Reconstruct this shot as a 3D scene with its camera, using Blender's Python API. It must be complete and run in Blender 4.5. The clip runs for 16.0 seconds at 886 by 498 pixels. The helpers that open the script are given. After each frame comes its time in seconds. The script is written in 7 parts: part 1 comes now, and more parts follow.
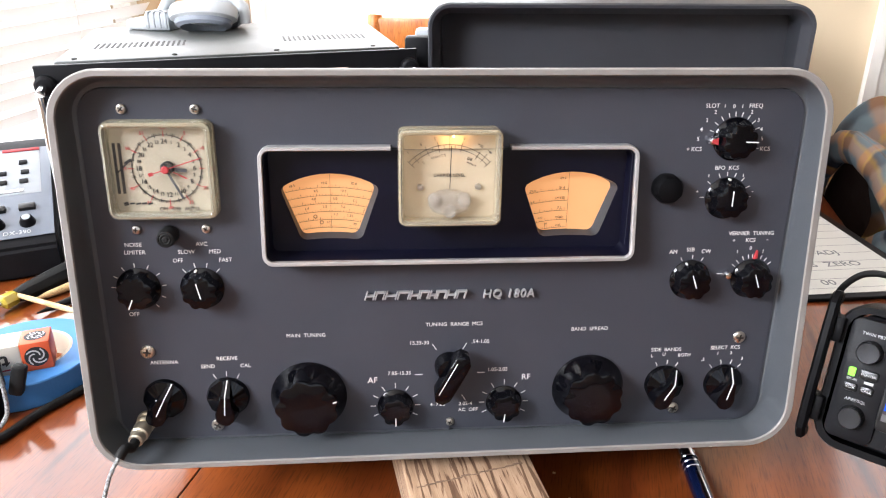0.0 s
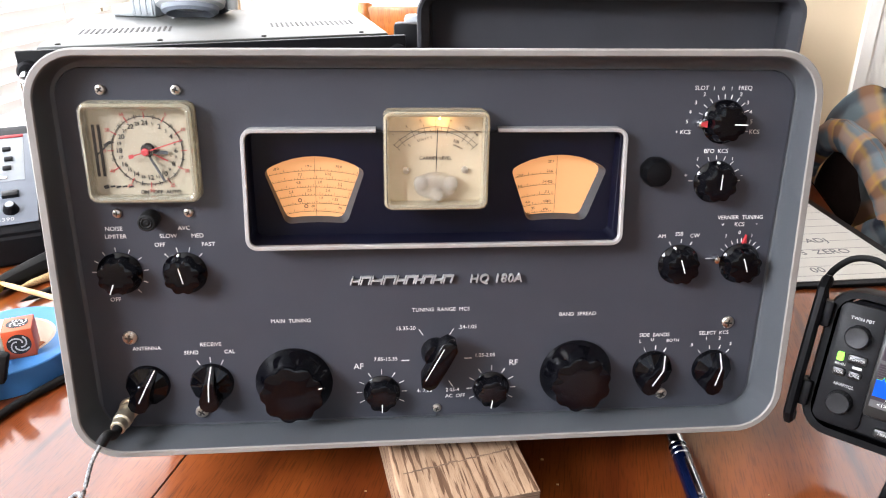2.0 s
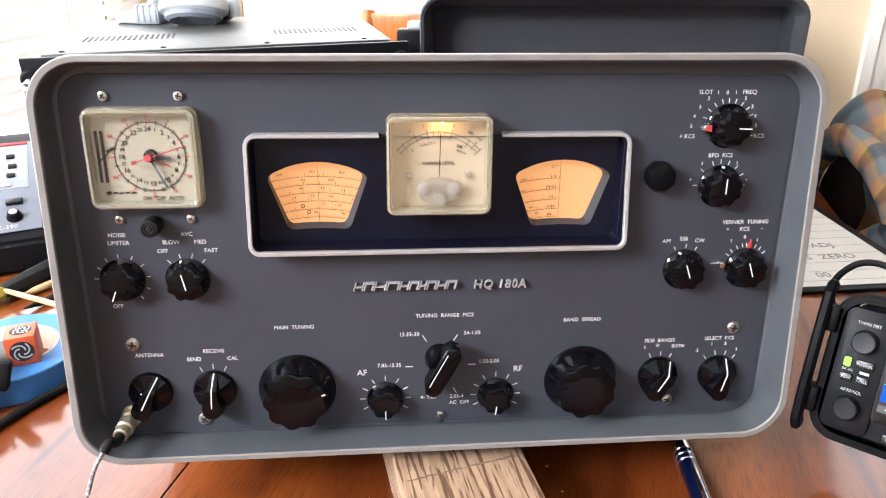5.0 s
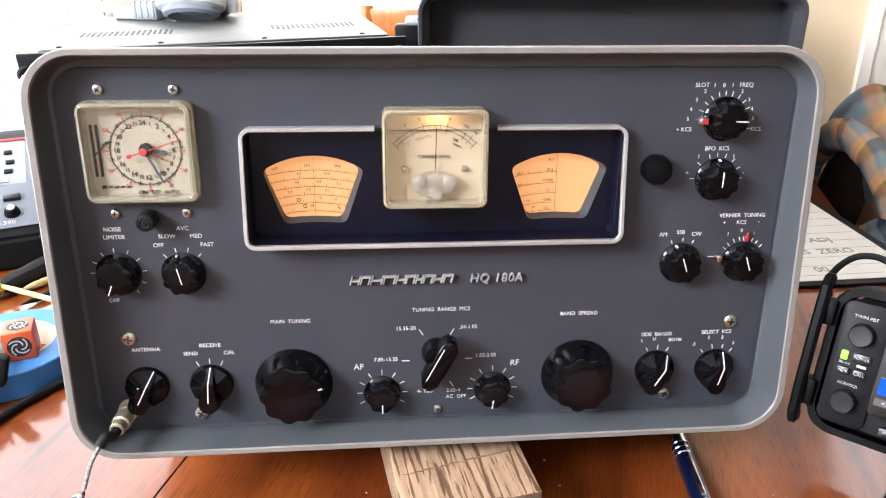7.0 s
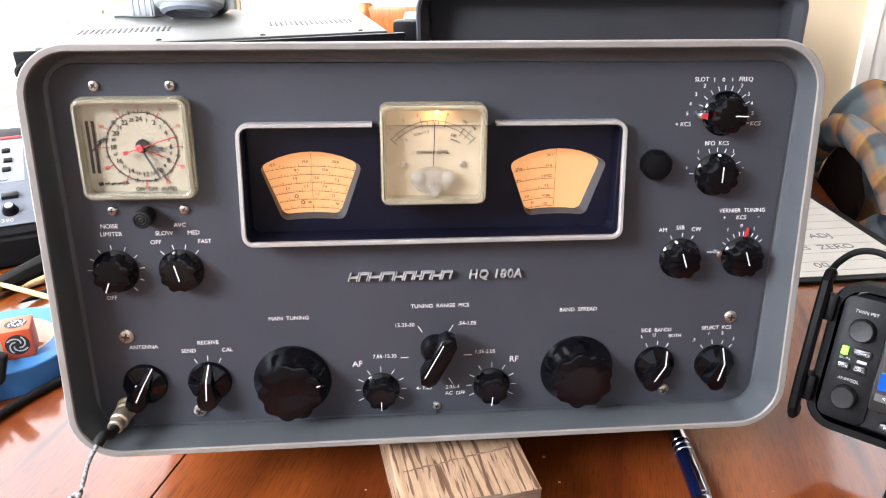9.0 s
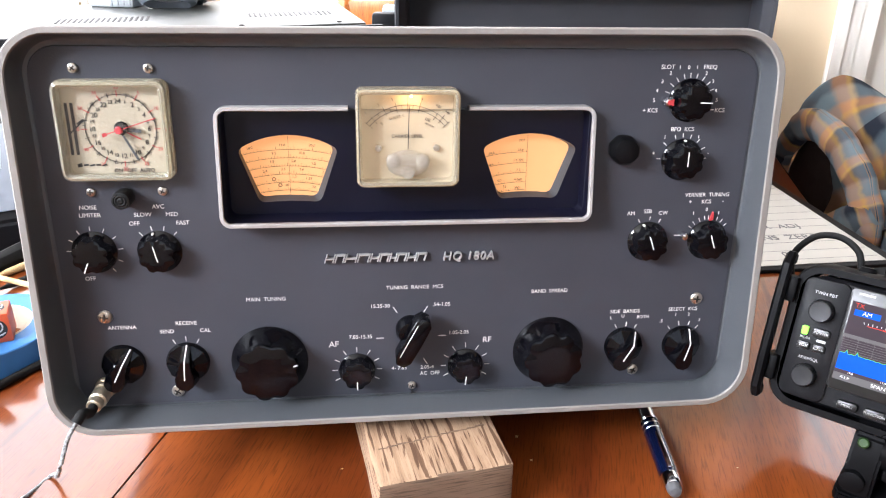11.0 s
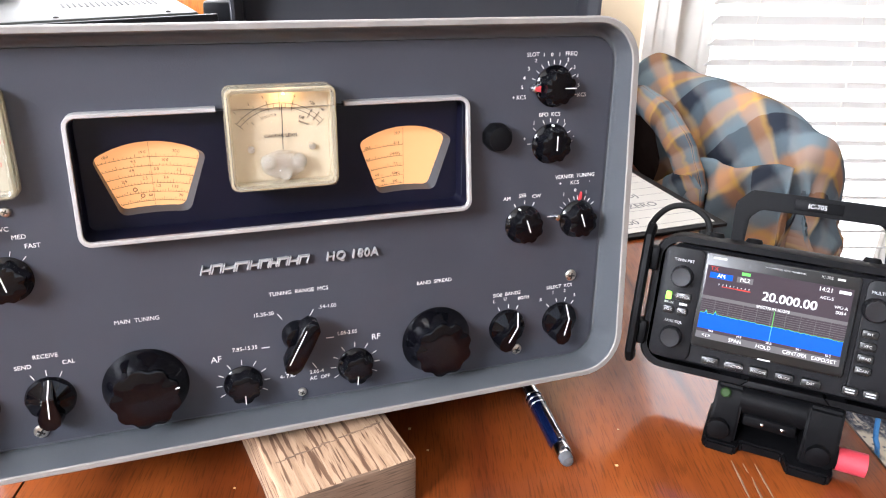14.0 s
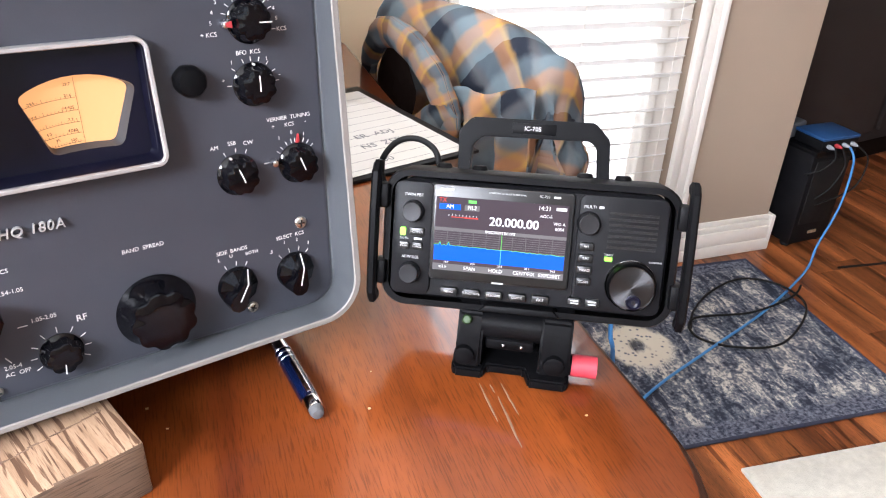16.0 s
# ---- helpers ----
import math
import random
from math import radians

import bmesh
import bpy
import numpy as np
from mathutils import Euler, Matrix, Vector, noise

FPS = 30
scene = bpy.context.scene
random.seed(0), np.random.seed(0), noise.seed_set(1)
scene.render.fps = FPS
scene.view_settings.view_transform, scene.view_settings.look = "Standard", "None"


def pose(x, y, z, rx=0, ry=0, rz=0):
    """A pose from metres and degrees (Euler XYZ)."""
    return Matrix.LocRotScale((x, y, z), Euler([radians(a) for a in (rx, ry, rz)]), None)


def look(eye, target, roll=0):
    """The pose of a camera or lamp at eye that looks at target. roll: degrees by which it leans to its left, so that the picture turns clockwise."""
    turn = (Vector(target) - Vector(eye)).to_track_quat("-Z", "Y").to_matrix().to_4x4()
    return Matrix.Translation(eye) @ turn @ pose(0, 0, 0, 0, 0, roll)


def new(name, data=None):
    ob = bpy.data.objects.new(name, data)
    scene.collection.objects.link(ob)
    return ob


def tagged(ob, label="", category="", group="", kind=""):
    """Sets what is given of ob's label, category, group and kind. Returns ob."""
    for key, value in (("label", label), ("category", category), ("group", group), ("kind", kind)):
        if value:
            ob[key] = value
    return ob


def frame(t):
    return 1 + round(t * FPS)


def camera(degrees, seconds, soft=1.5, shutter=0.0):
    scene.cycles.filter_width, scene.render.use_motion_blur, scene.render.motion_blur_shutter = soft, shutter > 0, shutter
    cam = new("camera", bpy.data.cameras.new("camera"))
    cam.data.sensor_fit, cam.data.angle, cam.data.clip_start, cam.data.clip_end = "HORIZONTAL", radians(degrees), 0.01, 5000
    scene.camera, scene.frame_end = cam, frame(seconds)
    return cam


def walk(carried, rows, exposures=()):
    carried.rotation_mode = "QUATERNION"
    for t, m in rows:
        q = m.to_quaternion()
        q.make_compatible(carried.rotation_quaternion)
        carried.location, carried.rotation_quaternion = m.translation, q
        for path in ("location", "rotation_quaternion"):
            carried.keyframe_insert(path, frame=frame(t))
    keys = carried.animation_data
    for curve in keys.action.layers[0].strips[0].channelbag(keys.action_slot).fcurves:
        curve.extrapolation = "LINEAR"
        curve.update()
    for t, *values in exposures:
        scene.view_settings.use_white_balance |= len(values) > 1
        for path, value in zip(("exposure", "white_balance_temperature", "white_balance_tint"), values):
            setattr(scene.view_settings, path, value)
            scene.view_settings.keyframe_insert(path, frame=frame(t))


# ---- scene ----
# World: the room's walls run along x and y; the receiver stands turned on the table.
cam = camera(61.69, 16.0, soft=1.1)
TABLE = 0.76
RADIO = pose(0, 0, TABLE + 0.034, -5.0, 1.2, 17.0)
PATH = [
    (0.0, (-0.0439, -0.4693, 0.3227), (0.0319, 0.4743, 0.0006), 0.60),
    (0.5, (-0.0433, -0.4675, 0.3219), (0.0309, 0.4753, -0.0031), 0.48),
    (1.0, (-0.0450, -0.4663, 0.3211), (0.0278, 0.4761, -0.0056), 0.40),
    (1.5, (-0.0429, -0.4658, 0.3202), (0.0313, 0.4753, -0.0096), 0.46),
    (2.0, (-0.0398, -0.4658, 0.3158), (0.0465, 0.4736, -0.0161), 0.78),
    (2.5, (-0.0424, -0.4665, 0.3161), (0.0518, 0.4715, -0.0178), 1.03),
    (3.0, (-0.0420, -0.4641, 0.3132), (0.0546, 0.4736, -0.0204), 1.11),
    (3.5, (-0.0410, -0.4694, 0.3177), (0.0513, 0.4720, -0.0066), 0.92),
    (4.0, (-0.0413, -0.4660, 0.3170), (0.0424, 0.4767, -0.0057), 0.67),
    (6.5, (-0.0372, -0.4639, 0.3126), (0.0443, 0.4775, -0.0145), 0.42),
    (7.0, (-0.0371, -0.4642, 0.3125), (0.0444, 0.4770, -0.0154), 0.42),
    (7.5, (-0.0365, -0.4639, 0.3125), (0.0425, 0.4771, -0.0166), 0.33),
    (8.0, (-0.0357, -0.4632, 0.3122), (0.0427, 0.4782, -0.0159), 0.28),
    (8.5, (-0.0382, -0.4626, 0.3102), (0.0399, 0.4790, -0.0174), 0.24),
    (9.0, (-0.0360, -0.4627, 0.3108), (0.0453, 0.4775, -0.0199), 0.25),
    (11.3, (-0.0296, -0.4797, 0.3048), (0.0811, 0.4562, -0.0294), 0.72),
    (11.5, (-0.0242, -0.4785, 0.3084), (0.0894, 0.4563, -0.0281), 0.61),
    (12.0, (-0.0192, -0.4702, 0.3023), (0.1079, 0.4667, -0.0233), 0.92),
    (12.5, (-0.0212, -0.4719, 0.3040), (0.1122, 0.4641, -0.0219), 0.92),
    (13.0, (-0.0266, -0.4735, 0.3055), (0.1211, 0.4603, -0.0203), 0.72),
    (13.5, (-0.0487, -0.4754, 0.3088), (0.1466, 0.4441, -0.0323), 0.58),
    (14.0, (-0.0617, -0.4625, 0.3096), (0.2557, 0.4185, -0.0413), 0.57),
    (14.5, (-0.0501, -0.4607, 0.3084), (0.3947, 0.3462, -0.0803), 1.06),
    (15.0, (-0.0206, -0.4658, 0.3008), (0.4765, 0.2922, -0.1213), 0.83),
    (15.5, (-0.0077, -0.4674, 0.3028), (0.5143, 0.2719, -0.1225), 0.40),
    (16.0, (-0.0005, -0.4644, 0.3038), (0.5331, 0.2677, -0.1195), 0.20),
]
EXPOSURES = [(0.0, -0.03, 6450, 14), (4.0, 0.03, 6450, 14), (9.0, 0.13, 6400, 14), (12.5, 0.24, 6300, 15), (14.0, 0.3, 6300, 15), (16.0, 0.42, 6300, 16)]
walk(cam, [(t, RADIO @ look(eye, target, roll)) for t, eye, target, roll in PATH], EXPOSURES)

# ---- light: overcast daylight through two windows, a glazed door and two unseen windows ----
world = bpy.data.worlds.new("world")
scene.world = world
world.use_nodes = True
nt = world.node_tree
sky = nt.nodes.new("ShaderNodeTexSky")
sky.sky_type, sky.sun_disc, sky.sun_elevation, sky.sun_rotation = "NISHITA", False, radians(35), radians(-70)
nt.links.new(sky.outputs[0], nt.nodes["Background"].inputs[0])
nt.nodes["Background"].inputs[1].default_value = 0.12


def window_light(name, at, towards, w, h, watts, colour=(0.93, 0.97, 1.0)):
    data = bpy.data.lights.new(name, "AREA")
    data.shape, data.size, data.size_y, data.energy, data.color = "RECTANGLE", w, h, watts, colour
    ob = new(name, data)
    ob.matrix_world = look(at, towards)
    return ob


window_light("daylight_west", (-1.43, 0.515, 1.30), (0.5, 0.35, 1.12), 2.8, 2.15, 128)
window_light("daylight_side", (-1.40, -1.58, 2.10), (0.0, 0.0, 0.85), 0.95, 0.65, 112, (0.88, 0.94, 1.0))
window_light("daylight_north", (-0.62, 1.98, 1.62), (-0.5, 0.0, 0.9), 0.95, 1.1, 22)
window_light("daylight_door", (1.02, 1.09, 1.65), (1.0, -0.4, 0.2), 0.58, 0.9, 6)
# weak frontal fill from behind the view, no such source known
window_light("fill_south", (1.0, -2.55, 1.45), (0.2, 0.0, 0.75), 1.8, 1.1, 5)


# ---- materials ----
def mat(name, base=(0.5, 0.5, 0.5), rough=0.5, metal=0.0, spread=0.0, scale=8.0, bump=0.0, bump_scale=60.0,
        coat=0.0, emit=None, strength=0.0, trans=0.0, spec=0.5, stretch=(1, 1, 1), second=None, fine=None, coat_rough=0.05, ior=1.45):
    """Principled surface with broad variation (spread), a second tone, fine mottling and relief."""
    m = bpy.data.materials.new(name)
    m.use_nodes = True
    t = m.node_tree
    b = t.nodes["Principled BSDF"]
    b.inputs["Base Color"].default_value = (*base, 1)
    b.inputs["Roughness"].default_value = rough
    b.inputs["Metallic"].default_value = metal
    b.inputs["Coat Weight"].default_value = coat
    b.inputs["Coat Roughness"].default_value = coat_rough
    b.inputs["Transmission Weight"].default_value = trans
    b.inputs["Specular IOR Level"].default_value = spec
    b.inputs["IOR"].default_value = ior
    if emit:
        b.inputs["Emission Color"].default_value = (*emit, 1)
        b.inputs["Emission Strength"].default_value = strength
    co = t.nodes.new("ShaderNodeTexCoord")
    mp = t.nodes.new("ShaderNodeMapping")
    mp.inputs["Scale"].default_value = stretch
    t.links.new(co.outputs["Object"], mp.inputs["Vector"])
    if spread or second:
        n = t.nodes.new("ShaderNodeTexNoise")
        n.inputs["Scale"].default_value, n.inputs["Detail"].default_value = scale, 6
        t.links.new(mp.outputs[0], n.inputs["Vector"])
        r = t.nodes.new("ShaderNodeValToRGB")
        lo, hi = (base, second) if second else ([c * (1 - spread) for c in base], [min(1, c * (1 + spread)) for c in base])
        r.color_ramp.elements[0].position, r.color_ramp.elements[1].position = 0.22, 0.78
        r.color_ramp.elements[0].color, r.color_ramp.elements[1].color = (*lo, 1), (*hi, 1)
        t.links.new(n.outputs[0], r.inputs[0])
        t.links.new(r.outputs[0], b.inputs["Base Color"])
        rr = t.nodes.new("ShaderNodeMapRange")
        rr.inputs[3].default_value, rr.inputs[4].default_value = max(0.02, rough * 0.8), min(1, rough * 1.2)
        t.links.new(n.outputs[0], rr.inputs[0])
        t.links.new(rr.outputs[0], b.inputs["Roughness"])
    if bump:
        n2 = t.nodes.new("ShaderNodeTexNoise")
        n2.inputs["Scale"].default_value, n2.inputs["Detail"].default_value = bump_scale, 4
        t.links.new(mp.outputs[0], n2.inputs["Vector"])
        bp = t.nodes.new("ShaderNodeBump")
        bp.inputs["Strength"].default_value, bp.inputs["Distance"].default_value = bump, 0.001
        t.links.new(n2.outputs[0], bp.inputs["Height"])
        t.links.new(bp.outputs[0], b.inputs["Normal"])
    return m


def wood(name, dark, light, along="X", ring=26.0, rough=0.3, coat=0.0, grain=0.15, knots=3.0, per_piece=0.0, fleck=0.5, streak=0.0, streak_at=0.36):
    """Timber: stretched noise bands, fine dark pores and a soft sheen."""
    m = mat(name, light, rough, coat=coat)
    t = m.node_tree
    b = t.nodes["Principled BSDF"]
    mp = next(n for n in t.nodes if n.type == "MAPPING")
    k = {"X": (0.06, 1, 1), "Y": (1, 0.06, 1), "Z": (1, 1, 0.06)}[along]
    mp.inputs["Scale"].default_value = k
    src = mp.outputs[0]
    if per_piece:
        info = t.nodes.new("ShaderNodeObjectInfo")
        add = t.nodes.new("ShaderNodeVectorMath")
        mul = t.nodes.new("ShaderNodeMath")
        mul.operation, mul.inputs[1].default_value = "MULTIPLY", 37.0
        t.links.new(info.outputs["Random"], mul.inputs[0])
        t.links.new(mp.outputs[0], add.inputs[0])
        t.links.new(mul.outputs[0], add.inputs[1])
        src = add.outputs[0]
    n1 = t.nodes.new("ShaderNodeTexNoise")
    n1.inputs["Scale"].default_value, n1.inputs["Detail"].default_value, n1.inputs["Distortion"].default_value = ring, 7, 0.6
    t.links.new(src, n1.inputs["Vector"])
    r = t.nodes.new("ShaderNodeValToRGB")
    r.color_ramp.elements[0].position, r.color_ramp.elements[1].position = 0.33, 0.68
    r.color_ramp.elements[0].color, r.color_ramp.elements[1].color = (*dark, 1), (*light, 1)
    t.links.new(n1.outputs[0], r.inputs[0])
    n2 = t.nodes.new("ShaderNodeTexNoise")
    n2.inputs["Scale"].default_value, n2.inputs["Detail"].default_value = max(ring * 14, 800), 3
    t.links.new(src, n2.inputs["Vector"])
    r2 = t.nodes.new("ShaderNodeValToRGB")
    r2.color_ramp.elements[0].position, r2.color_ramp.elements[1].position = 0.34, 0.5
    r2.color_ramp.elements[0].color = (1 - fleck, 1 - fleck, 1 - fleck, 1)
    t.links.new(n2.outputs[0], r2.inputs[0])
    mx = t.nodes.new("ShaderNodeMixRGB")
    mx.blend_type, mx.inputs[0].default_value = "MULTIPLY", 1.0
    t.links.new(r.outputs[0], mx.inputs[1])
    t.links.new(r2.outputs[0], mx.inputs[2])
    out = mx.outputs[0]
    if streak:
        n4 = t.nodes.new("ShaderNodeTexNoise")
        n4.inputs["Scale"].default_value, n4.inputs["Detail"].default_value, n4.inputs["Distortion"].default_value = streak, 2, 0.3
        t.links.new(src, n4.inputs["Vector"])
        r4 = t.nodes.new("ShaderNodeValToRGB")
        r4.color_ramp.elements[0].position, r4.color_ramp.elements[1].position = streak_at, streak_at + 0.06
        r4.color_ramp.elements[0].color = (0.34, 0.27, 0.23, 1)
        t.links.new(n4.outputs[0], r4.inputs[0])
        m4 = t.nodes.new("ShaderNodeMixRGB")
        m4.blend_type, m4.inputs[0].default_value = "MULTIPLY", 1.0
        t.links.new(out, m4.inputs[1])
        t.links.new(r4.outputs[0], m4.inputs[2])
        out = m4.outputs[0]
    if per_piece:
        hs = t.nodes.new("ShaderNodeHueSaturation")
        mr = t.nodes.new("ShaderNodeMapRange")
        mr.inputs[3].default_value, mr.inputs[4].default_value = 1 - per_piece, 1 + per_piece
        t.links.new(info.outputs["Random"], mr.inputs[0])
        t.links.new(mr.outputs[0], hs.inputs["Value"])
        t.links.new(out, hs.inputs["Color"])
        out = hs.outputs[0]
    t.links.new(out, b.inputs["Base Color"])
    n3 = t.nodes.new("ShaderNodeTexNoise")
    n3.inputs["Scale"].default_value = 9.0
    t.links.new(mp.outputs[0], n3.inputs["Vector"])
    mr2 = t.nodes.new("ShaderNodeMapRange")
    mr2.inputs[3].default_value, mr2.inputs[4].default_value = rough * 0.75, rough * 1.3
    t.links.new(n3.outputs[0], mr2.inputs[0])
    t.links.new(mr2.outputs[0], b.inputs["Roughness"])
    bp = t.nodes.new("ShaderNodeBump")
    bp.inputs["Strength"].default_value, bp.inputs["Distance"].default_value = grain, 0.0006
    t.links.new(n2.outputs[0], bp.inputs["Height"])
    t.links.new(bp.outputs[0], b.inputs["Normal"])
    return m


def plaid(name):
    """Brushed flannel: blue-grey and dark squares crossed with tan and yellow bands, with a twill weave."""
    m = mat(name, (0.3, 0.3, 0.3), 0.95, spec=0.1)
    t = m.node_tree
    b = t.nodes["Principled BSDF"]
    uv = t.nodes.new("ShaderNodeUVMap")
    wob = t.nodes.new("ShaderNodeTexNoise")
    wob.inputs["Scale"].default_value, wob.inputs["Detail"].default_value = 26, 4
    t.links.new(uv.outputs[0], wob.inputs["Vector"])
    shift = t.nodes.new("ShaderNodeVectorMath")
    shift.operation = "MULTIPLY_ADD"
    shift.inputs[1].default_value = (0.022, 0.022, 0.0)
    t.links.new(wob.outputs["Color"], shift.inputs[0])
    t.links.new(uv.outputs[0], shift.inputs[2])
    sep = t.nodes.new("ShaderNodeSeparateXYZ")
    t.links.new(shift.outputs[0], sep.inputs[0])

    def bands(axis, period, stops):
        d = t.nodes.new("ShaderNodeMath")
        d.operation, d.inputs[1].default_value = "DIVIDE", period
        f = t.nodes.new("ShaderNodeMath")
        f.operation = "FRACT"
        r = t.nodes.new("ShaderNodeValToRGB")
        r.color_ramp.interpolation = "EASE"
        while len(r.color_ramp.elements) < len(stops):
            r.color_ramp.elements.new(0.5)
        for e, (p, c) in zip(r.color_ramp.elements, stops):
            e.position, e.color = p, (*c, 1)
        t.links.new(sep.outputs[axis], d.inputs[0])
        t.links.new(d.outputs[0], f.inputs[0])
        t.links.new(f.outputs[0], r.inputs[0])
        return r.outputs[0]

    blue, dark, tan, gold, grey = (0.135, 0.178, 0.20), (0.020, 0.024, 0.034), (0.40, 0.205, 0.105), (0.46, 0.27, 0.075), (0.15, 0.155, 0.16)
    a = bands(0, 0.120, [(0.0, dark), (0.22, dark), (0.34, blue), (0.48, blue), (0.58, tan), (0.68, tan), (0.74, gold), (0.82, grey), (0.95, blue)])
    c = bands(1, 0.120, [(0.0, blue), (0.18, blue), (0.28, tan), (0.40, tan), (0.46, gold), (0.56, dark), (0.72, dark), (0.84, grey), (0.96, blue)])
    mx = t.nodes.new("ShaderNodeMixRGB")
    mx.inputs[0].default_value = 0.5
    t.links.new(a, mx.inputs[1])
    t.links.new(c, mx.inputs[2])
    t.links.new(mx.outputs[0], b.inputs["Base Color"])
    n = t.nodes.new("ShaderNodeTexNoise")
    n.inputs["Scale"].default_value = 900
    t.links.new(uv.outputs[0], n.inputs["Vector"])
    bp = t.nodes.new("ShaderNodeBump")
    bp.inputs["Strength"].default_value, bp.inputs["Distance"].default_value = 0.5, 0.001
    t.links.new(n.outputs[0], bp.inputs["Height"])
    t.links.new(bp.outputs[0], b.inputs["Normal"])
    return m


def rug_material(name):
    """Worn rug: slate blue and cream broken up by streaks along the pile, a cream rosette and a plainer blue border."""
    m = mat(name, (0.1, 0.1, 0.15), 0.95, spec=0.1, bump=0.8, bump_scale=350)
    t = m.node_tree
    b = t.nodes["Principled BSDF"]
    co = next(n for n in t.nodes if n.type == "TEX_COORD").outputs["Object"]

    def node(kind, *links, **values):
        n = t.nodes.new(kind)
        for k, v in values.items():
            if k == "op":
                n.operation = v
            else:
                n.inputs[k.replace("_", " ")].default_value = v
        for k, out in links:
            t.links.new(out, n.inputs[k])
        return n

    def ramp(src, *stops):
        r = t.nodes.new("ShaderNodeValToRGB")
        while len(r.color_ramp.elements) < len(stops):
            r.color_ramp.elements.new(0.5)
        for e, (p, c) in zip(r.color_ramp.elements, stops):
            e.position, e.color = p, (*((c,) * 3 if isinstance(c, float) else c), 1)
        t.links.new(src, r.inputs[0])
        return r.outputs[0]

    def mix(fac, a, c):
        x = t.nodes.new("ShaderNodeMixRGB")
        t.links.new(fac, x.inputs[0])
        t.links.new(a, x.inputs[1])
        t.links.new(c, x.inputs[2])
        return x.outputs[0]

    along = node("ShaderNodeMapping", ("Vector", co), Scale=(1.0, 0.35, 1.0)).outputs[0]
    big = node("ShaderNodeTexNoise", ("Vector", along), Scale=34.0, Detail=9.0, Roughness=0.72, Distortion=0.8).outputs[0]
    patch = node("ShaderNodeTexNoise", ("Vector", co), Scale=7.0, Detail=4.0).outputs[0]
    fine = node("ShaderNodeTexNoise", ("Vector", co), Scale=110.0, Detail=5.0, Roughness=0.7).outputs[0]
    s1 = node("ShaderNodeMath", (0, patch), (2, big), op="MULTIPLY_ADD")
    s1.inputs[1].default_value = 0.50
    s2 = node("ShaderNodeMath", (0, fine), (2, s1.outputs[0]), op="MULTIPLY_ADD")
    s2.inputs[1].default_value = 0.56
    half = node("ShaderNodeMath", (0, s2.outputs[0]), op="MULTIPLY")
    half.inputs[1].default_value = 0.5
    field = ramp(half.outputs[0], (0.465, (0.030, 0.035, 0.052)), (0.515, (0.105, 0.118, 0.150)), (0.545, (0.20, 0.205, 0.215)), (0.585, (0.54, 0.50, 0.44)))
    sep = node("ShaderNodeSeparateXYZ", (0, co))
    ay = node("ShaderNodeMath", (0, sep.outputs[1]), op="ABSOLUTE").outputs[0]
    wob = node("ShaderNodeMath", (0, fine), (2, ay), op="MULTIPLY_ADD")
    wob.inputs[1].default_value = 0.03
    border = ramp(wob.outputs[0], (0.292, 0.0), (0.308, 1.0))
    band = ramp(fine, (0.38, (0.026, 0.031, 0.050)), (0.66, (0.19, 0.205, 0.25)))
    col = mix(border, field, band)
    away = node("ShaderNodeVectorMath", (0, co), op="DISTANCE")
    away.inputs[1].default_value = (0.034, 0.009, 0.007)
    ring = node("ShaderNodeMath", (0, big), (2, away.outputs["Value"]), op="MULTIPLY_ADD")
    ring.inputs[1].default_value = 0.06
    rosette = ramp(ring.outputs[0], (0.045, 0.1), (0.062, 1.0), (0.108, 1.0), (0.122, 0.0))
    petals = ramp(node("ShaderNodeTexVoronoi", ("Vector", co), Scale=62.0).outputs[0], (0.12, (0.12, 0.13, 0.17)), (0.32, (0.60, 0.55, 0.45)))
    t.links.new(mix(rosette, col, petals), b.inputs["Base Color"])
    return m


PANEL_GREY = mat("panel_grey_paint", (0.046, 0.0485, 0.060), 0.42, spec=0.4, spread=0.06, scale=14, bump=0.10, bump_scale=900)
# the panel's grey made lighter, for the light its coved wall catches
RECESS_LIT_GREY = mat("recess_lit_grey_paint", (0.078, 0.085, 0.093), 0.34, spread=0.05, scale=8, bump=0.08, bump_scale=700)
RIM_PAINT = mat("rim_putty_paint", (0.225, 0.208, 0.193), 0.45, spread=0.10, scale=35, bump=0.15, bump_scale=300)
CRATE_GREY = mat("crate_dark_grey", (0.030, 0.031, 0.037), 0.55, spread=0.15, scale=9, bump=0.1, bump_scale=500)
CASE_GREY = mat("case_dark_grey", (0.055, 0.057, 0.066), 0.5, spread=0.12, scale=9, bump=0.1, bump_scale=500)
BAKELITE = mat("black_bakelite", (0.002, 0.002, 0.003), 0.06, spread=0.2, scale=60, spec=0.36, bump=0.02, bump_scale=90)
GLOSS_BLACK = mat("black_recess_paint", (0.005, 0.005, 0.013), 0.30, spread=0.2, scale=30, spec=0.25, bump=0.03, bump_scale=200)
CHAMFER_GREY = mat("dial_chamfer_grey", (0.040, 0.045, 0.052), 0.35, spread=0.1, scale=40)
WHITE_INK = mat("white_ink", (0.78, 0.77, 0.74), 0.6, spread=0.05, scale=200)
BRIGHT_METAL = mat("brushed_bezel_metal", (0.50, 0.48, 0.47), 0.42, metal=0.55, spread=0.1, scale=50, bump=0.1, bump_scale=400)
NAME_METAL = mat("bright_raised_lettering", (0.48, 0.48, 0.48), 0.36, metal=0.4, spread=0.06, scale=90)
NICKEL = mat("nickel", (0.62, 0.58, 0.52), 0.28, metal=1.0, spread=0.15, scale=90, bump=0.1, bump_scale=300)
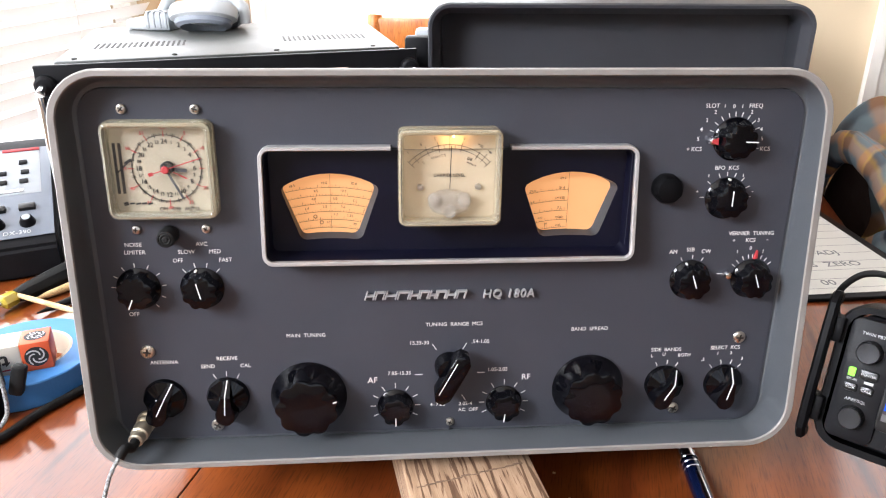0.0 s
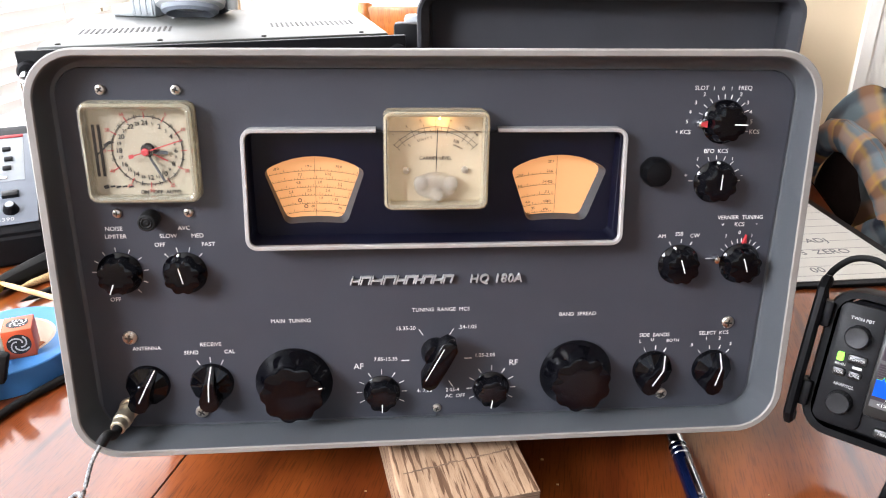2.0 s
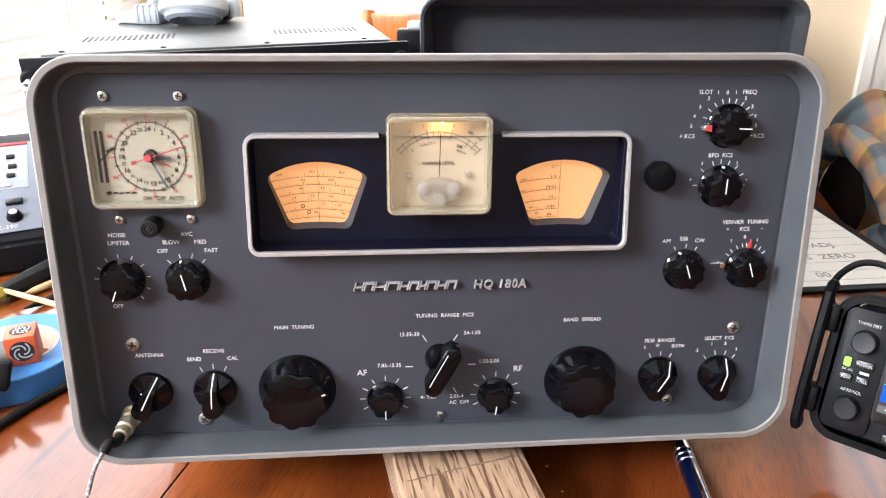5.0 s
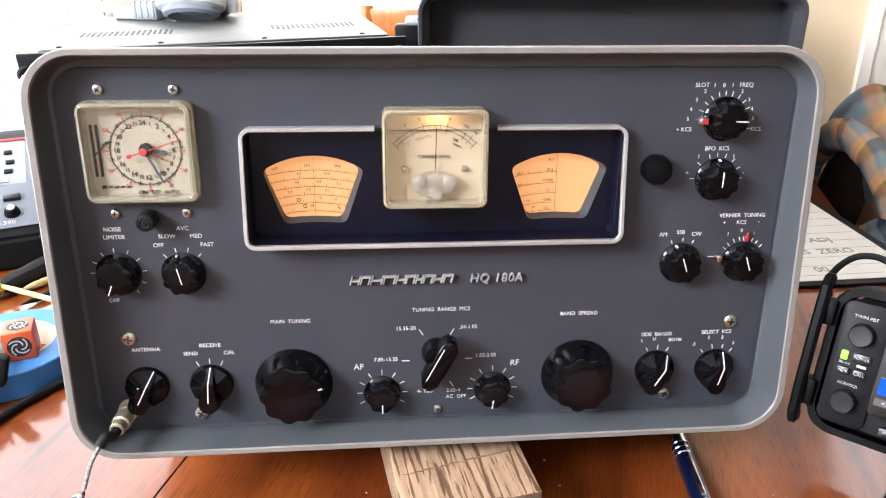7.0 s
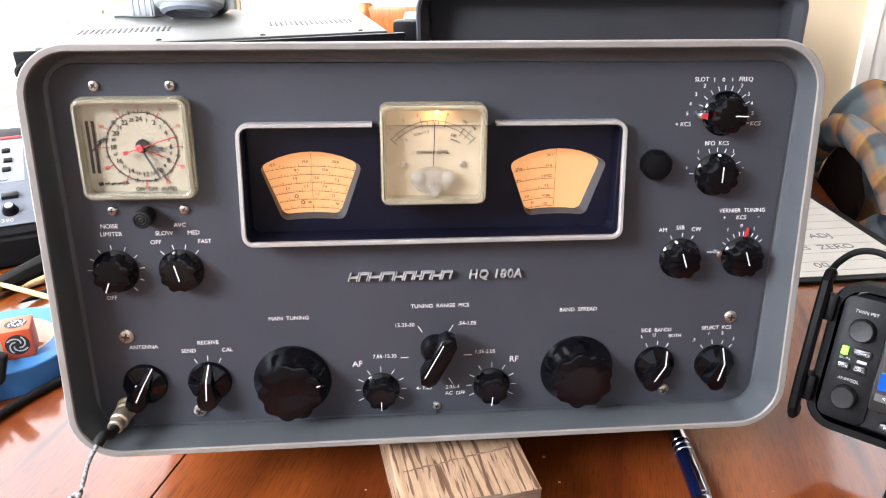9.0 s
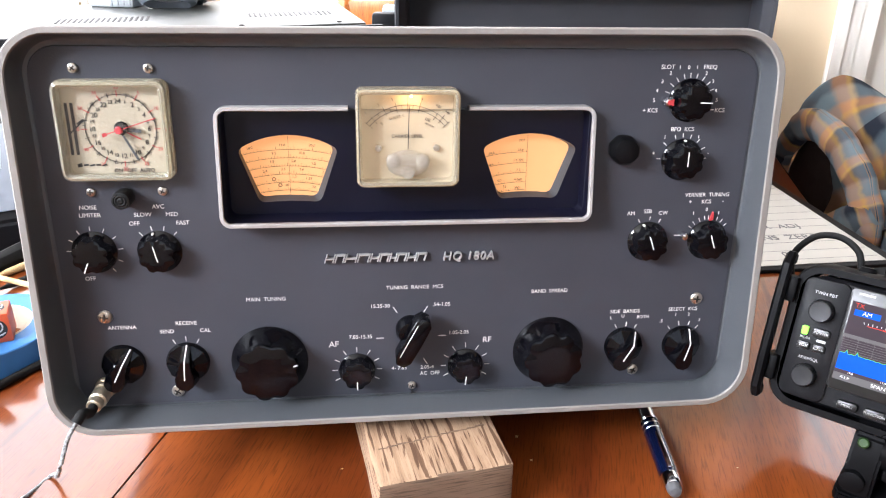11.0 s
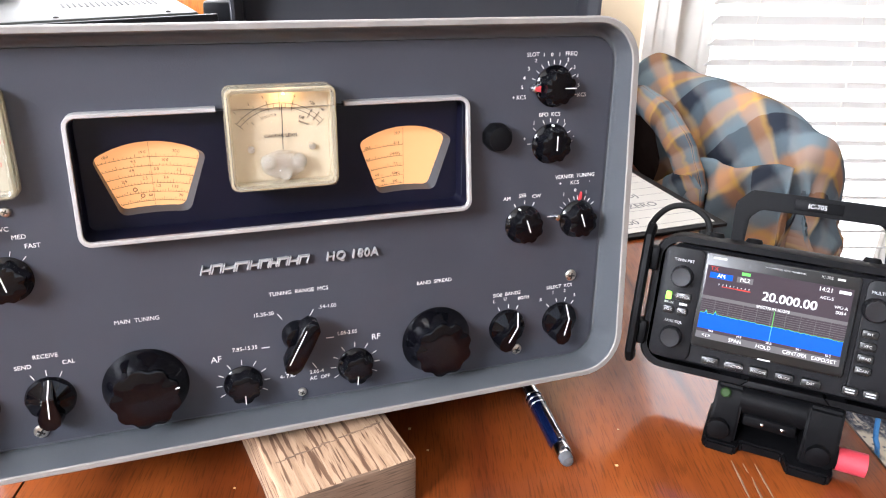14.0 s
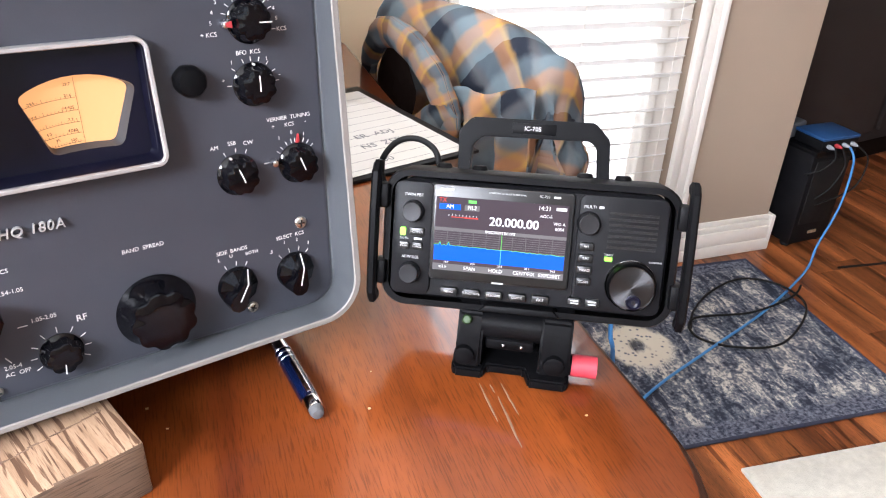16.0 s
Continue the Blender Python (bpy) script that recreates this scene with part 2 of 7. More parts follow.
BRASS = mat("aged_brass_nickel", (0.62, 0.55, 0.42), 0.42, metal=0.85, spread=0.25, scale=120, bump=0.1, bump_scale=300)
CHROME = mat("chrome", (0.75, 0.75, 0.77), 0.08, metal=1.0, spread=0.05, scale=30)
SLOT_BLACK = mat("screw_slot_black", (0.02, 0.018, 0.015), 0.7, spread=0.3, scale=200)
CREAM = mat("cream_dial_card", (0.335, 0.295, 0.215), 0.55, spread=0.05, scale=40)
# faint warm emission stands in for bulb light falling on the meter card
METER_CARD_GLOW = mat("meter_card_with_glow", (0.40, 0.345, 0.245), 0.5, spread=0.05, scale=60, emit=(1.0, 0.50, 0.17), strength=0.07)
METER_RIM = mat("clear_yellowed_plastic", (0.78, 0.73, 0.56), 0.10, spread=0.06, scale=50, coat=0.5, trans=0.75, ior=1.49)
CLEAR = mat("clear_plastic", (1.0, 1.0, 1.0), 0.02, trans=1.0, ior=1.02, coat=0.5)
SMOKE = mat("clear_movement_cover", (0.86, 0.82, 0.74), 0.06, trans=0.82, coat=0.8, ior=1.12, spread=0.05, scale=120)
DIAL_GLOW = mat("backlit_dial_film", (0.34, 0.19, 0.09), 0.6, spread=0.05, scale=50, emit=(1.0, 0.45, 0.165), strength=0.72)
DIAL_INK = mat("dial_brown_ink", (0.10, 0.045, 0.02), 0.7, spread=0.2, scale=300)
BLACK_INK = mat("black_ink", (0.02, 0.02, 0.02), 0.6, spread=0.2, scale=300)
RED_INK = mat("red_ink", (0.40, 0.035, 0.04), 0.5, spread=0.1, scale=200)
HAND_GREY = mat("clock_hand_grey", (0.07, 0.075, 0.08), 0.4, spread=0.1, scale=100)
CHERRY = wood("cherry_table", (0.090, 0.017, 0.004), (0.255, 0.060, 0.011), "Y", 12, rough=0.32, coat=1.0, grain=0.10, fleck=0.36, streak=26, streak_at=0.30)
CHERRY.node_tree.nodes["Principled BSDF"].inputs["Specular IOR Level"].default_value = 0.15
CHERRY.node_tree.nodes["Principled BSDF"].inputs["Coat Roughness"].default_value = 0.12
DARK_EDGE = wood("dark_table_edge", (0.02, 0.008, 0.004), (0.07, 0.02, 0.01), "Y", 20, rough=0.28, coat=0.3)
LUMBER = wood("weathered_lumber", (0.32, 0.195, 0.115), (0.52, 0.35, 0.225), "Y", 150, rough=0.8, grain=0.6, fleck=0.2, streak=360, streak_at=0.41)
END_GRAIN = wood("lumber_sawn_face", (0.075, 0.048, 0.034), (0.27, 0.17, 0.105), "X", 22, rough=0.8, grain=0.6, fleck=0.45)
ORANGE_WOOD = wood("honey_oak", (0.38, 0.11, 0.018), (0.62, 0.22, 0.042), "Z", 30, rough=0.35, coat=0.2)
FLOORBOARD = wood("oak_floorboard", (0.09, 0.025, 0.009), (0.46, 0.150, 0.045), "Y", 17, rough=0.34, coat=0.25, per_piece=0.4, fleck=0.5, streak=42, streak_at=0.34)
PINE = wood("bamboo_stick", (0.50, 0.32, 0.14), (0.70, 0.50, 0.26), "X", 60, rough=0.6)
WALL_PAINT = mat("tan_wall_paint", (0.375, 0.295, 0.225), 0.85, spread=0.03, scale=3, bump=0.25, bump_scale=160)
# cream paint; also brightens the tan wall left of the door
WALL_WHITE = mat("cream_and_brightened_tan_paint", (0.62, 0.50, 0.34), 0.85, spread=0.03, scale=3, bump=0.2, bump_scale=160)
TRIM_WHITE = mat("white_trim_paint", (0.78, 0.75, 0.69), 0.4, spread=0.04, scale=6, bump=0.05, bump_scale=80)
CEILING_WHITE = mat("ceiling_white", (0.8, 0.79, 0.76), 0.9, spread=0.03, scale=4, bump=0.4, bump_scale=90)
SLAT_WHITE = mat("blind_slat_white", (0.82, 0.82, 0.80), 0.5, spread=0.03, scale=10)
_t = SLAT_WHITE.node_tree
_tr, _mx = _t.nodes.new("ShaderNodeBsdfTranslucent"), _t.nodes.new("ShaderNodeMixShader")
_tr.inputs[0].default_value, _mx.inputs[0].default_value = (0.93, 0.93, 0.92, 1), 0.66
_t.links.new(_t.nodes["Principled BSDF"].outputs[0], _mx.inputs[1])
_t.links.new(_tr.outputs[0], _mx.inputs[2])
_t.links.new(_mx.outputs[0], _t.nodes["Material Output"].inputs[0])
DAYLIGHT = mat("overcast_sky_backdrop", (0.6, 0.6, 0.6), 1.0, emit=(0.97, 0.98, 1.0), strength=1.6, spread=0.05, scale=1.3)
BLACK_PLASTIC = mat("black_plastic", (0.007, 0.007, 0.008), 0.42, spec=0.13, spread=0.2, scale=30, bump=0.12, bump_scale=900)
BLACK_METAL = mat("black_anodised", (0.0035, 0.0035, 0.004), 0.46, spec=0.09, spread=0.2, scale=50, bump=0.05, bump_scale=600)
RUBBER = mat("black_rubber", (0.009, 0.009, 0.009), 0.6, spec=0.25, spread=0.2, scale=60, bump=0.1, bump_scale=300)
KNOB_GREY = mat("knob_dark_grey", (0.016, 0.016, 0.018), 0.3, metal=0.4, spread=0.2, scale=60)
DARK_DIAL = mat("spun_dark_metal", (0.05, 0.05, 0.053), 0.30, metal=1.0, spread=0.3, scale=40, stretch=(1, 1, 0.1))
RED_RUBBER = mat("pinkish_red_rubber", (0.47, 0.038, 0.055), 0.55, spread=0.08, scale=60, bump=0.2, bump_scale=200)
LABEL_WHITE = mat("label_white", (0.50, 0.50, 0.50), 0.5, spread=0.04, scale=200)
BUTTON_BLACK = mat("button_black", (0.006, 0.006, 0.006), 0.3, spread=0.2, scale=90)
SCREEN_BASE = mat("lit_screen_dark", (0.02, 0.016, 0.018), 0.12, spec=0.25, emit=(0.085, 0.065, 0.085), strength=0.6, spread=0.1, scale=60)
SCREEN_BAR = mat("lit_screen_grey", (0.05, 0.05, 0.05), 0.12, spec=0.25, emit=(0.17, 0.16, 0.17), strength=0.7, spread=0.05, scale=60)
SCREEN_BLUE = mat("lit_screen_blue", (0.005, 0.03, 0.16), 0.12, spec=0.25, emit=(0.003, 0.11, 0.85), strength=0.9, spread=0.1, scale=300)
SCREEN_GREEN = mat("lit_screen_green", (0.05, 0.2, 0.05), 0.12, emit=(0.15, 0.75, 0.12), strength=0.8, spread=0.05, scale=60)
SCREEN_WHITE = mat("lit_screen_white", (0.3, 0.3, 0.3), 0.12, emit=(0.9, 0.9, 0.92), strength=1.0, spread=0.05, scale=60)
SCREEN_RED = mat("lit_screen_red", (0.2, 0.02, 0.02), 0.12, emit=(0.75, 0.06, 0.04), strength=0.8, spread=0.05, scale=60)
LED_GREEN = mat("green_led", (0.1, 0.4, 0.05), 0.3, emit=(0.25, 1.0, 0.03), strength=1.6, spread=0.05, scale=60)
BLUE_TAPE = mat("blue_masking_tape", (0.045, 0.19, 0.46), 0.6, spread=0.10, scale=30, bump=0.2, bump_scale=400)
CARD = mat("grey_cardboard", (0.45, 0.38, 0.30), 0.9, spread=0.1, scale=40, bump=0.3, bump_scale=200)
BOX_CREAM = mat("carton_cream", (0.60, 0.56, 0.48), 0.55, spread=0.08, scale=50)
BOX_ORANGE = mat("carton_orange_red", (0.62, 0.10, 0.035), 0.5, spread=0.10, scale=60)
YELLOW_CLEAR = mat("yellow_clear_handle", (0.62, 0.50, 0.06), 0.2, spread=0.1, scale=60, trans=0.4)
STEEL = mat("tool_steel", (0.5, 0.5, 0.5), 0.25, metal=1.0, spread=0.1, scale=90)
PAPER = mat("white_paper", (0.58, 0.565, 0.52), 0.8, spread=0.03, scale=20, bump=0.1, bump_scale=200)
NAVY = mat("navy_lacquer", (0.002, 0.005, 0.024), 0.12, spread=0.1, scale=60, coat=0.8)
BLUE_CABLE = mat("blue_cable_jacket", (0.05, 0.22, 0.50), 0.5, spread=0.08, scale=60)
MAT_BEIGE = mat("beige_mat_pile", (0.66, 0.64, 0.56), 0.95, second=(0.50, 0.485, 0.42), scale=60, bump=0.8, bump_scale=400)
DARK_CLOTH = mat("dark_upholstery", (0.022, 0.015, 0.013), 0.8, spread=0.3, scale=12, bump=0.4, bump_scale=200)
# near-black brown: painted shade in the shirt's collar, and the sideboard's plinth
SHADE_AND_PLINTH = mat("collar_shade_and_plinth_brown", (0.008, 0.004, 0.003), 0.85, spec=0.1, spread=0.3, scale=12, bump=0.3, bump_scale=90)
SILVER_PLASTIC = mat("silver_plastic", (0.34, 0.365, 0.385), 0.4, spread=0.08, scale=40)
SLATE_GREY = mat("slate_grey_plastic", (0.17, 0.19, 0.225), 0.42, spread=0.08, scale=30, bump=0.08, bump_scale=700)
LCD_GREY = mat("lcd_grey", (0.55, 0.55, 0.52), 0.2, spread=0.05, scale=40)
BRUSHED_BLACK = mat("black_steel_lid", (0.050, 0.053, 0.049), 0.40, metal=0.2, spread=0.15, scale=18, bump=0.05, bump_scale=300)
GREY_WHITE_PLASTIC = mat("grey_white_plastic", (0.45, 0.47, 0.48), 0.3, spread=0.1, scale=30)
_t = DARK_DIAL.node_tree
_tan = _t.nodes.new("ShaderNodeTangent")
_tan.direction_type, _tan.axis = "RADIAL", "Y"
_t.links.new(_tan.outputs[0], _t.nodes["Principled BSDF"].inputs["Tangent"])
_t.nodes["Principled BSDF"].inputs["Anisotropic"].default_value = 0.85
FLANNEL = plaid("plaid_flannel")
RUG = rug_material("worn_rug")
BRAID = mat("black_white_braid", (0.005, 0.005, 0.005), 0.7, second=(0.50, 0.50, 0.50), scale=620, bump=0.4, bump_scale=500)
KNOB_BRASS = mat("polished_brass", (0.62, 0.44, 0.16), 0.15, metal=1.0, spread=0.1, scale=30)


# ---- building blocks ----
def link_mesh(name, bm, material, smooth=30):
    bmesh.ops.recalc_face_normals(bm, faces=bm.faces[:])
    me = bpy.data.meshes.new(name)
    bm.to_mesh(me)
    bm.free()
    for p in me.polygons:
        p.use_smooth = True
    me.set_sharp_from_angle(angle=radians(smooth))
    for m in (material if isinstance(material, (list, tuple)) else (material,)):
        me.materials.append(m)
    return new(name, me)


def part(name, bm, material, parent, label="", smooth=30):
    ob = link_mesh(name, bm, material, smooth)
    ob.parent = parent
    return tagged(ob, label)


def thing(name, label, category, m=None, group=""):
    ob = new(name)
    ob.empty_display_size = 0.02
    if m is not None:
        ob.matrix_world = m
    return tagged(ob, label, category, group)


def solid(name, bm, material, label, category, m=None, group="", kind="", smooth=30):
    ob = link_mesh(name, bm, material, smooth)
    if m is not None:
        ob.matrix_world = m
    return tagged(ob, label, category, group, kind)


def box(a, b, bevel=0.0, bm=None, m=None, seg=2):
    """A box from corner a to corner b, with rounded edges."""
    one = bmesh.new()
    bmesh.ops.create_cube(one, size=1)
    for v in one.verts:
        v.co = Vector([a[i] + (v.co[i] + 0.5) * (b[i] - a[i]) for i in range(3)])
    if bevel:
        bmesh.ops.bevel(one, geom=one.edges[:], offset=bevel, segments=seg, affect="EDGES", profile=0.5)
    return merge(one, bm, m)


def merge(one, bm=None, m=None, mi=None):
    if m is not None:
        one.transform(m)
    if mi is not None:
        for f in one.faces:
            f.material_index = mi
    if bm is None:
        return one
    me = bpy.data.meshes.new("tmp")
    one.to_mesh(me)
    one.free()
    bm.from_mesh(me)
    bpy.data.meshes.remove(me)
    return bm


def rrect(w, h, r, n=6, cx=0.0, cz=0.0):
    """Points of a rounded rectangle in x, z, anticlockwise."""
    pts = []
    for sx, sz, a0 in ((1, 1, 0), (-1, 1, 90), (-1, -1, 180), (1, -1, 270)):
        for i in range(n + 1):
            a = radians(a0 + 90 * i / n)
            pts.append((cx + sx * (w / 2 - r) + r * math.cos(a), cz + sz * (h / 2 - r) + r * math.sin(a)))
    return pts


def loft(rings, cap_first=False, cap_last=False, bm=None, closed=True):
    """Skin through rings of 3D points with equal counts."""
    one = bmesh.new()
    vs = [[one.verts.new(p) for p in ring] for ring in rings]
    n = len(rings[0])
    for a, b in zip(vs, vs[1:]):
        for i in range(n if closed else n - 1):
            j = (i + 1) % n
            one.faces.new((a[i], a[j], b[j], b[i]))
    if cap_first:
        one.faces.new(vs[0][::-1])
    if cap_last:
        one.faces.new(vs[-1])
    return merge(one, bm)


def at_y(pts, y):
    return [Vector((x, y, z)) for x, z in pts]


def plate(pts, y0, y1, bevel=0.0, bm=None, m=None, seg=2):
    """A flat shape in x, z given depth from y0 (front) to y1, with a rounded front edge."""
    one = bmesh.new()
    f = one.faces.new([one.verts.new((x, y0, z)) for x, z in pts])
    ext = bmesh.ops.extrude_face_region(one, geom=[f])
    for v in (g for g in ext["geom"] if isinstance(g, bmesh.types.BMVert)):
        v.co.y = y1
    if bevel:
        edges = [e for e in one.edges if abs(e.verts[0].co.y - y0) < 1e-6 and abs(e.verts[1].co.y - y0) < 1e-6]
        bmesh.ops.bevel(one, geom=edges, offset=bevel, segments=seg, affect="EDGES", profile=0.5)
    return merge(one, bm, m)


def sheet_with_holes(outer, holes, y, bm=None):
    """A flat sheet in the plane y, with openings."""
    one = bmesh.new()
    for loop in (outer, *holes):
        vs = [one.verts.new((x, y, z)) for x, z in loop]
        for i in range(len(vs)):
            one.edges.new((vs[i], vs[(i + 1) % len(vs)]))
    bmesh.ops.triangle_fill(one, use_beauty=True, use_dissolve=False, edges=one.edges[:])
    return merge(one, bm)


def lathe(profile, n=32, bm=None, m=None, wave=None):
    """Turned round the y axis: profile of (radius, y); wave(i, angle) scales the radius at step i."""
    rings = []
    for i, (r, y) in enumerate(profile):
        ring = []
        for k in range(n):
            a = 2 * math.pi * k / n
            q = r * (wave(i, a) if wave else 1)
            ring.append(Vector((q * math.cos(a), y, q * math.sin(a))))
        rings.append(ring)
    return merge(loft(rings, True, True), bm, m)


def tube(points, r, n=10, bm=None, closed=False, caps=True, smooth_steps=0):
    """A round bar or cable through points."""
    pts = [Vector(p) for p in points]
    if smooth_steps:
        out = []
        for i in range(len(pts) - 1):
            p0, p1, p2, p3 = pts[max(i - 1, 0)], pts[i], pts[i + 1], pts[min(i + 2, len(pts) - 1)]
            for k in range(smooth_steps):
                t = k / smooth_steps
                out.append(0.5 * ((2 * p1) + (p2 - p0) * t + (2 * p0 - 5 * p1 + 4 * p2 - p3) * t * t + (3 * p1 - p0 - 3 * p2 + p3) * t ** 3))
        pts = out + [pts[-1]]
    rings = []
    up = Vector((0.13, 0.31, 0.94)).normalized()
    for i, p in enumerate(pts):
        d = (pts[min(i + 1, len(pts) - 1)] - pts[max(i - 1, 0)]).normalized()
        s = d.cross(up).normalized()
        u = s.cross(d)
        rings.append([p + r * (math.cos(2 * math.pi * k / n) * s + math.sin(2 * math.pi * k / n) * u) for k in range(n)])
    return merge(loft(rings, caps, caps), bm)


def lettering(body, size, x, z, y, bm=None, depth=0.00012, angle=0.0, slant=0.0, bold=0.0, align="CENTER", spacing=1.0):
    """Writing in the plane y of a panel, facing -y; size is the height of a capital."""
    c = bpy.data.curves.new("writing", "FONT")
    c.body, c.size, c.extrude, c.shear, c.offset = body, size / 0.69, depth, slant, bold
    c.align_x, c.align_y, c.space_character, c.resolution_u = align, "CENTER", spacing, 3
    ob = bpy.data.objects.new("writing", c)
    me = bpy.data.meshes.new_from_object(ob)
    one = bmesh.new()
    one.from_mesh(me)
    bpy.data.objects.remove(ob)
    bpy.data.curves.remove(c)
    bpy.data.meshes.remove(me)
    return merge(one, bm, pose(x, y, z) @ pose(0, 0, 0, 90, 0, 0) @ pose(0, 0, 0, 0, 0, angle))


def bar(x0, z0, x1, z1, w, y, bm=None, depth=0.0002):
    """A thin straight stroke lying on the plane y of a panel."""
    d = Vector((x1 - x0, 0, z1 - z0))
    L = d.length
    a = math.degrees(math.atan2(z1 - z0, x1 - x0))
    return box((0, -depth, -w / 2), (L, depth, w / 2), 0, bm, pose(x0, y, z0, 0, -a, 0))


def ticks(cx, cz, r0, r1, angles, w, y, bm=None):
    """Scale strokes round a knob; angles in degrees clockwise from the top."""
    bm = bm or bmesh.new()
    for a in angles:
        s, c = math.sin(radians(a)), math.cos(radians(a))
        bar(cx + r0 * s, cz + r0 * c, cx + r1 * s, cz + r1 * c, w, y, bm)
    return bm


# ---- the room ----
def wall_box(name, a, b, material, label, bevel=0.0):
    return solid(name, box(a, b, bevel), material, label, "wall", kind="structure")


H = 2.55
DOORWALL, WEST, NOOK = 1.20, -1.52, 2.10
solid("floor_base", box((-1.7, -2.8, -0.12), (4.6, 3.4, -0.006)), DARK_EDGE, "dark wooden subfloor under the boards", "floor", kind="structure")
solid("ceiling", box((-1.7, -2.8, H), (4.6, 3.4, H + 0.1)), CEILING_WHITE, "white textured ceiling", "ceiling", kind="structure")
wall_box("wall_south_low", (-1.7, -2.8, 0), (4.6, -2.68, 0.95), WALL_PAINT, "tan painted wall below a window")
wall_box("wall_south_high", (-1.7, -2.8, 2.2), (4.6, -2.68, H), WALL_PAINT, "tan painted wall above a window")
wall_box("wall_south_end", (-1.7, -2.8, 0.95), (0.0, -2.68, 2.2), WALL_PAINT, "tan painted wall beside a window")
wall_box("wall_south_side", (2.0, -2.8, 0.95), (4.6, -2.68, 2.2), WALL_PAINT, "tan painted wall beside a window")
wall_box("wall_east", (4.48, -2.68, 0), (4.6, 3.4, H), WALL_PAINT, "tan painted wall of the far room")
wall_box("wall_far", (1.80, 3.28, 0), (4.48, 3.4, H), WALL_PAINT, "tan painted end wall of the far room")
# west wall with its window
wall_box("wall_west_low", (WEST - 0.12, -2.68, 0), (WEST, -0.95, 0.62), WALL_WHITE, "cream painted wall below a window")
wall_box("wall_west_sill", (WEST - 0.12, -0.95, 0), (WEST, NOOK + 0.12, 0.14), WALL_WHITE, "low cream painted wall below a tall window")
wall_box("wall_west_high", (WEST - 0.12, -2.68, 2.44), (WEST, NOOK + 0.12, H), WALL_WHITE, "cream painted wall above a window")
wall_box("wall_west_end", (WEST - 0.12, 1.98, 0.14), (WEST, NOOK + 0.12, 2.44), WALL_WHITE, "cream painted wall at a corner")
wall_box("wall_west_side", (WEST - 0.12, -1.06, 0.62), (WEST, -0.95, 2.44), WALL_WHITE, "cream painted pier between two windows")
wall_box("wall_west_corner", (WEST - 0.12, -2.68, 0.62), (WEST, -2.38, 2.44), WALL_WHITE, "cream painted wall beside a window")
# nook wall with its window
wall_box("wall_nook_low", (WEST, NOOK, 0), (0.14, NOOK + 0.12, 0.55), WALL_WHITE, "cream painted wall below a window")
wall_box("wall_nook_high", (WEST, NOOK, 2.2), (0.14, NOOK + 0.12, H), WALL_WHITE, "cream painted wall above a window")
wall_box("wall_nook_pier", (WEST, NOOK, 0.55), (-1.19, NOOK + 0.12, 2.2), WALL_WHITE, "cream painted pier between two windows")
wall_box("wall_nook_side", (-0.02, NOOK, 0.55), (0.14, NOOK + 0.12, 2.2), WALL_WHITE, "cream painted wall beside a window")
wall_box("wall_return", (0.02, DOORWALL, 0), (0.14, NOOK, H), WALL_PAINT, "tan painted return wall")
# wall with the glazed door
DL, DR, DTOP = 0.645, 1.395, 2.06
# cream in place of tan brightens this wall, as nook daylight would
wall_box("wall_north_left", (0.14, DOORWALL, 0), (DL - 0.012, DOORWALL + 0.12, H), WALL_WHITE, "tan wall beside a glazed door, coloured paler as if brightly lit")
wall_box("wall_north_right", (DR + 0.012, DOORWALL, 0), (1.80, DOORWALL + 0.12, H), WALL_PAINT, "tan painted wall ending in an outer corner")
wall_box("wall_north_top", (DL - 0.012, DOORWALL, DTOP + 0.012), (DR + 0.012, DOORWALL + 0.12, H), WALL_PAINT, "tan painted wall above a door")
wall_box("wall_end", (1.70, DOORWALL + 0.12, 0), (1.80, 3.28, H), WALL_PAINT, "tan painted side wall of the far room")


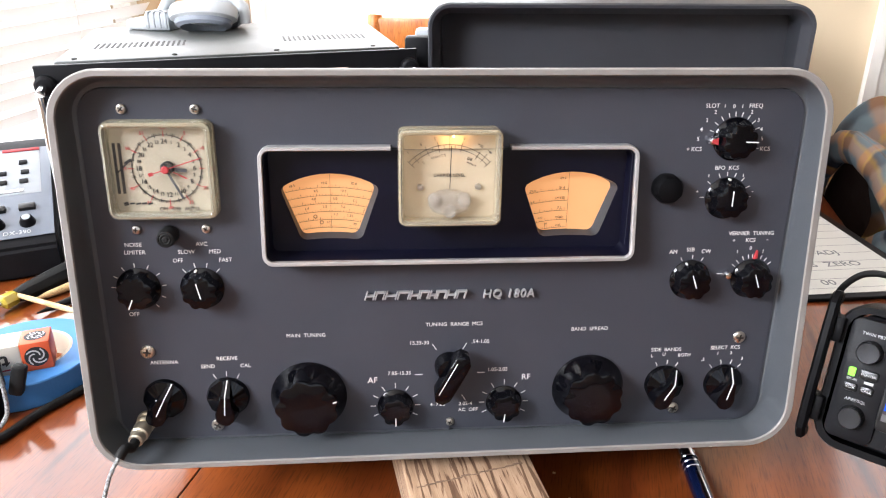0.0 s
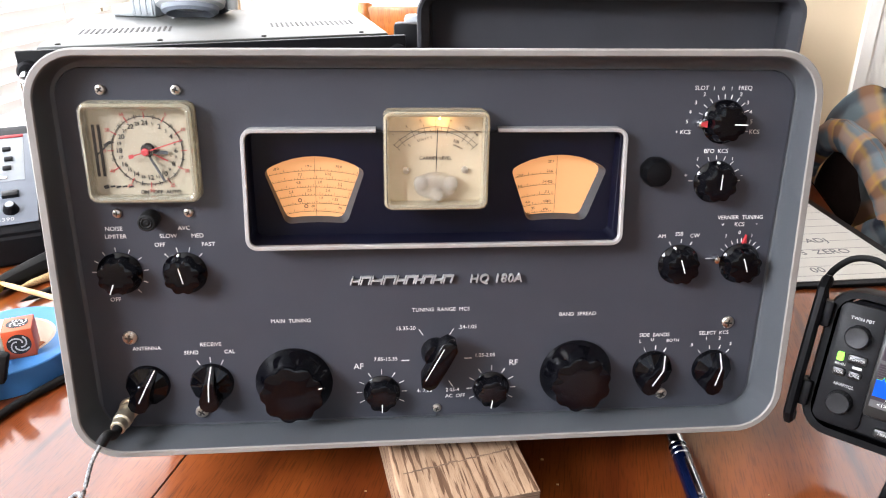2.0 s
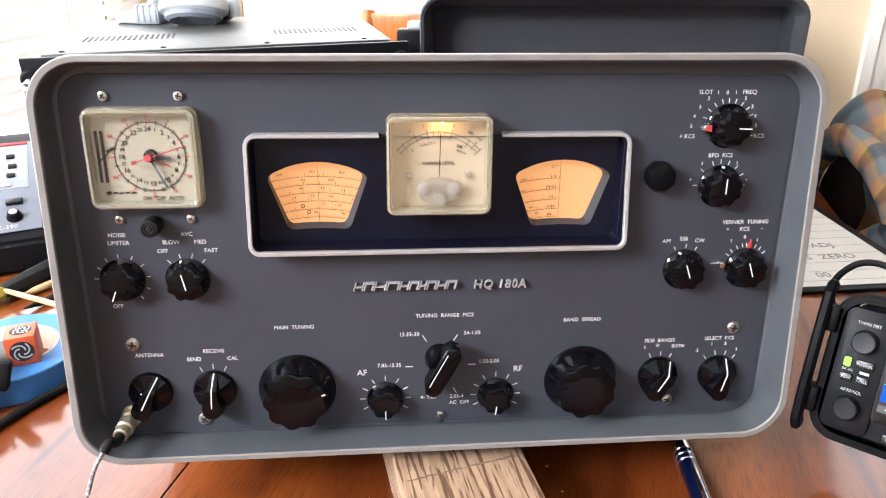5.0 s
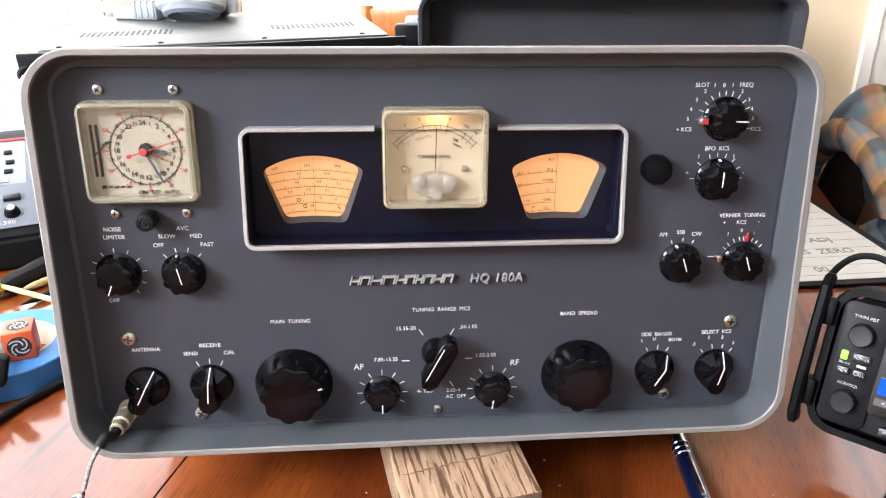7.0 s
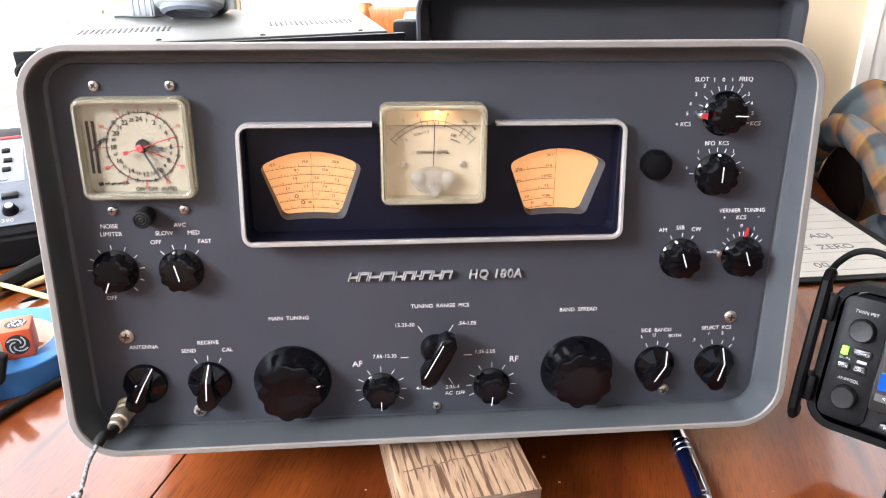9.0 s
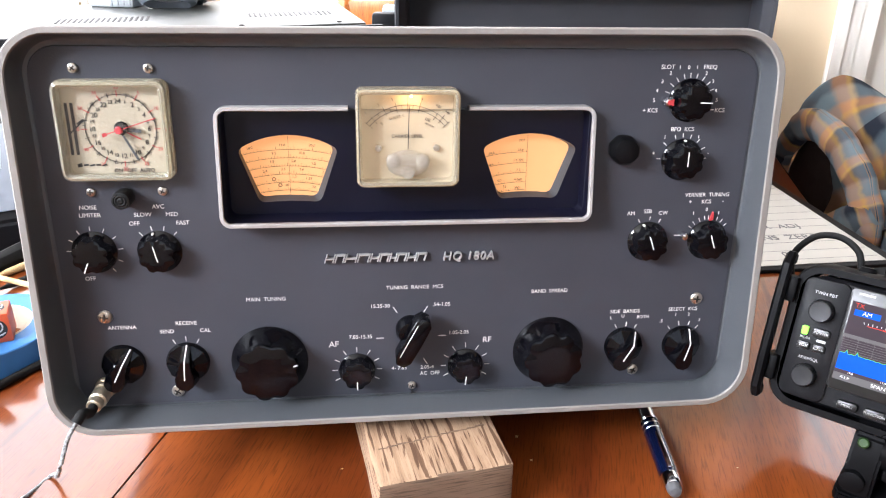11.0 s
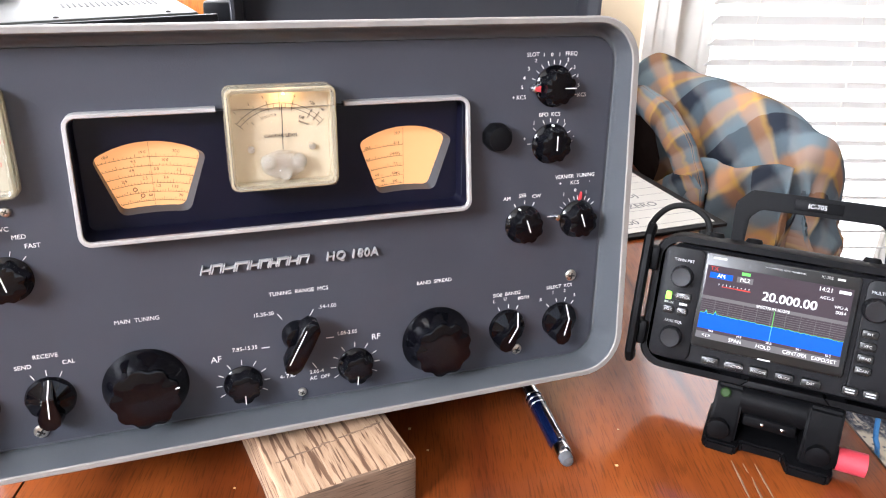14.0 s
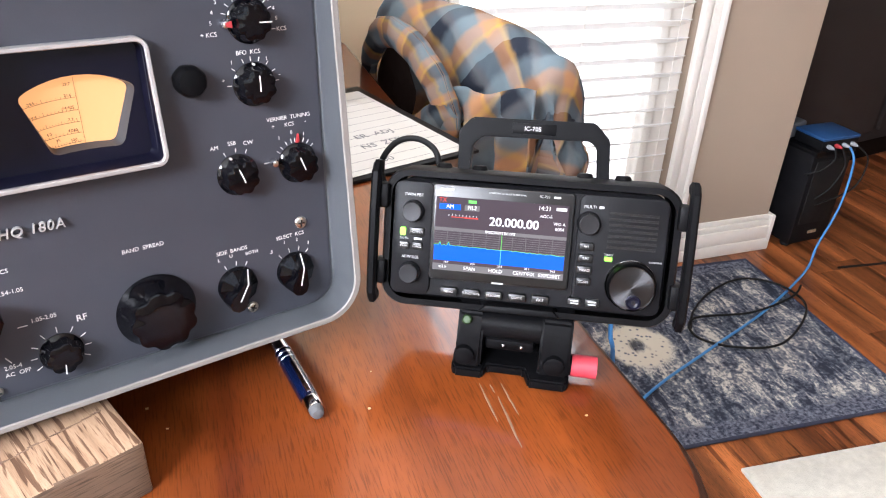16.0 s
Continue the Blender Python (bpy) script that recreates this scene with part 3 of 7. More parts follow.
def window_unit(name, m, w, h, label, slat=0.05, pitch=0.045, angle=35, blind=True):
    """A window in the x, z plane: frame, sash bars, glass, and a blind of separate slats in front."""
    win = thing(name, label, "window", m)
    win["kind"] = "structure"
    fr = bmesh.new()
    for a, b in (((-w / 2, 0.02, -h / 2), (-w / 2 + 0.045, 0.09, h / 2)), ((w / 2 - 0.045, 0.02, -h / 2), (w / 2, 0.09, h / 2)),
                 ((-w / 2 + 0.045, 0.02, h / 2 - 0.045), (w / 2 - 0.045, 0.09, h / 2)), ((-w / 2 + 0.045, 0.02, -h / 2), (w / 2 - 0.045, 0.09, -h / 2 + 0.045)),
                 ((-w / 2 + 0.045, 0.04, -0.02), (w / 2 - 0.045, 0.08, 0.02))):
        box(a, b, 0.004, fr, seg=1)
    part("window_frame", fr, TRIM_WHITE, win)
    pane = part("pane", box((-w / 2 + 0.045, 0.058, -h / 2 + 0.045), (w / 2 - 0.045, 0.062, h / 2 - 0.045)), CLEAR, win)
    pane.visible_shadow = False
    if blind:
        rail = part("head_rail", box((-w / 2 + 0.01, -0.045, h / 2 - 0.05), (w / 2 - 0.01, 0.0, h / 2), 0.004), TRIM_WHITE, win)
        first = None
        n = int((h - 0.06) / pitch)
        for i in range(n):
            z = h / 2 - 0.07 - i * pitch
            if first is None:
                sl = box((-w / 2 + 0.015, -slat / 2, -0.0013), (w / 2 - 0.015, slat / 2, 0.0013), 0.0011, seg=1)
                ob = part("slat", sl, SLAT_WHITE, win)
                first = ob
            else:
                ob = new("slat", first.data)
                ob.parent = win
            ob.matrix_basis = pose(0, -0.022, z, -angle + random.uniform(-2, 2), random.uniform(-0.12, 0.12), 0)
        cords = bmesh.new()
        for x in (-w * 0.36, w * 0.36):
            tube([(x, -0.05, h / 2 - 0.05), (x, -0.05, -h / 2 + 0.04)], 0.0009, 6, cords)
        part("cord", cords, TRIM_WHITE, win)
    return win


window_unit("window_1", pose(WEST, 0.515, 1.29, 0, 0, 90), 2.93, 2.30, "wide window with closed white horizontal blinds", angle=52)
window_unit("window_2", pose(-0.605, NOOK, 1.375, 0, 0, 0), 1.17, 1.65, "bright window with raised white blinds", blind=False)
# unseen window, added as the opening for the south fill
window_unit("fill_window", pose(1.0, -2.8, 1.575, 0, 0, 180), 2.0, 1.25, "unseen white framed window, added to let light in", blind=False)
window_unit("window_4", pose(WEST, -1.72, 1.53, 0, 0, 90), 1.32, 1.82, "unseen white framed window, added to let light in", blind=False)
for name, a, b in (("backdrop_west", (WEST - 0.6, -2.9, -0.2), (WEST - 0.58, 2.6, 2.9)), ("backdrop_nook", (-1.8, NOOK + 0.5, -0.2), (0.02, NOOK + 0.52, 2.9)),
                   ("backdrop_door", (0.16, DOORWALL + 0.55, 0.0), (1.69, DOORWALL + 0.57, H))):
    solid(name, box(a, b), DAYLIGHT, "bright overcast sky outside the glass", "sky", kind="structure")
solid("ground_outside", box((0.15, DOORWALL + 0.125, -0.1), (1.69, DOORWALL + 0.54, -0.01)), CARD, "pale concrete outside the door", "ground", kind="structure")

# door with a large pane, blind and brass knob
door = thing("door_1", "white glazed door with white horizontal blinds", "door", pose(0, DOORWALL, 0))
door["kind"] = "structure"
gl, gr, gb, gt = DL + 0.095, DR - 0.095, 0.18, 1.92
slab = bmesh.new()
for a, b in (((DL, 0.03, 0.01), (gl, 0.075, DTOP)), ((gr, 0.03, 0.01), (DR, 0.075, DTOP)), ((gl, 0.03, 0.01), (gr, 0.075, gb)), ((gl, 0.03, gt), (gr, 0.075, DTOP))):
    box(a, b, 0.003, slab, seg=1)
part("door_leaf", slab, TRIM_WHITE, door)
bead = bmesh.new()
for a, b in (((gl - 0.02, 0.014, gb - 0.02), (gl + 0.006, 0.03, gt + 0.02)), ((gr - 0.006, 0.014, gb - 0.02), (gr + 0.02, 0.03, gt + 0.02)),
             ((gl + 0.006, 0.014, gb - 0.02), (gr - 0.006, 0.03, gb + 0.006)), ((gl + 0.006, 0.014, gt - 0.006), (gr - 0.006, 0.03, gt + 0.02))):
    box(a, b, 0.004, bead)
part("glazing_bead", bead, TRIM_WHITE, door)
pane = part("pane", box((gl, 0.05, gb), (gr, 0.054, gt)), CLEAR, door)
pane.visible_shadow = False
first = None
SL, SR = DL + 0.085, DR - 0.052
for i in range(40):
    z = 1.95 - i * 0.0452
    if first is None:
        first = part("slat", box((SL, -0.025, -0.0014), (SR, 0.025, 0.0014), 0.0012, seg=1), SLAT_WHITE, door)
        ob = first
    else:
        ob = new("slat", first.data)
        ob.parent = door
    ob.matrix_basis = pose(0, -0.020, z, -28 + random.uniform(-2, 2), random.uniform(-0.15, 0.15), 0)
cords = bmesh.new()
for x in (SL + 0.08, (SL + SR) / 2, SR - 0.04):
    tube([(x, -0.049, 1.98), (x, -0.049, 0.16)], 0.0009, 6, cords)
part("cord", cords, TRIM_WHITE, door)
part("head_rail", box((SL - 0.004, -0.045, 1.97), (SR + 0.004, 0.012, 2.02), 0.004), TRIM_WHITE, door)
kn = lathe([(0.030, 0.03), (0.030, 0.024), (0.012, 0.018), (0.011, -0.006), (0.022, -0.014), (0.027, -0.026), (0.024, -0.038), (0.012, -0.044)], 24, m=pose(DR - 0.035, 0, 0.862))
part("door_knob", kn, KNOB_BRASS, door, "polished brass knob")
hinges = bmesh.new()
for z in (0.25, 1.02, 1.8):
    tube([(DL - 0.004, 0.012, z - 0.045), (DL - 0.004, 0.012, z + 0.045)], 0.007, 10, hinges)
part("hinge", hinges, TRIM_WHITE, door)


def moulding(x0, x1, z0, z1, y, upright):
    """Stepped casing: three parallel ridges."""
    bm = bmesh.new()
    steps = ((0.0, 0.30, 0.022), (0.30, 0.42, 0.014), (0.42, 0.78, 0.018), (0.78, 1.0, 0.026))
    for a, b, d in steps:
        if upright:
            box((x0 + (x1 - x0) * a, y - d, z0), (x0 + (x1 - x0) * b, y, z1), 0.003, bm)
        else:
            box((x0, y - d, z0 + (z1 - z0) * a), (x1, y, z0 + (z1 - z0) * b), 0.003, bm)
    return bm


solid("trim_left", moulding(DL + 0.004, DL - 0.062, 0, DTOP + 0.06, DOORWALL - 0.0005, True), TRIM_WHITE, "white moulded door casing", "trim", kind="structure")
solid("trim_right", moulding(DR - 0.004, DR + 0.068, 0, DTOP + 0.06, DOORWALL - 0.0005, True), TRIM_WHITE, "white moulded door casing", "trim", kind="structure")
solid("trim_top", moulding(DL - 0.062, DR + 0.068, DTOP, DTOP + 0.066, DOORWALL - 0.001, False), TRIM_WHITE, "white moulded door head casing", "trim", kind="structure")


def skirting(name, a, b, y):
    bm = bmesh.new()
    for z0, z1, d in ((0, 0.04, 0.018), (0.04, 0.085, 0.016), (0.085, 0.105, 0.012), (0.105, 0.122, 0.007)):
        box((a, y - d, z0), (b, y, z1), 0.003, bm)
    return solid(name, bm, TRIM_WHITE, "white ridged baseboard", "baseboard", kind="structure")


skirting("baseboard_right", DR + 0.07, 1.815, DOORWALL - 0.0005)
skirting("baseboard_left", 0.14, DL - 0.064, DOORWALL - 0.0005)
eb = box((1.8005, DOORWALL - 0.018, 0), (1.818, 3.27, 0.12), 0.003)
solid("baseboard_end", eb, TRIM_WHITE, "white baseboard round the outer corner", "baseboard", kind="structure")

# ---- the table ----
table = thing("dining_table", "glossy cherry-stained wooden table with a leaf seam", "table")
TX0, TX1, TY0, TY1 = -1.12, 0.441, -0.245, 1.165
SEAM = -0.199


def top_outline(x0, x1, round_left, round_right, r=0.155, inset=0.0):
    pts = []
    x0, x1, y0, y1 = x0 + inset * round_left, x1 - inset * round_right, TY0 + inset, TY1 - inset
    for sx, sy, a0 in ((1, 1, 0), (-1, 1, 90), (-1, -1, 180), (1, -1, 270)):
        rounded = round_right if sx > 0 else round_left
        cx, cy = (x1 if sx > 0 else x0), (y1 if sy > 0 else y0)
        if rounded:
            for i in range(13):
                a = radians(a0 + 90 * i / 12)
                pts.append((cx - sx * r + r * math.cos(a), cy - sy * r + r * math.sin(a)))
        else:
            pts.append((cx, cy))
    return pts


for x0, x1, rl, rr in ((TX0, SEAM - 0.0009, 1, 0), (SEAM + 0.0009, TX1, 0, 1)):
    rings = [[Vector((x, y, z)) for x, y in top_outline(x0, x1, rl, rr, inset=i)] for z, i in
             ((TABLE - 0.026, 0.014), (TABLE - 0.020, 0.004), (TABLE - 0.012, 0.0), (TABLE - 0.006, 0.0012), (TABLE - 0.0028, 0.0036), (TABLE - 0.0012, 0.007), (TABLE, 0.012))]
    leaf = part("table_leaf", loft(rings[5:], False, True), CHERRY, table)
    part("edge_band", loft(rings[:6], True, False), DARK_EDGE, leaf, "dark worn edge of the top")
part("apron", box((TX0 + 0.1, TY0 + 0.1, TABLE - 0.11), (TX1 - 0.1, TY1 - 0.1, TABLE - 0.026), 0.004), DARK_EDGE, table)
for lx, ly in ((TX0 + 0.13, TY0 + 0.13), (TX1 - 0.13, TY0 + 0.13), (TX0 + 0.13, TY1 - 0.13), (TX1 - 0.13, TY1 - 0.13)):
    leg = lathe([(0.022, 0.0), (0.026, -0.05), (0.032, -0.3), (0.04, -0.6), (0.045, -0.655)], 16, m=pose(lx, ly, 0, -90, 0, 0))
    part("leg", leg, CHERRY, table)
scr = bmesh.new()
for x0, y0, x1, y1, w in ((0.3195, -0.0035, 0.3170, -0.0469, 0.0019), (0.3269, -0.0070, 0.3271, -0.0169, 0.0013), (0.3358, -0.0073, 0.3347, -0.0448, 0.0018), (0.3276, -0.0215, 0.3233, -0.0760, 0.0021)):
    d = Vector((x1 - x0, y1 - y0, 0))
    side = Vector((-d.y, d.x, 0)).normalized()
    rows = []
    for k in range(9):
        q = k / 8
        hw = w / 2 * (math.sin(math.pi * (0.06 + 0.88 * q)) ** 0.7) * (1 + 0.25 * noise.noise(Vector((x0 * 90, q * 9, 0))))
        c = Vector((x0, y0, TABLE)) + d * q + side * 0.0006 * noise.noise(Vector((q * 5, x0 * 50, 3)))
        rows.append([c - side * hw, c - side * hw * 0.4 + Vector((0, 0, 0.0004)), c + side * hw * 0.4 + Vector((0, 0, 0.0003)), c + side * hw])
    loft(rows, bm=scr, closed=False)
part("scratch", scr, mat("raw_scratch", (0.21, 0.125, 0.078), 0.8, spread=0.2, scale=200), table, "pale raw scratches in the varnish")
rng = random.Random(5)
crumbs = bmesh.new()
for i in range(18):
    x, y = rng.uniform(-0.05, 0.40), rng.uniform(-0.2, 0.06)
    s = rng.uniform(0.0004, 0.0011)
    box((x - s, y - s, TABLE), (x + s * 1.4, y + s, TABLE + s), s * 0.3, crumbs, seg=1)
tagged(solid("crumbs", crumbs, PINE, "pale crumbs scattered on the table top", "crumbs"), kind="stuff")


# ---- the communications receiver ----
radio = thing("radio_receiver", "dark grey vintage communications receiver with lit dials", "radio", RADIO)
RIM = pose(-0.0004, -0.0240, 0.1509, -3.2, -0.25, 0)


def rim_ring(w, h, r, y, m=RIM):
    return [m @ Vector((x, y, z)) for x, z in rrect(w, h, r, 10)]


PZ = 0.1465
panel_edge = rrect(0.4612, 0.2442, 0.0176, 10, 0.0, PZ)
rings = [rim_ring(0.4805, 0.2612, 0.030, 0.016), rim_ring(0.4825, 0.2632, 0.031, 0.004), rim_ring(0.4820, 0.2627, 0.031, 0.0012), rim_ring(0.4800, 0.2608, 0.030, 0.0),
         rim_ring(0.4725, 0.2550, 0.027, 0.0), rim_ring(0.4712, 0.2537, 0.0265, 0.0012)]
part("rim", loft(rings), RIM_PAINT, radio, "putty-coloured painted rim")
# the well round the panel: a narrow flat border, then a coved wall up to the rim
mouth, border = rim_ring(0.4712, 0.2537, 0.0265, 0.0012), at_y(rrect(0.4650, 0.2480, 0.0195, 10, 0.0, PZ), 0.0008)
rec = [mouth]
for k in range(1, 8):
    q = radians(90 * k / 7)
    rec.append([Vector((b.x + (a.x - b.x) * math.cos(q) ** 0.8, b.y + (a.y - b.y) * (1 - math.sin(q)), b.z + (a.z - b.z) * math.cos(q) ** 0.8)) for a, b in zip(mouth, border)])
rec.append(at_y(rrect(0.4620, 0.2450, 0.0180, 10, 0.0, PZ), 0.0008))
rec.append(at_y(rrect(0.4618, 0.2448, 0.0179, 10, 0.0, PZ), 0.0045))
part("recess_wall", loft(rec), RECESS_LIT_GREY, radio)
case = [rim_ring(0.4765, 0.2572, 0.028, 0.014), rim_ring(0.4700, 0.2380, 0.028, 0.318), rim_ring(0.4620, 0.2300, 0.024, 0.325)]
part("cabinet", loft(case, False, True), CASE_GREY, radio)
for fx in (-0.19, 0.19):
    part("rear_foot", lathe([(0.010, 0.0), (0.011, 0.004), (0.009, 0.0215)], 16, m=RIM @ pose(fx, 0.29, -0.1375, 90, 0, 0)), RUBBER, radio)
part("front_foot", box((-0.035, 0.050, -0.1395), (0.040, 0.080, -0.1270), 0.002, m=RIM), RUBBER, radio)

hole = rrect(0.2385, 0.0715, 0.006, 6, -0.0015, 0.1945)
panel = bmesh.new()
loft([at_y(rrect(0.4612, 0.2442, 0.0176, 6, 0.0, PZ), 0.0), at_y(hole, 0.0)], bm=panel)
loft([at_y(panel_edge, 0.0), at_y(rrect(0.4616, 0.2446, 0.0178, 10, 0.0, PZ), 0.006)], bm=panel)
part("front_panel", panel, PANEL_GREY, radio)
part("panel_joint", box((-0.0003, -0.0006, 0.0200), (0.0003, 0.0006, 0.0270), 0), BLACK_INK, radio)


def screw(x, z, r=0.0036, turn=20.0, y=0.0):
    head = part("screw", lathe([(r, 0.0005), (r, -0.0008), (r * 0.86, -0.0016), (r * 0.5, -0.0021), (r * 0.1, -0.0022)], 20, m=pose(x, y, z)), NICKEL, radio)
    cr = bmesh.new()
    for a in (turn, turn + 90):
        box((-r * 0.55, -0.0001, -r * 0.13), (r * 0.55, 0.0003, r * 0.13), 0, cr, pose(x, y - 0.00225, z, 0, a, 0))
    part("cross_slot", cr, SLOT_BLACK, head)


for x, z, r, a in ((-0.204, 0.256, 0.0032, 40), (-0.160, 0.256, 0.0032, 15), (-0.204, 0.179, 0.0030, 5), (-0.160, 0.179, 0.0030, 30), (-0.207, 0.092, 0.0048, 10),
                   (-0.165, 0.0335, 0.0045, 35), (0.0, 0.030, 0.0031, 20), (0.166, 0.0355, 0.0042, 25), (0.209, 0.092, 0.0046, 5)):
    screw(x, z, r, a)

# bezel round the dial window: a bright strip that stops short on either side of the meter
BW, BH, BX, BZ = 0.2410, 0.0735, -0.0015, 0.1952


def bezel_y(z):
    return -0.0070 - 0.0085 * (0.2335 - z) / 0.0765


path = [(0.0365, BZ + BH / 2)]
for px, pz in rrect(BW, BH, 0.006, 6, BX, BZ)[:7][::-1]:
    path.append((px, pz))
for k in (3, 2, 1):
    path += rrect(BW, BH, 0.006, 6, BX, BZ)[7 * k:7 * k + 7][::-1]
path.append((-0.0405, BZ + BH / 2))
rings = []
for i, (x, z) in enumerate(path):
    a, b = path[max(i - 1, 0)], path[min(i + 1, len(path) - 1)]
    d = Vector((b[0] - a[0], 0, b[1] - a[1])).normalized()
    nrm = Vector((-d.z, 0, d.x))
    yf = bezel_y(z)
    rings.append([Vector((x, 0.004, z)) + nrm * 0.0014, Vector((x, yf + 0.0007, z)) + nrm * 0.0014, Vector((x, yf, z)) + nrm * 0.0009,
                  Vector((x, yf, z)) - nrm * 0.0009, Vector((x, yf + 0.0007, z)) - nrm * 0.0014, Vector((x, yf + 0.0016, z)) - nrm * 0.0014])
part("bezel", loft(rings, True, True), BRIGHT_METAL, radio, "brushed bright metal bezel")

# recess box behind the bezel with two shaped dial openings
BACK = 0.006


def dial_shape(cx, grow=0.0):
    """Fan-shaped opening: arched top, slanting sides, gently arched foot, rounded corners."""
    half, low, zt, zb = 0.0308 + grow, 0.0182 + grow * 0.7, 0.2038 + grow, 0.1706 - grow
    raw = [(half * (1 - i / 5), zt + 0.0096 * (1 - (1 - i / 5) ** 2)) for i in range(11)]
    raw += [(low * (i / 2 - 1), zb + 0.0012 * (1 - (i / 2 - 1) ** 2)) for i in range(5)]
    pts = []
    for i, p in enumerate(raw):
        if i not in (0, 10, 11, 15):
            pts.append((cx + p[0], p[1]))
            continue
        c, a, b = Vector(p), Vector(raw[i - 1]), Vector(raw[(i + 1) % len(raw)])
        a, b = c + (a - c).normalized() * 0.0042, c + (b - c).normalized() * 0.0042
        for k in range(6):
            t = k / 5
            q = a * (1 - t) ** 2 + c * 2 * t * (1 - t) + b * t * t
            pts.append((cx + q.x, q.y))
    return pts


def front_edge(cx):
    """The opening's front edge: cut back most on the right-hand side and the foot."""
    return [(x + 0.0014 + 0.0016 * max(-1, min(1, (x - cx) / 0.02)), z - 0.0024 * max(0, min(1, (0.195 - z) / 0.018))) for x, z in dial_shape(cx)]


LX, RX = -0.0815, 0.0788
well = bmesh.new()
loft([[Vector((x, bezel_y(z) + 0.0012, z)) for x, z in rrect(BW - 0.0016, BH - 0.0016, 0.006, 6, BX, BZ)], at_y(rrect(BW - 0.0018, BH - 0.0018, 0.006, 6, BX, BZ), 0.0), at_y(rrect(0.2350, 0.0690, 0.005, 6, BX, BZ), BACK)], bm=well)
sheet_with_holes(rrect(0.2350, 0.0690, 0.005, 6, BX, BZ), [front_edge(LX), front_edge(RX)], BACK, well)
part("dial_well", well, GLOSS_BLACK, radio, "gloss black recessed dial well")
for cx, name in ((LX, "main_dial"), (RX, "bandspread_dial")):
    part("chamfer", loft([at_y(front_edge(cx), BACK), at_y(dial_shape(cx), 0.0125)]), CHAMFER_GREY, radio)
    part("dial_film", plate(dial_shape(cx, 0.002), 0.0126, 0.0136), DIAL_GLOW, radio, "backlit amber dial film with printed scales")


def dial_marks(cx, rows, lo, hi, step, texts, dots=()):
    """Curved printed scales on a dial film."""
    bm = bmesh.new()
    zc = 0.080
    for i, R in enumerate(rows):
        half = math.asin(min(0.95, (0.0305 - 0.0022 * i) / R))
        a0, a1 = -half + (half + lo * half if lo > -1 else 0), half * hi
        n = 26
        pts = [(cx + R * math.sin(a0 + (a1 - a0) * k / n), zc + R * math.cos(a0 + (a1 - a0) * k / n)) for k in range(n + 1)]
        for p, q in zip(pts, pts[1:]):
            bar(p[0], p[1], q[0], q[1], 0.00022, 0.0124, bm, 0.00006)
        k = 0
        a = a0
        while a < a1:
            L = 0.0022 if k % 5 == 0 else 0.0011
            bar(cx + R * math.sin(a), zc + R * math.cos(a), cx + (R + L) * math.sin(a), zc + (R + L) * math.cos(a), 0.0002, 0.0124, bm, 0.00006)
            a += (a1 - a0) / (step + 2 * (i % 3))
            k += 1
    for body, x, z, ang in texts:
        lettering(body, 0.0017, cx + x, z, 0.0124, bm, 0.00006, angle=-ang)
    for x, z in dots:
        ring = [(cx + x + 0.0011 * math.cos(k * math.pi / 8), z + 0.0011 * math.sin(k * math.pi / 8)) for k in range(16)]
        for p, q in zip(ring, ring[1:] + ring[:1]):
            bar(p[0], p[1], q[0], q[1], 0.0005, 0.0124, bm, 0.00006)
    bar(cx + 0.001, 0.1712, cx + 0.001, 0.2115, 0.00018, 0.0122, bm, 0.00006)
    part("scale_print", bm, DIAL_INK, radio)


dial_marks(LX, (0.1225, 0.1170, 0.1115, 0.1060, 0.1005, 0.0950), -1, 1.0, 26,
           [("18.0", -0.024, 0.2035, -15), ("19.0", -0.003, 0.2055, 0), ("20.0", 0.0165, 0.2050, 10), ("9.5", -0.0085, 0.2000, -5), ("10.0", 0.0095, 0.2000, 5),
            ("4.8", -0.010, 0.1945, -5), ("5.0", 0.004, 0.1947, 2), ("5.2", 0.017, 0.1930, 10), ("2.4", -0.0150, 0.1880, -8), ("2.5", -0.003, 0.1893, 0),
            ("2.6", 0.009, 0.1890, 5), ("2.7", 0.0240, 0.1868, 10), ("1.3", 0.004, 0.1840, 2), ("1.35", 0.0135, 0.1828, 8), ("60", -0.001, 0.1785, 0), ("70", 0.0165, 0.1768, 8)],
           [(-0.0095, 0.1826), (-0.0055, 0.1785)])
dial_marks(RX, (0.1195, 0.1120, 0.1050, 0.0985, 0.0930), -1, 0.02, 12,
           [("29.6", -0.0235, 0.1985, -13), ("29.7", -0.003, 0.2075, 0), ("21.6", -0.0035, 0.2010, 0), ("14.4", -0.0240, 0.1905, -11), ("14.425", -0.0045, 0.1938, 0),
            ("7.3", -0.0045, 0.1868, 0), ("4.0", -0.0175, 0.1795, -10), ("4.060", -0.0045, 0.1802, 0), ("95", -0.0135, 0.1752, -8), ("100", -0.005, 0.1745, 0)])

# carrier level meter
mx, mz = -0.0030, 0.2140
part("meter_back", plate(rrect(0.0640, 0.0605, 0.004, 5, mx, mz), -0.0045, 0.005), METER_CARD_GLOW, radio, "cream meter card with a faint warm glow added for the bulb")
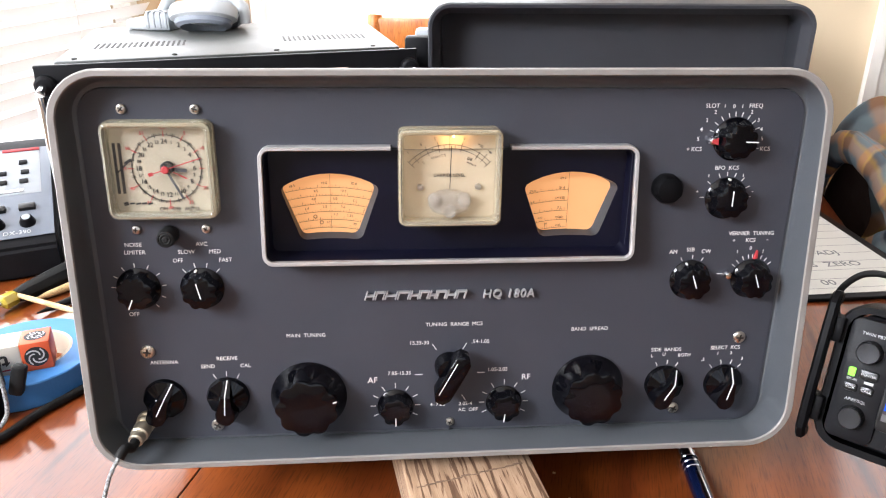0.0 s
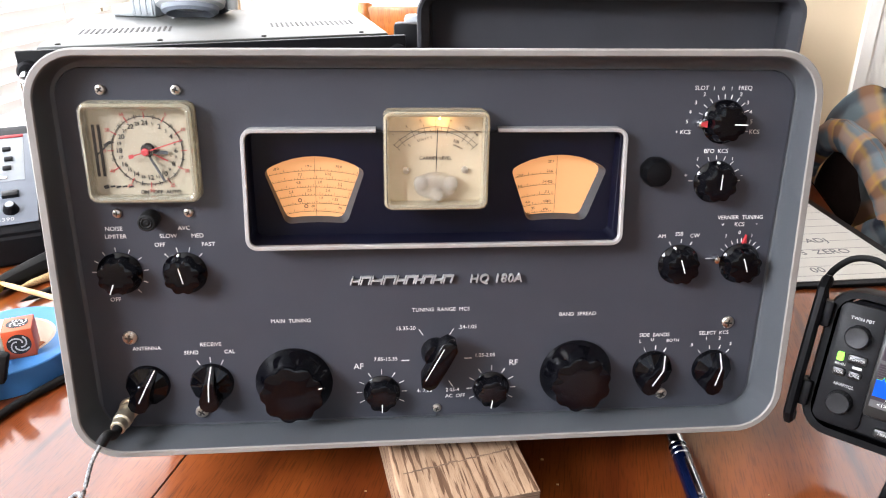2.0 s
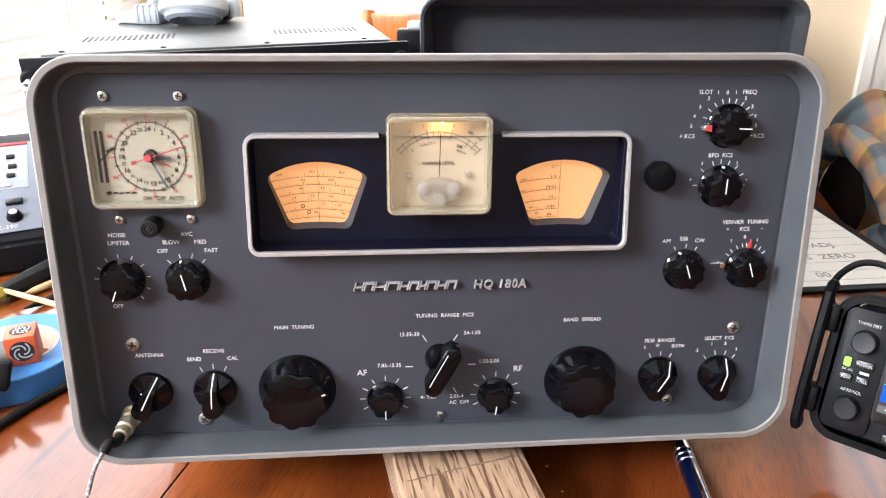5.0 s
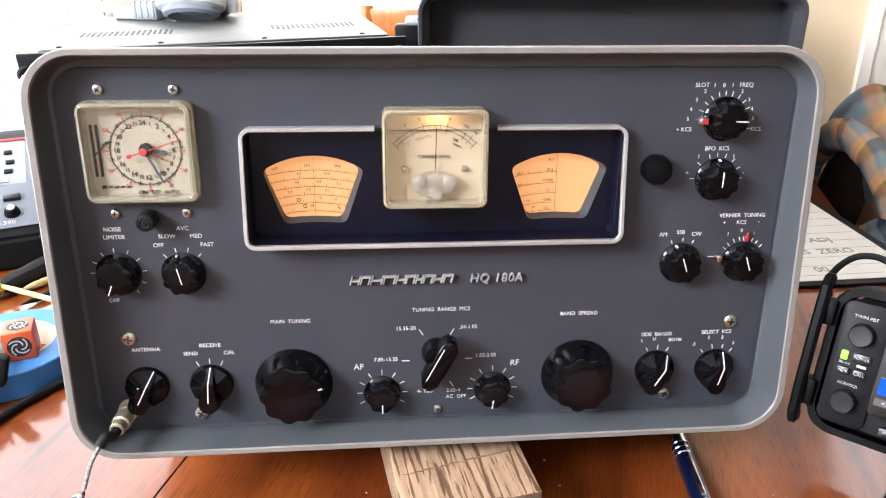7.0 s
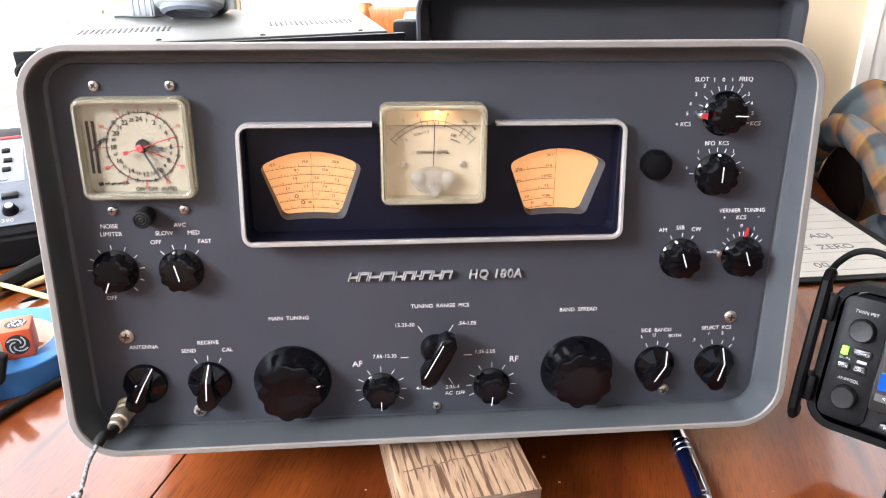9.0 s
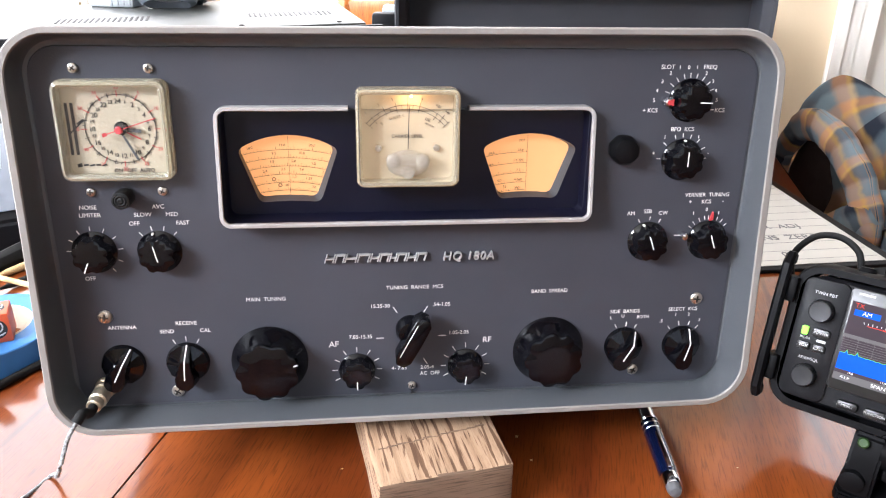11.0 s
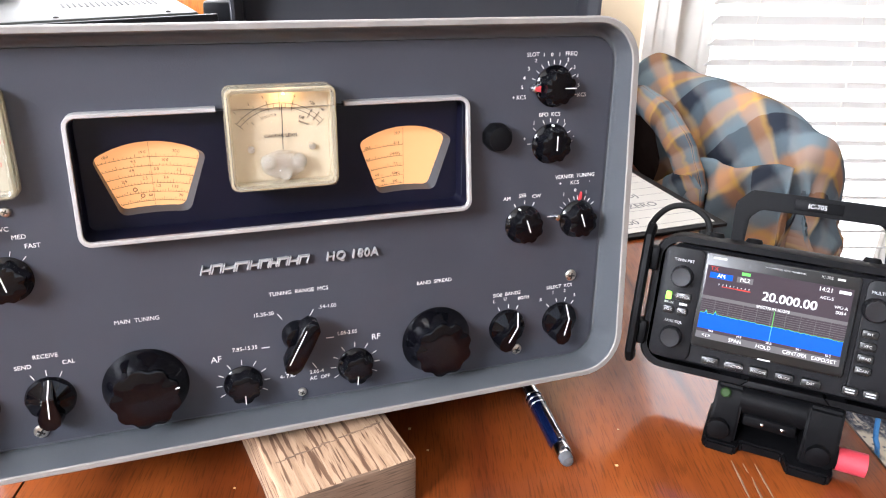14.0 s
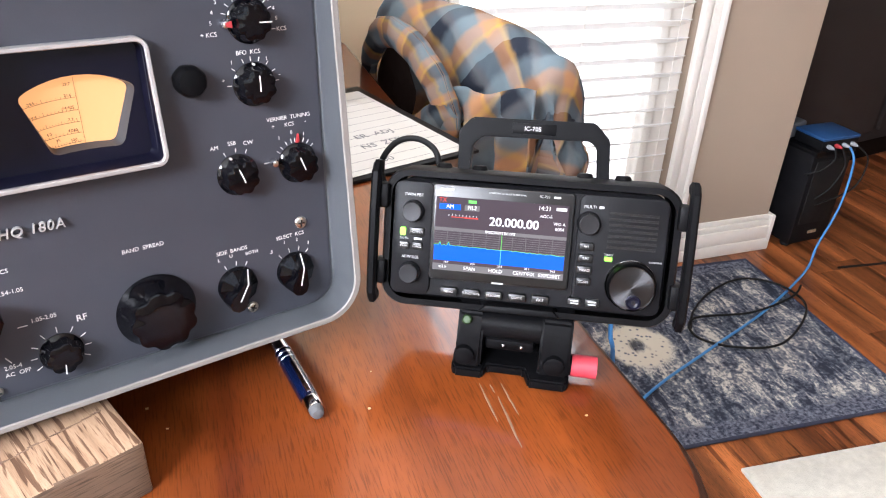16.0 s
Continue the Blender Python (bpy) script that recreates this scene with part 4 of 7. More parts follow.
shell = [at_y(rrect(0.0660, 0.0625, 0.005, 6, mx, mz), 0.003), at_y(rrect(0.0660, 0.0625, 0.005, 6, mx, mz), -0.0135), at_y(rrect(0.0650, 0.0615, 0.0046, 6, mx, mz), -0.0155),
         at_y(rrect(0.0625, 0.0590, 0.004, 6, mx, mz), -0.0162), at_y(rrect(0.0590, 0.0555, 0.003, 6, mx, mz), -0.0155), at_y(rrect(0.0580, 0.0545, 0.003, 6, mx, mz), -0.0050)]
part("meter_shell", loft(shell), METER_RIM, radio, "yellowed clear plastic meter housing")
glass = part("meter_glass", plate(rrect(0.0588, 0.0553, 0.003, 5, mx, mz), -0.0152, -0.0142), CLEAR, radio)
glass.visible_shadow = False
marks = bmesh.new()
AR, AZ = 0.0350, 0.1990
for R in (AR, AR - 0.0026):
    pts = [(mx + R * math.sin(radians(a)), AZ + R * math.cos(radians(a))) for a in range(-48, 49, 4)]
    for p, q in zip(pts, pts[1:]):
        bar(p[0], p[1], q[0], q[1], 0.00024, -0.0047, marks)
ticks(mx, AZ, AR - 0.0048, AR + 0.0012, (-48, 48, -40, 33), 0.00026, -0.0047, marks)
ticks(mx, AZ, AR - 0.0042, AR + 0.0022, (-25, -12, 0, 13, 40), 0.00026, -0.0047, marks)
ticks(mx, AZ, AR - 0.0026, AR, (-33, -19, -6, 6), 0.00026, -0.0047, marks)
for body, x, z, a, s in (("0", -0.0300, 0.2262, -45, 0.0014), ("1", -0.0265, 0.2290, -38, 0.0017), ("3", -0.0183, 0.2340, -26, 0.0017), ("5", -0.0096, 0.2375, -13, 0.0017),
                         ("7", 0.0, 0.2383, 0, 0.0017), ("9", 0.0093, 0.2375, 13, 0.0017), ("+20", 0.0197, 0.2332, 32, 0.0017), ("+40", 0.0255, 0.2292, 41, 0.0015),
                         ("S", -0.0165, 0.2222, -30, 0.0017), ("U N I T S", -0.0070, 0.2262, -12, 0.0017), ("DB", 0.0130, 0.2246, 20, 0.0019), ("ABOVE S9", 0.0140, 0.2212, 24, 0.0010),
                         ("CARRIER LEVEL", 0.0, 0.2140, 0, 0.0021)):
    lettering(body, s, mx + x, z, -0.0047, marks, angle=-a)
part("meter_scale", marks, BLACK_INK, radio)
part("needle", bar(mx + 0.0002, 0.2062, mx + 0.0010, 0.2335, 0.0005, -0.0072), BLACK_INK, radio)
for sx in (-0.0187, 0.0187):
    part("meter_screw", lathe([(0.0021, -0.004), (0.0021, -0.0060), (0.0016, -0.0067), (0.0004, -0.0068)], 16, m=pose(mx + sx, 0, 0.2065)), NICKEL, radio)
cover = lathe([(0.0140, -0.0045), (0.0138, -0.0085), (0.0120, -0.0105), (0.004, -0.0110)], 28, m=pose(mx, 0, 0.1965) @ Matrix.Diagonal((1.0, 1.0, 0.62, 1.0)))
for sx in (-0.0095, 0.0095):
    lathe([(0.0048, -0.0085), (0.0044, -0.0112), (0.0030, -0.0125), (0.0008, -0.0130)], 18, cover, pose(mx + sx, 0, 0.1990))
part("movement_cover", cover, SMOKE, radio, "clear moulded cover over the movement")
part("zero_screw", lathe([(0.0043, -0.0100), (0.0043, -0.0128), (0.0036, -0.0134), (0.003, -0.0126), (0.0005, -0.0126)], 20, m=pose(mx, 0, 0.1920)), SMOKE, radio)
lamp = bpy.data.lights.new("meter_bulb", "POINT")
lamp.energy, lamp.color, lamp.shadow_soft_size = 0.018, (1.0, 0.55, 0.20), 0.0007
lo = new("meter_bulb", lamp)
lo.matrix_world = RADIO @ pose(mx + 0.002, -0.0105, mz + 0.0262)

# electric clock
kx, kz = -0.1830, 0.2187
part("clock_back", plate(rrect(0.0650, 0.0600, 0.004, 5, kx, kz), -0.0025, 0.002), CREAM, radio, "cream clock face")
shell = [at_y(rrect(0.0675, 0.0625, 0.006, 6, kx, kz), 0.0), at_y(rrect(0.0672, 0.0622, 0.006, 6, kx, kz), -0.0075), at_y(rrect(0.0655, 0.0605, 0.0055, 6, kx, kz), -0.0100),
         at_y(rrect(0.0620, 0.0570, 0.004, 6, kx, kz), -0.0106), at_y(rrect(0.0590, 0.0540, 0.003, 6, kx, kz), -0.0095), at_y(rrect(0.0585, 0.0535, 0.003, 6, kx, kz), -0.0026)]
part("clock_shell", loft(shell), METER_RIM, radio, "yellowed clear plastic clock housing")
glass = part("clock_glass", plate(rrect(0.0592, 0.0542, 0.003, 5, kx, kz), -0.0094, -0.0086), CLEAR, radio)
glass.visible_shadow = False
cx, cz, cy = -0.1800, 0.2194, -0.0028
ink, red = bmesh.new(), bmesh.new()
pts = [(cx + 0.0211 * math.cos(radians(a)), cz + 0.0211 * math.sin(radians(a))) for a in range(0, 360, 6)]
for p, q in zip(pts, pts[1:] + pts[:1]):
    bar(p[0], p[1], q[0], q[1], 0.00032, cy, ink)
ticks(cx, cz, 0.0211, 0.0224, [a for a in range(0, 360, 6) if a % 30], 0.0002, cy, ink)
ticks(cx, cz, 0.0199, 0.0226, [a for a in range(0, 360, 15)], 0.00045, cy, ink)
ticks(cx, cz, 0.0199, 0.0236, [a for a in range(0, 360, 30)], 0.00045, cy - 0.00005, red)
for h in range(1, 25):
    a = radians(h * 15)
    lettering(str(h), 0.0030 if h % 2 == 0 else 0.0021, cx + 0.0170 * math.sin(a), cz + 0.0170 * math.cos(a), cy, ink, spacing=0.9)
for mnt in range(5, 65, 5):
    a = radians(mnt * 6)
    lettering(str(mnt), 0.0021, cx + 0.0258 * math.sin(a), cz + 0.0254 * math.cos(a), cy, red)
for body, x in (("ON", -0.1845), ("OFF", -0.1765), ("AUTO", -0.1670)):
    lettering(body, 0.0023, x, 0.1932, cy, ink)
for k, x in enumerate((-0.2105, -0.2072)):
    box((x - 0.0009, cy - 0.0002, 0.2035), (x + 0.0009, cy, 0.2355), 0, ink)
bar(-0.2110, 0.2160, -0.2020, 0.2243, 0.0009, cy - 0.0002, ink)
bar(-0.2052, 0.2225, -0.2012, 0.2250, 0.0018, cy - 0.0002, ink)
for k in range(5):
    bar(-0.2085 + k * 0.0037, 0.1965 + 0.0004 * (k % 2), -0.2058 + k * 0.0037, 0.1972, 0.0010 if k else 0.0022, cy - 0.0001, ink)
part("clock_print", ink, BLACK_INK, radio)
part("minute_print", red, RED_INK, radio)


def hand(name, angle, length, w, y, material, tail=0.0):
    s, c = math.sin(radians(angle)), math.cos(radians(angle))
    part(name, bar(cx - tail * s, cz - tail * c, cx + length * s, cz + length * c, w, y, None, 0.0003), material, radio)


hand("hour_hand", 95, 0.0125, 0.0021, -0.0045, HAND_GREY)
hand("minute_hand", 154, 0.0205, 0.0013, -0.0055, HAND_GREY)
hand("alarm_hand", 118, 0.0135, 0.0006, -0.0038, RED_INK)
hand("second_hand", 72, 0.0235, 0.0006, -0.0068, RED_INK, 0.0095)
s, c = math.sin(radians(252)), math.cos(radians(252))
part("second_hand_weight", bar(cx + 0.0080 * s, cz + 0.0080 * c, cx + 0.0108 * s, cz + 0.0108 * c, 0.0022, -0.0068, None, 0.0003), RED_INK, radio)
part("hand_hub", lathe([(0.0040, -0.0040), (0.0040, -0.0062), (0.0034, -0.0070), (0.0005, -0.0071)], 22, m=pose(cx + 0.001, 0, cz + 0.001)), SLOT_BLACK, radio)
part("second_hub", lathe([(0.0024, -0.0062), (0.0024, -0.0080), (0.0017, -0.0085), (0.0004, -0.0085)], 20, m=pose(cx, 0, cz)), RED_INK, radio)


# ---- knobs ----
def fluted_wave(n, depth, start):
    return lambda i, a: 1.0 if i < start else 1.0 - depth * (0.5 - 0.5 * math.cos(n * a + math.pi)) ** 1.6


def fluted_knob(x, z, r, h, pointer, n=8, name="knob", line=(0.30, 0.80), dot=False, flute=0.13, cone=False):
    """Glossy moulded knob: flared round skirt, scalloped grip, slightly domed face with an inlaid line."""
    prof = [(r * 0.98, 0.0005), (r, -0.0012), (r * 0.985, -h * 0.12), (r * 0.86, -h * 0.30), (r * 0.845, -h * 0.36), (r * 0.83, -h * 0.62), (r * 0.815, -h * 0.90), (r * 0.80, -h * 0.98), (r * 0.74, -h * 1.005), (r * 0.40, -h * 1.02), (r * 0.04, -h * 1.025)]
    if cone:
        prof[2:7] = [(r * 0.985, -h * 0.10), (r * 0.90, -h * 0.30), (r * 0.79, -h * 0.55), (r * 0.775, -h * 0.66), (r * 0.79, -h * 0.90)]
    depth = (0, 0, 0, 0, 0.35, 0.8, 1.0, 1.0, 0.9, 0.2, 0)
    k = part(name, lathe(prof, n * 10, m=pose(x, 0, z), wave=lambda i, a: 1.0 - flute * depth[i] * (0.5 - 0.5 * math.cos(n * a + math.pi)) ** 1.6), BAKELITE, radio, smooth=28)
    s, c = math.sin(radians(pointer)), math.cos(radians(pointer))
    if line:
        bm = bar(x + r * line[0] * s, z + r * line[0] * c, x + r * line[1] * s, z + r * line[1] * c, 0.0007, -h * 1.018, None, 0.0004)
        if dot:
            lathe([(0.0008, -h * 0.20), (0.0007, -h * 0.42), (0.0002, -h * 0.43)], 10, bm, pose(x + r * 0.93 * s, 0, z + r * 0.93 * c))
        part("pointer_line", bm, WHITE_INK, k)
    return k


def pointer_knob(x, z, r, h, pointer, name="selector_knob"):
    """Faceted conical skirt with a raised finger bar across it; a bent white line on the bar."""
    prof = [(r * 0.99, 0.0005), (r, -0.0015), (r * 0.95, -0.0035), (r * 0.42, -h * 0.50), (r * 0.36, -h * 0.66), (r * 0.30, -h * 0.70), (r * 0.05, -h * 0.70)]
    bm = lathe(prof, 60, m=pose(x, 0, z), wave=lambda i, a: 1.0 - 0.10 * (0, 0.15, 0.5, 1, 1, 1, 0)[i] * abs(math.sin(5 * a)))
    outline = [(-0.14, 0.99), (0.14, 0.99), (0.24, 0.42), (0.34, -0.1), (0.50, -0.50), (0.44, -0.88), (0.18, -1.08), (-0.18, -1.08), (-0.44, -0.88), (-0.50, -0.50), (-0.34, -0.1), (-0.24, 0.42)]
    one = bmesh.new()
    top = [one.verts.new((px * r * 0.88, -h if pz < 0.45 else -h * 0.30, pz * r * 0.98)) for px, pz in outline]
    low = [one.verts.new((px * r * 1.12, -0.0025, pz * r)) for px, pz in outline]
    one.faces.new(top[2:])
    one.faces.new((top[0], top[1], top[2], top[-1]))
    for i in range(len(outline)):
        j = (i + 1) % len(outline)
        one.faces.new((top[i], low[i], low[j], top[j]))
    bmesh.ops.recalc_face_normals(one, faces=one.faces[:])
    bmesh.ops.bevel(one, geom=[e for e in one.edges if e.verts[0].co.y < -0.003 and e.verts[1].co.y < -0.003], offset=0.0005, segments=2, affect="EDGES")
    m = pose(x, 0, z, 0, pointer, 0)
    merge(one, bm, m)
    k = part(name, bm, BAKELITE, radio, smooth=30)
    ln = bmesh.new()
    box((-0.0004, -h - 0.0003, -0.50 * r), (0.0004, -h + 0.0005, 0.40 * r), 0, ln, m)
    run, climb = 0.55 * r, h * 0.70
    rise = math.degrees(math.atan2(climb, run))
    box((-0.0004, -0.0004, 0), (0.0004, 0.0004, math.hypot(climb, run)), 0, ln, m @ pose(0, -h - 0.0001, 0.41 * r, -rise, 0, 0))
    part("pointer_line", ln, WHITE_INK, k)
    return k


fluted_knob(-0.2070, 0.1385, 0.0143, 0.0112, 203, name="noise_limiter_knob")
fluted_knob(-0.1660, 0.1380, 0.0143, 0.0112, -12, name="avc_knob", line=(-0.25, 0.50), dot=True)
fluted_knob(-0.1000, 0.0545, 0.0266, 0.0195, 75, 9, name="main_tuning_knob", line=(0.80, 0.70), flute=0.10, cone=True)
fluted_knob(0.1000, 0.0550, 0.0262, 0.0195, 60, 9, name="band_spread_knob", line=None, flute=0.10, cone=True)
fluted_knob(-0.0392, 0.0445, 0.0130, 0.0112, 180, 7, name="gain_knob")
fluted_knob(0.0390, 0.0450, 0.0130, 0.0112, 187, 7, name="gain_knob")
fluted_knob(0.1845, 0.1960, 0.0143, 0.0112, 0, name="beat_oscillator_knob", line=(-0.20, 0.50), dot=True)
fluted_knob(0.1850, 0.2360, 0.0143, 0.0112, 92, name="slot_frequency_knob", line=(0.20, 0.80))
fluted_knob(0.1665, 0.1375, 0.0143, 0.0112, -20, name="mode_knob", line=(-0.20, 0.50), dot=True)
fluted_knob(0.2105, 0.1375, 0.0143, 0.0112, -20, name="vernier_knob", line=(-0.20, 0.50))
pointer_knob(-0.1990, 0.0560, 0.0149, 0.0135, 27)
pointer_knob(-0.1560, 0.0560, 0.0149, 0.0135, 4)
pointer_knob(0.1570, 0.0560, 0.0146, 0.0135, 30)
pointer_knob(0.2015, 0.0555, 0.0146, 0.0135, 14)
# band switch: long finger bar on a small chromed hub
hub = part("band_switch_hub", lathe([(0.0105, 0.0), (0.0105, -0.004), (0.0085, -0.010), (0.002, -0.011)], 32, m=pose(-0.001, 0, 0.0755)), BAKELITE, radio)
one = bmesh.new()
outline = [(-0.0058, 0.0150), (-0.0030, 0.0190), (0.0030, 0.0190), (0.0062, 0.0150), (0.0066, 0.0), (0.0062, -0.0150), (0.0030, -0.0200), (-0.0030, -0.0200), (-0.0058, -0.0150), (-0.0060, 0.0)]
plate([(px, pz) for px, pz in outline], -0.0200, -0.0070, 0.0012, one, pose(0.0, 0, 0.0735, 0, 28, 0))
bs = part("band_switch_bar", one, BAKELITE, radio, smooth=40)
part("pointer_line", box((-0.0037, -0.0204, -0.0135), (-0.0032, -0.0198, 0.0130), 0, m=pose(0.0, 0, 0.0735, 0, 28, 0)), WHITE_INK, bs)
# rounded eight-sided cap and the clock's small stem
part("octagonal_cap", lathe([(0.0108, 0.0), (0.0112, -0.004), (0.0108, -0.011), (0.0092, -0.0145), (0.005, -0.0158), (0.001, -0.016)], 48, m=pose(0.1420, 0, 0.2038, 0, 22.5, 0) @ Matrix.Diagonal((0.9, 0.75, 0.9, 1)), wave=lambda i, a: 1 - (0.035 if i < 4 else 0.0) * abs(math.sin(4 * a))), BLACK_METAL, radio, smooth=45)
part("clock_stem", lathe([(0.0052, 0.0), (0.0060, -0.002), (0.0060, -0.010), (0.0054, -0.013), (0.0044, -0.0134), (0.0040, -0.0128), (0.0030, -0.0134), (0.0022, -0.0128), (0.0012, -0.0134), (0.0003, -0.0132)], 24, m=pose(-0.1830, 0, 0.1760)), RUBBER, radio)
for x, z, red_end in ((0.1690, 0.2352, True), (0.1925, 0.1412, False), (0.2195, 0.1405, False)):
    pin = part("dial_pin", lathe([(0.0030, 0.0), (0.0030, -0.0035), (0.0022, -0.0052), (0.0005, -0.0056)], 18, m=pose(x, 0, z)), CHROME, radio)
    if red_end:
        part("red_mark", plate([(x - 0.0008, z - 0.0010), (x + 0.0032, z - 0.0022), (x + 0.0032, z + 0.0022), (x - 0.0008, z + 0.0012)], -0.0062, -0.0050), RED_INK, pin)
part("red_pointer", plate([(0.2100, 0.1522), (0.2126, 0.1530), (0.2124, 0.1584), (0.2118, 0.1584)], -0.0025, -0.0005), RED_INK, radio)

# ---- printed legends, one for each control ----
INK = -0.0002


def legend(texts, strokes=()):
    bm = bmesh.new()
    for body, x, z, s in texts:
        lettering(body, s, x, z, INK, bm)
    for args in strokes:
        if len(args) == 4:
            bar(*args, 0.00044, INK, bm)
        else:
            ticks(*args, 0.00042, INK, bm)
    part("legend", bm, WHITE_INK, radio)


S, M = 0.0027, 0.0024
legend([("NOISE", -0.2075, 0.1685, S), ("LIMITER", -0.2070, 0.1633, S), ("OFF", -0.2125, 0.1198, S)], [(-0.2070, 0.1382, 0.0150, 0.0178, (-86, -60, -33, -5, 25, 53, 83, 112, 140))])
legend([("AVC", -0.1640, 0.1685, S), ("SLOW", -0.1743, 0.1632, S), ("MED", -0.1560, 0.1632, S), ("FAST", -0.1497, 0.1573, S), ("OFF", -0.1802, 0.1573, S)], [(-0.1660, 0.1380, 0.0146, 0.0178, (-42, -14, 14, 42))])
legend([("ANTENNA", -0.1970, 0.0835, S)])
legend([("RECEIVE", -0.1547, 0.0853, S), ("SEND", -0.1680, 0.0795, S), ("CAL", -0.1425, 0.0795, S)], [(-0.1560, 0.0560, 0.0158, 0.0195, (-27, 0, 27))])
legend([("MAIN  TUNING", -0.1000, 0.1013, S)])
legend([("BAND  SPREAD", 0.0985, 0.1013, S)])
legend([("AF", -0.0552, 0.0650, 0.0043)], [(-0.0392, 0.0445, 0.0140, 0.0178, (-118, -90, -62, -32, 0, 32, 62, 90, 118))])
legend([("RF", 0.0545, 0.0645, 0.0043)], [(0.0390, 0.0450, 0.0140, 0.0178, (-118, -90, -62, -32, 0, 32, 62, 90, 118))])
legend([("TUNING  RANGE  MCS", 0.0022, 0.1072, S), ("15.35-30", -0.0222, 0.0935, S), (".54-1.05", 0.0210, 0.0935, S), ("7.85-15.35", -0.0362, 0.0702, S), ("1.05-2.05", 0.0338, 0.0712, S),
        ("4- 7.85", -0.0090, 0.0442, S), ("2.05-4", 0.0112, 0.0442, S), ("AC  OFF", 0.0132, 0.0392, S)],
       [(-0.0130, 0.0925, -0.0102, 0.0880), (0.0112, 0.0925, 0.0085, 0.0880), (-0.0252, 0.0688, -0.0198, 0.0688), (0.0190, 0.0692, 0.0245, 0.0692), (-0.0105, 0.0468, -0.0080, 0.0505), (0.0112, 0.0470, 0.0085, 0.0515)])
legend([("SIDE  BANDS", 0.1560, 0.0833, S), ("L", 0.1460, 0.0785, M), ("U", 0.1548, 0.0795, M), ("BOTH", 0.1700, 0.0785, M)], [(0.1570, 0.0560, 0.0156, 0.0188, (-24, 3, 28))])
legend([("SELECT  KCS", 0.2000, 0.0837, S), (".5", 0.1845, 0.0745, M), ("1", 0.1950, 0.0793, M), ("2", 0.2050, 0.0793, M), ("3", 0.2138, 0.0745, M)], [(0.2015, 0.0555, 0.0156, 0.0188, (-38, -11, 15, 39))])
legend([("AM", 0.1530, 0.1578, S), ("SSB", 0.1650, 0.1592, S), ("CW", 0.1762, 0.1578, S)], [(0.1665, 0.1378, 0.0150, 0.0176, (-26, 2, 28))])
legend([("VERNIER  TUNING", 0.2068, 0.1705, S), ("KCS", 0.2068, 0.1655, S), ("+", 0.1950, 0.1655, S), ("-", 0.2190, 0.1660, S), ("1", 0.1985, 0.1572, M), ("0", 0.2078, 0.1597, M), ("1", 0.2170, 0.1572, M)],
       [(0.2105, 0.1378, 0.0148, 0.0176, (-55, -42, -26, -12, -2, 21, 34, 49)), (0.1860, 0.1412, 0.1895, 0.1412)])
legend([("BFO  KCS", 0.1830, 0.2165, S), ("1", 0.1712, 0.2112, M), ("1", 0.1950, 0.2112, M), ("+", 0.1645, 0.2003, S), ("-", 0.2030, 0.2003, S)], [(0.1845, 0.1960, 0.0150, 0.0178, (-88, -50, -21, -2, 18, 40, 63, 88))])
legend([("SLOT", 0.1680, 0.2575, S), ("FREQ", 0.1970, 0.2575, S), ("1", 0.1762, 0.2572, M), ("0", 0.1823, 0.2572, M), ("1", 0.1880, 0.2572, M), ("2", 0.1703, 0.2535, M), ("2", 0.1948, 0.2535, M), ("3", 0.1652, 0.2482, M),
        ("3", 0.2000, 0.2482, M), ("4", 0.1622, 0.2422, M), ("4", 0.2028, 0.2422, M), ("5", 0.1608, 0.2360, M), ("5", 0.2042, 0.2360, M), ("+ KCS", 0.1588, 0.2292, S), ("KCS", 0.2072, 0.2292, S)],
       [(0.1850, 0.2358, 0.0150, 0.0180, (-71, -52, -35, -18, -3, 13, 30, 47, 65)), (0.2005, 0.2296, 0.2030, 0.2296)])

# raised maker's plate drawn as plain slanting blocks, and the raised type number
WID = (0.0062, 0.0060, 0.0078, 0.0078, 0.0060, 0.0058, 0.0046, 0.0060, 0.0062, 0.0060)
for k, w in enumerate(WID):
    x = -0.0585 + sum(WID[:k]) + 0.00065 * k
    u = 0.0008
    blk = bmesh.new()
    for dx in (0.0, w - u):
        plate([(x + dx - 0.0009, 0.1276), (x + dx + u - 0.0009, 0.1276), (x + dx + u + 0.0009, 0.1332), (x + dx + 0.0009, 0.1332)], -0.0034, -0.0002, 0.0002, blk, seg=1)
    zb = 0.1298 if k % 2 == 0 else 0.1322
    plate([(x + u * 0.6, zb), (x + w - u * 0.4, zb), (x + w - u * 0.3, zb + 0.0011), (x + u * 0.7, zb + 0.0009)], -0.0033, -0.0002, 0, blk)
    part("nameplate_block", blk, NAME_METAL, radio)
part("type_plate", lettering("HQ 180A", 0.0057, 0.0390, 0.1300, -0.0018, depth=0.0015, slant=0.18, spacing=1.12), NAME_METAL, radio, "raised nickel type number")

# antenna socket with its adaptor
SOCKET = pose(-0.2128, 0, 0.0392)
sock = lathe([(0.0072, 0.0), (0.0072, -0.0022), (0.0066, -0.0030), (0.0058, -0.0034), (0.0058, -0.0050), (0.0064, -0.0054), (0.0064, -0.0075), (0.0048, -0.0080), (0.0048, -0.012), (0.001, -0.012)], 28, m=SOCKET)
part("antenna_socket", sock, BRASS, radio, "aged nickel coaxial socket")


# ---- on the table, before the receiver ----
BLOCK = pose(0.0390, -0.0625, TABLE, 0, 0, 25.0)
bm = box((-0.046, 0.0, 0.0), (0.046, 0.21, 0.0425), 0.0022, seg=2)
bm.faces.ensure_lookup_table()
bm.normal_update()
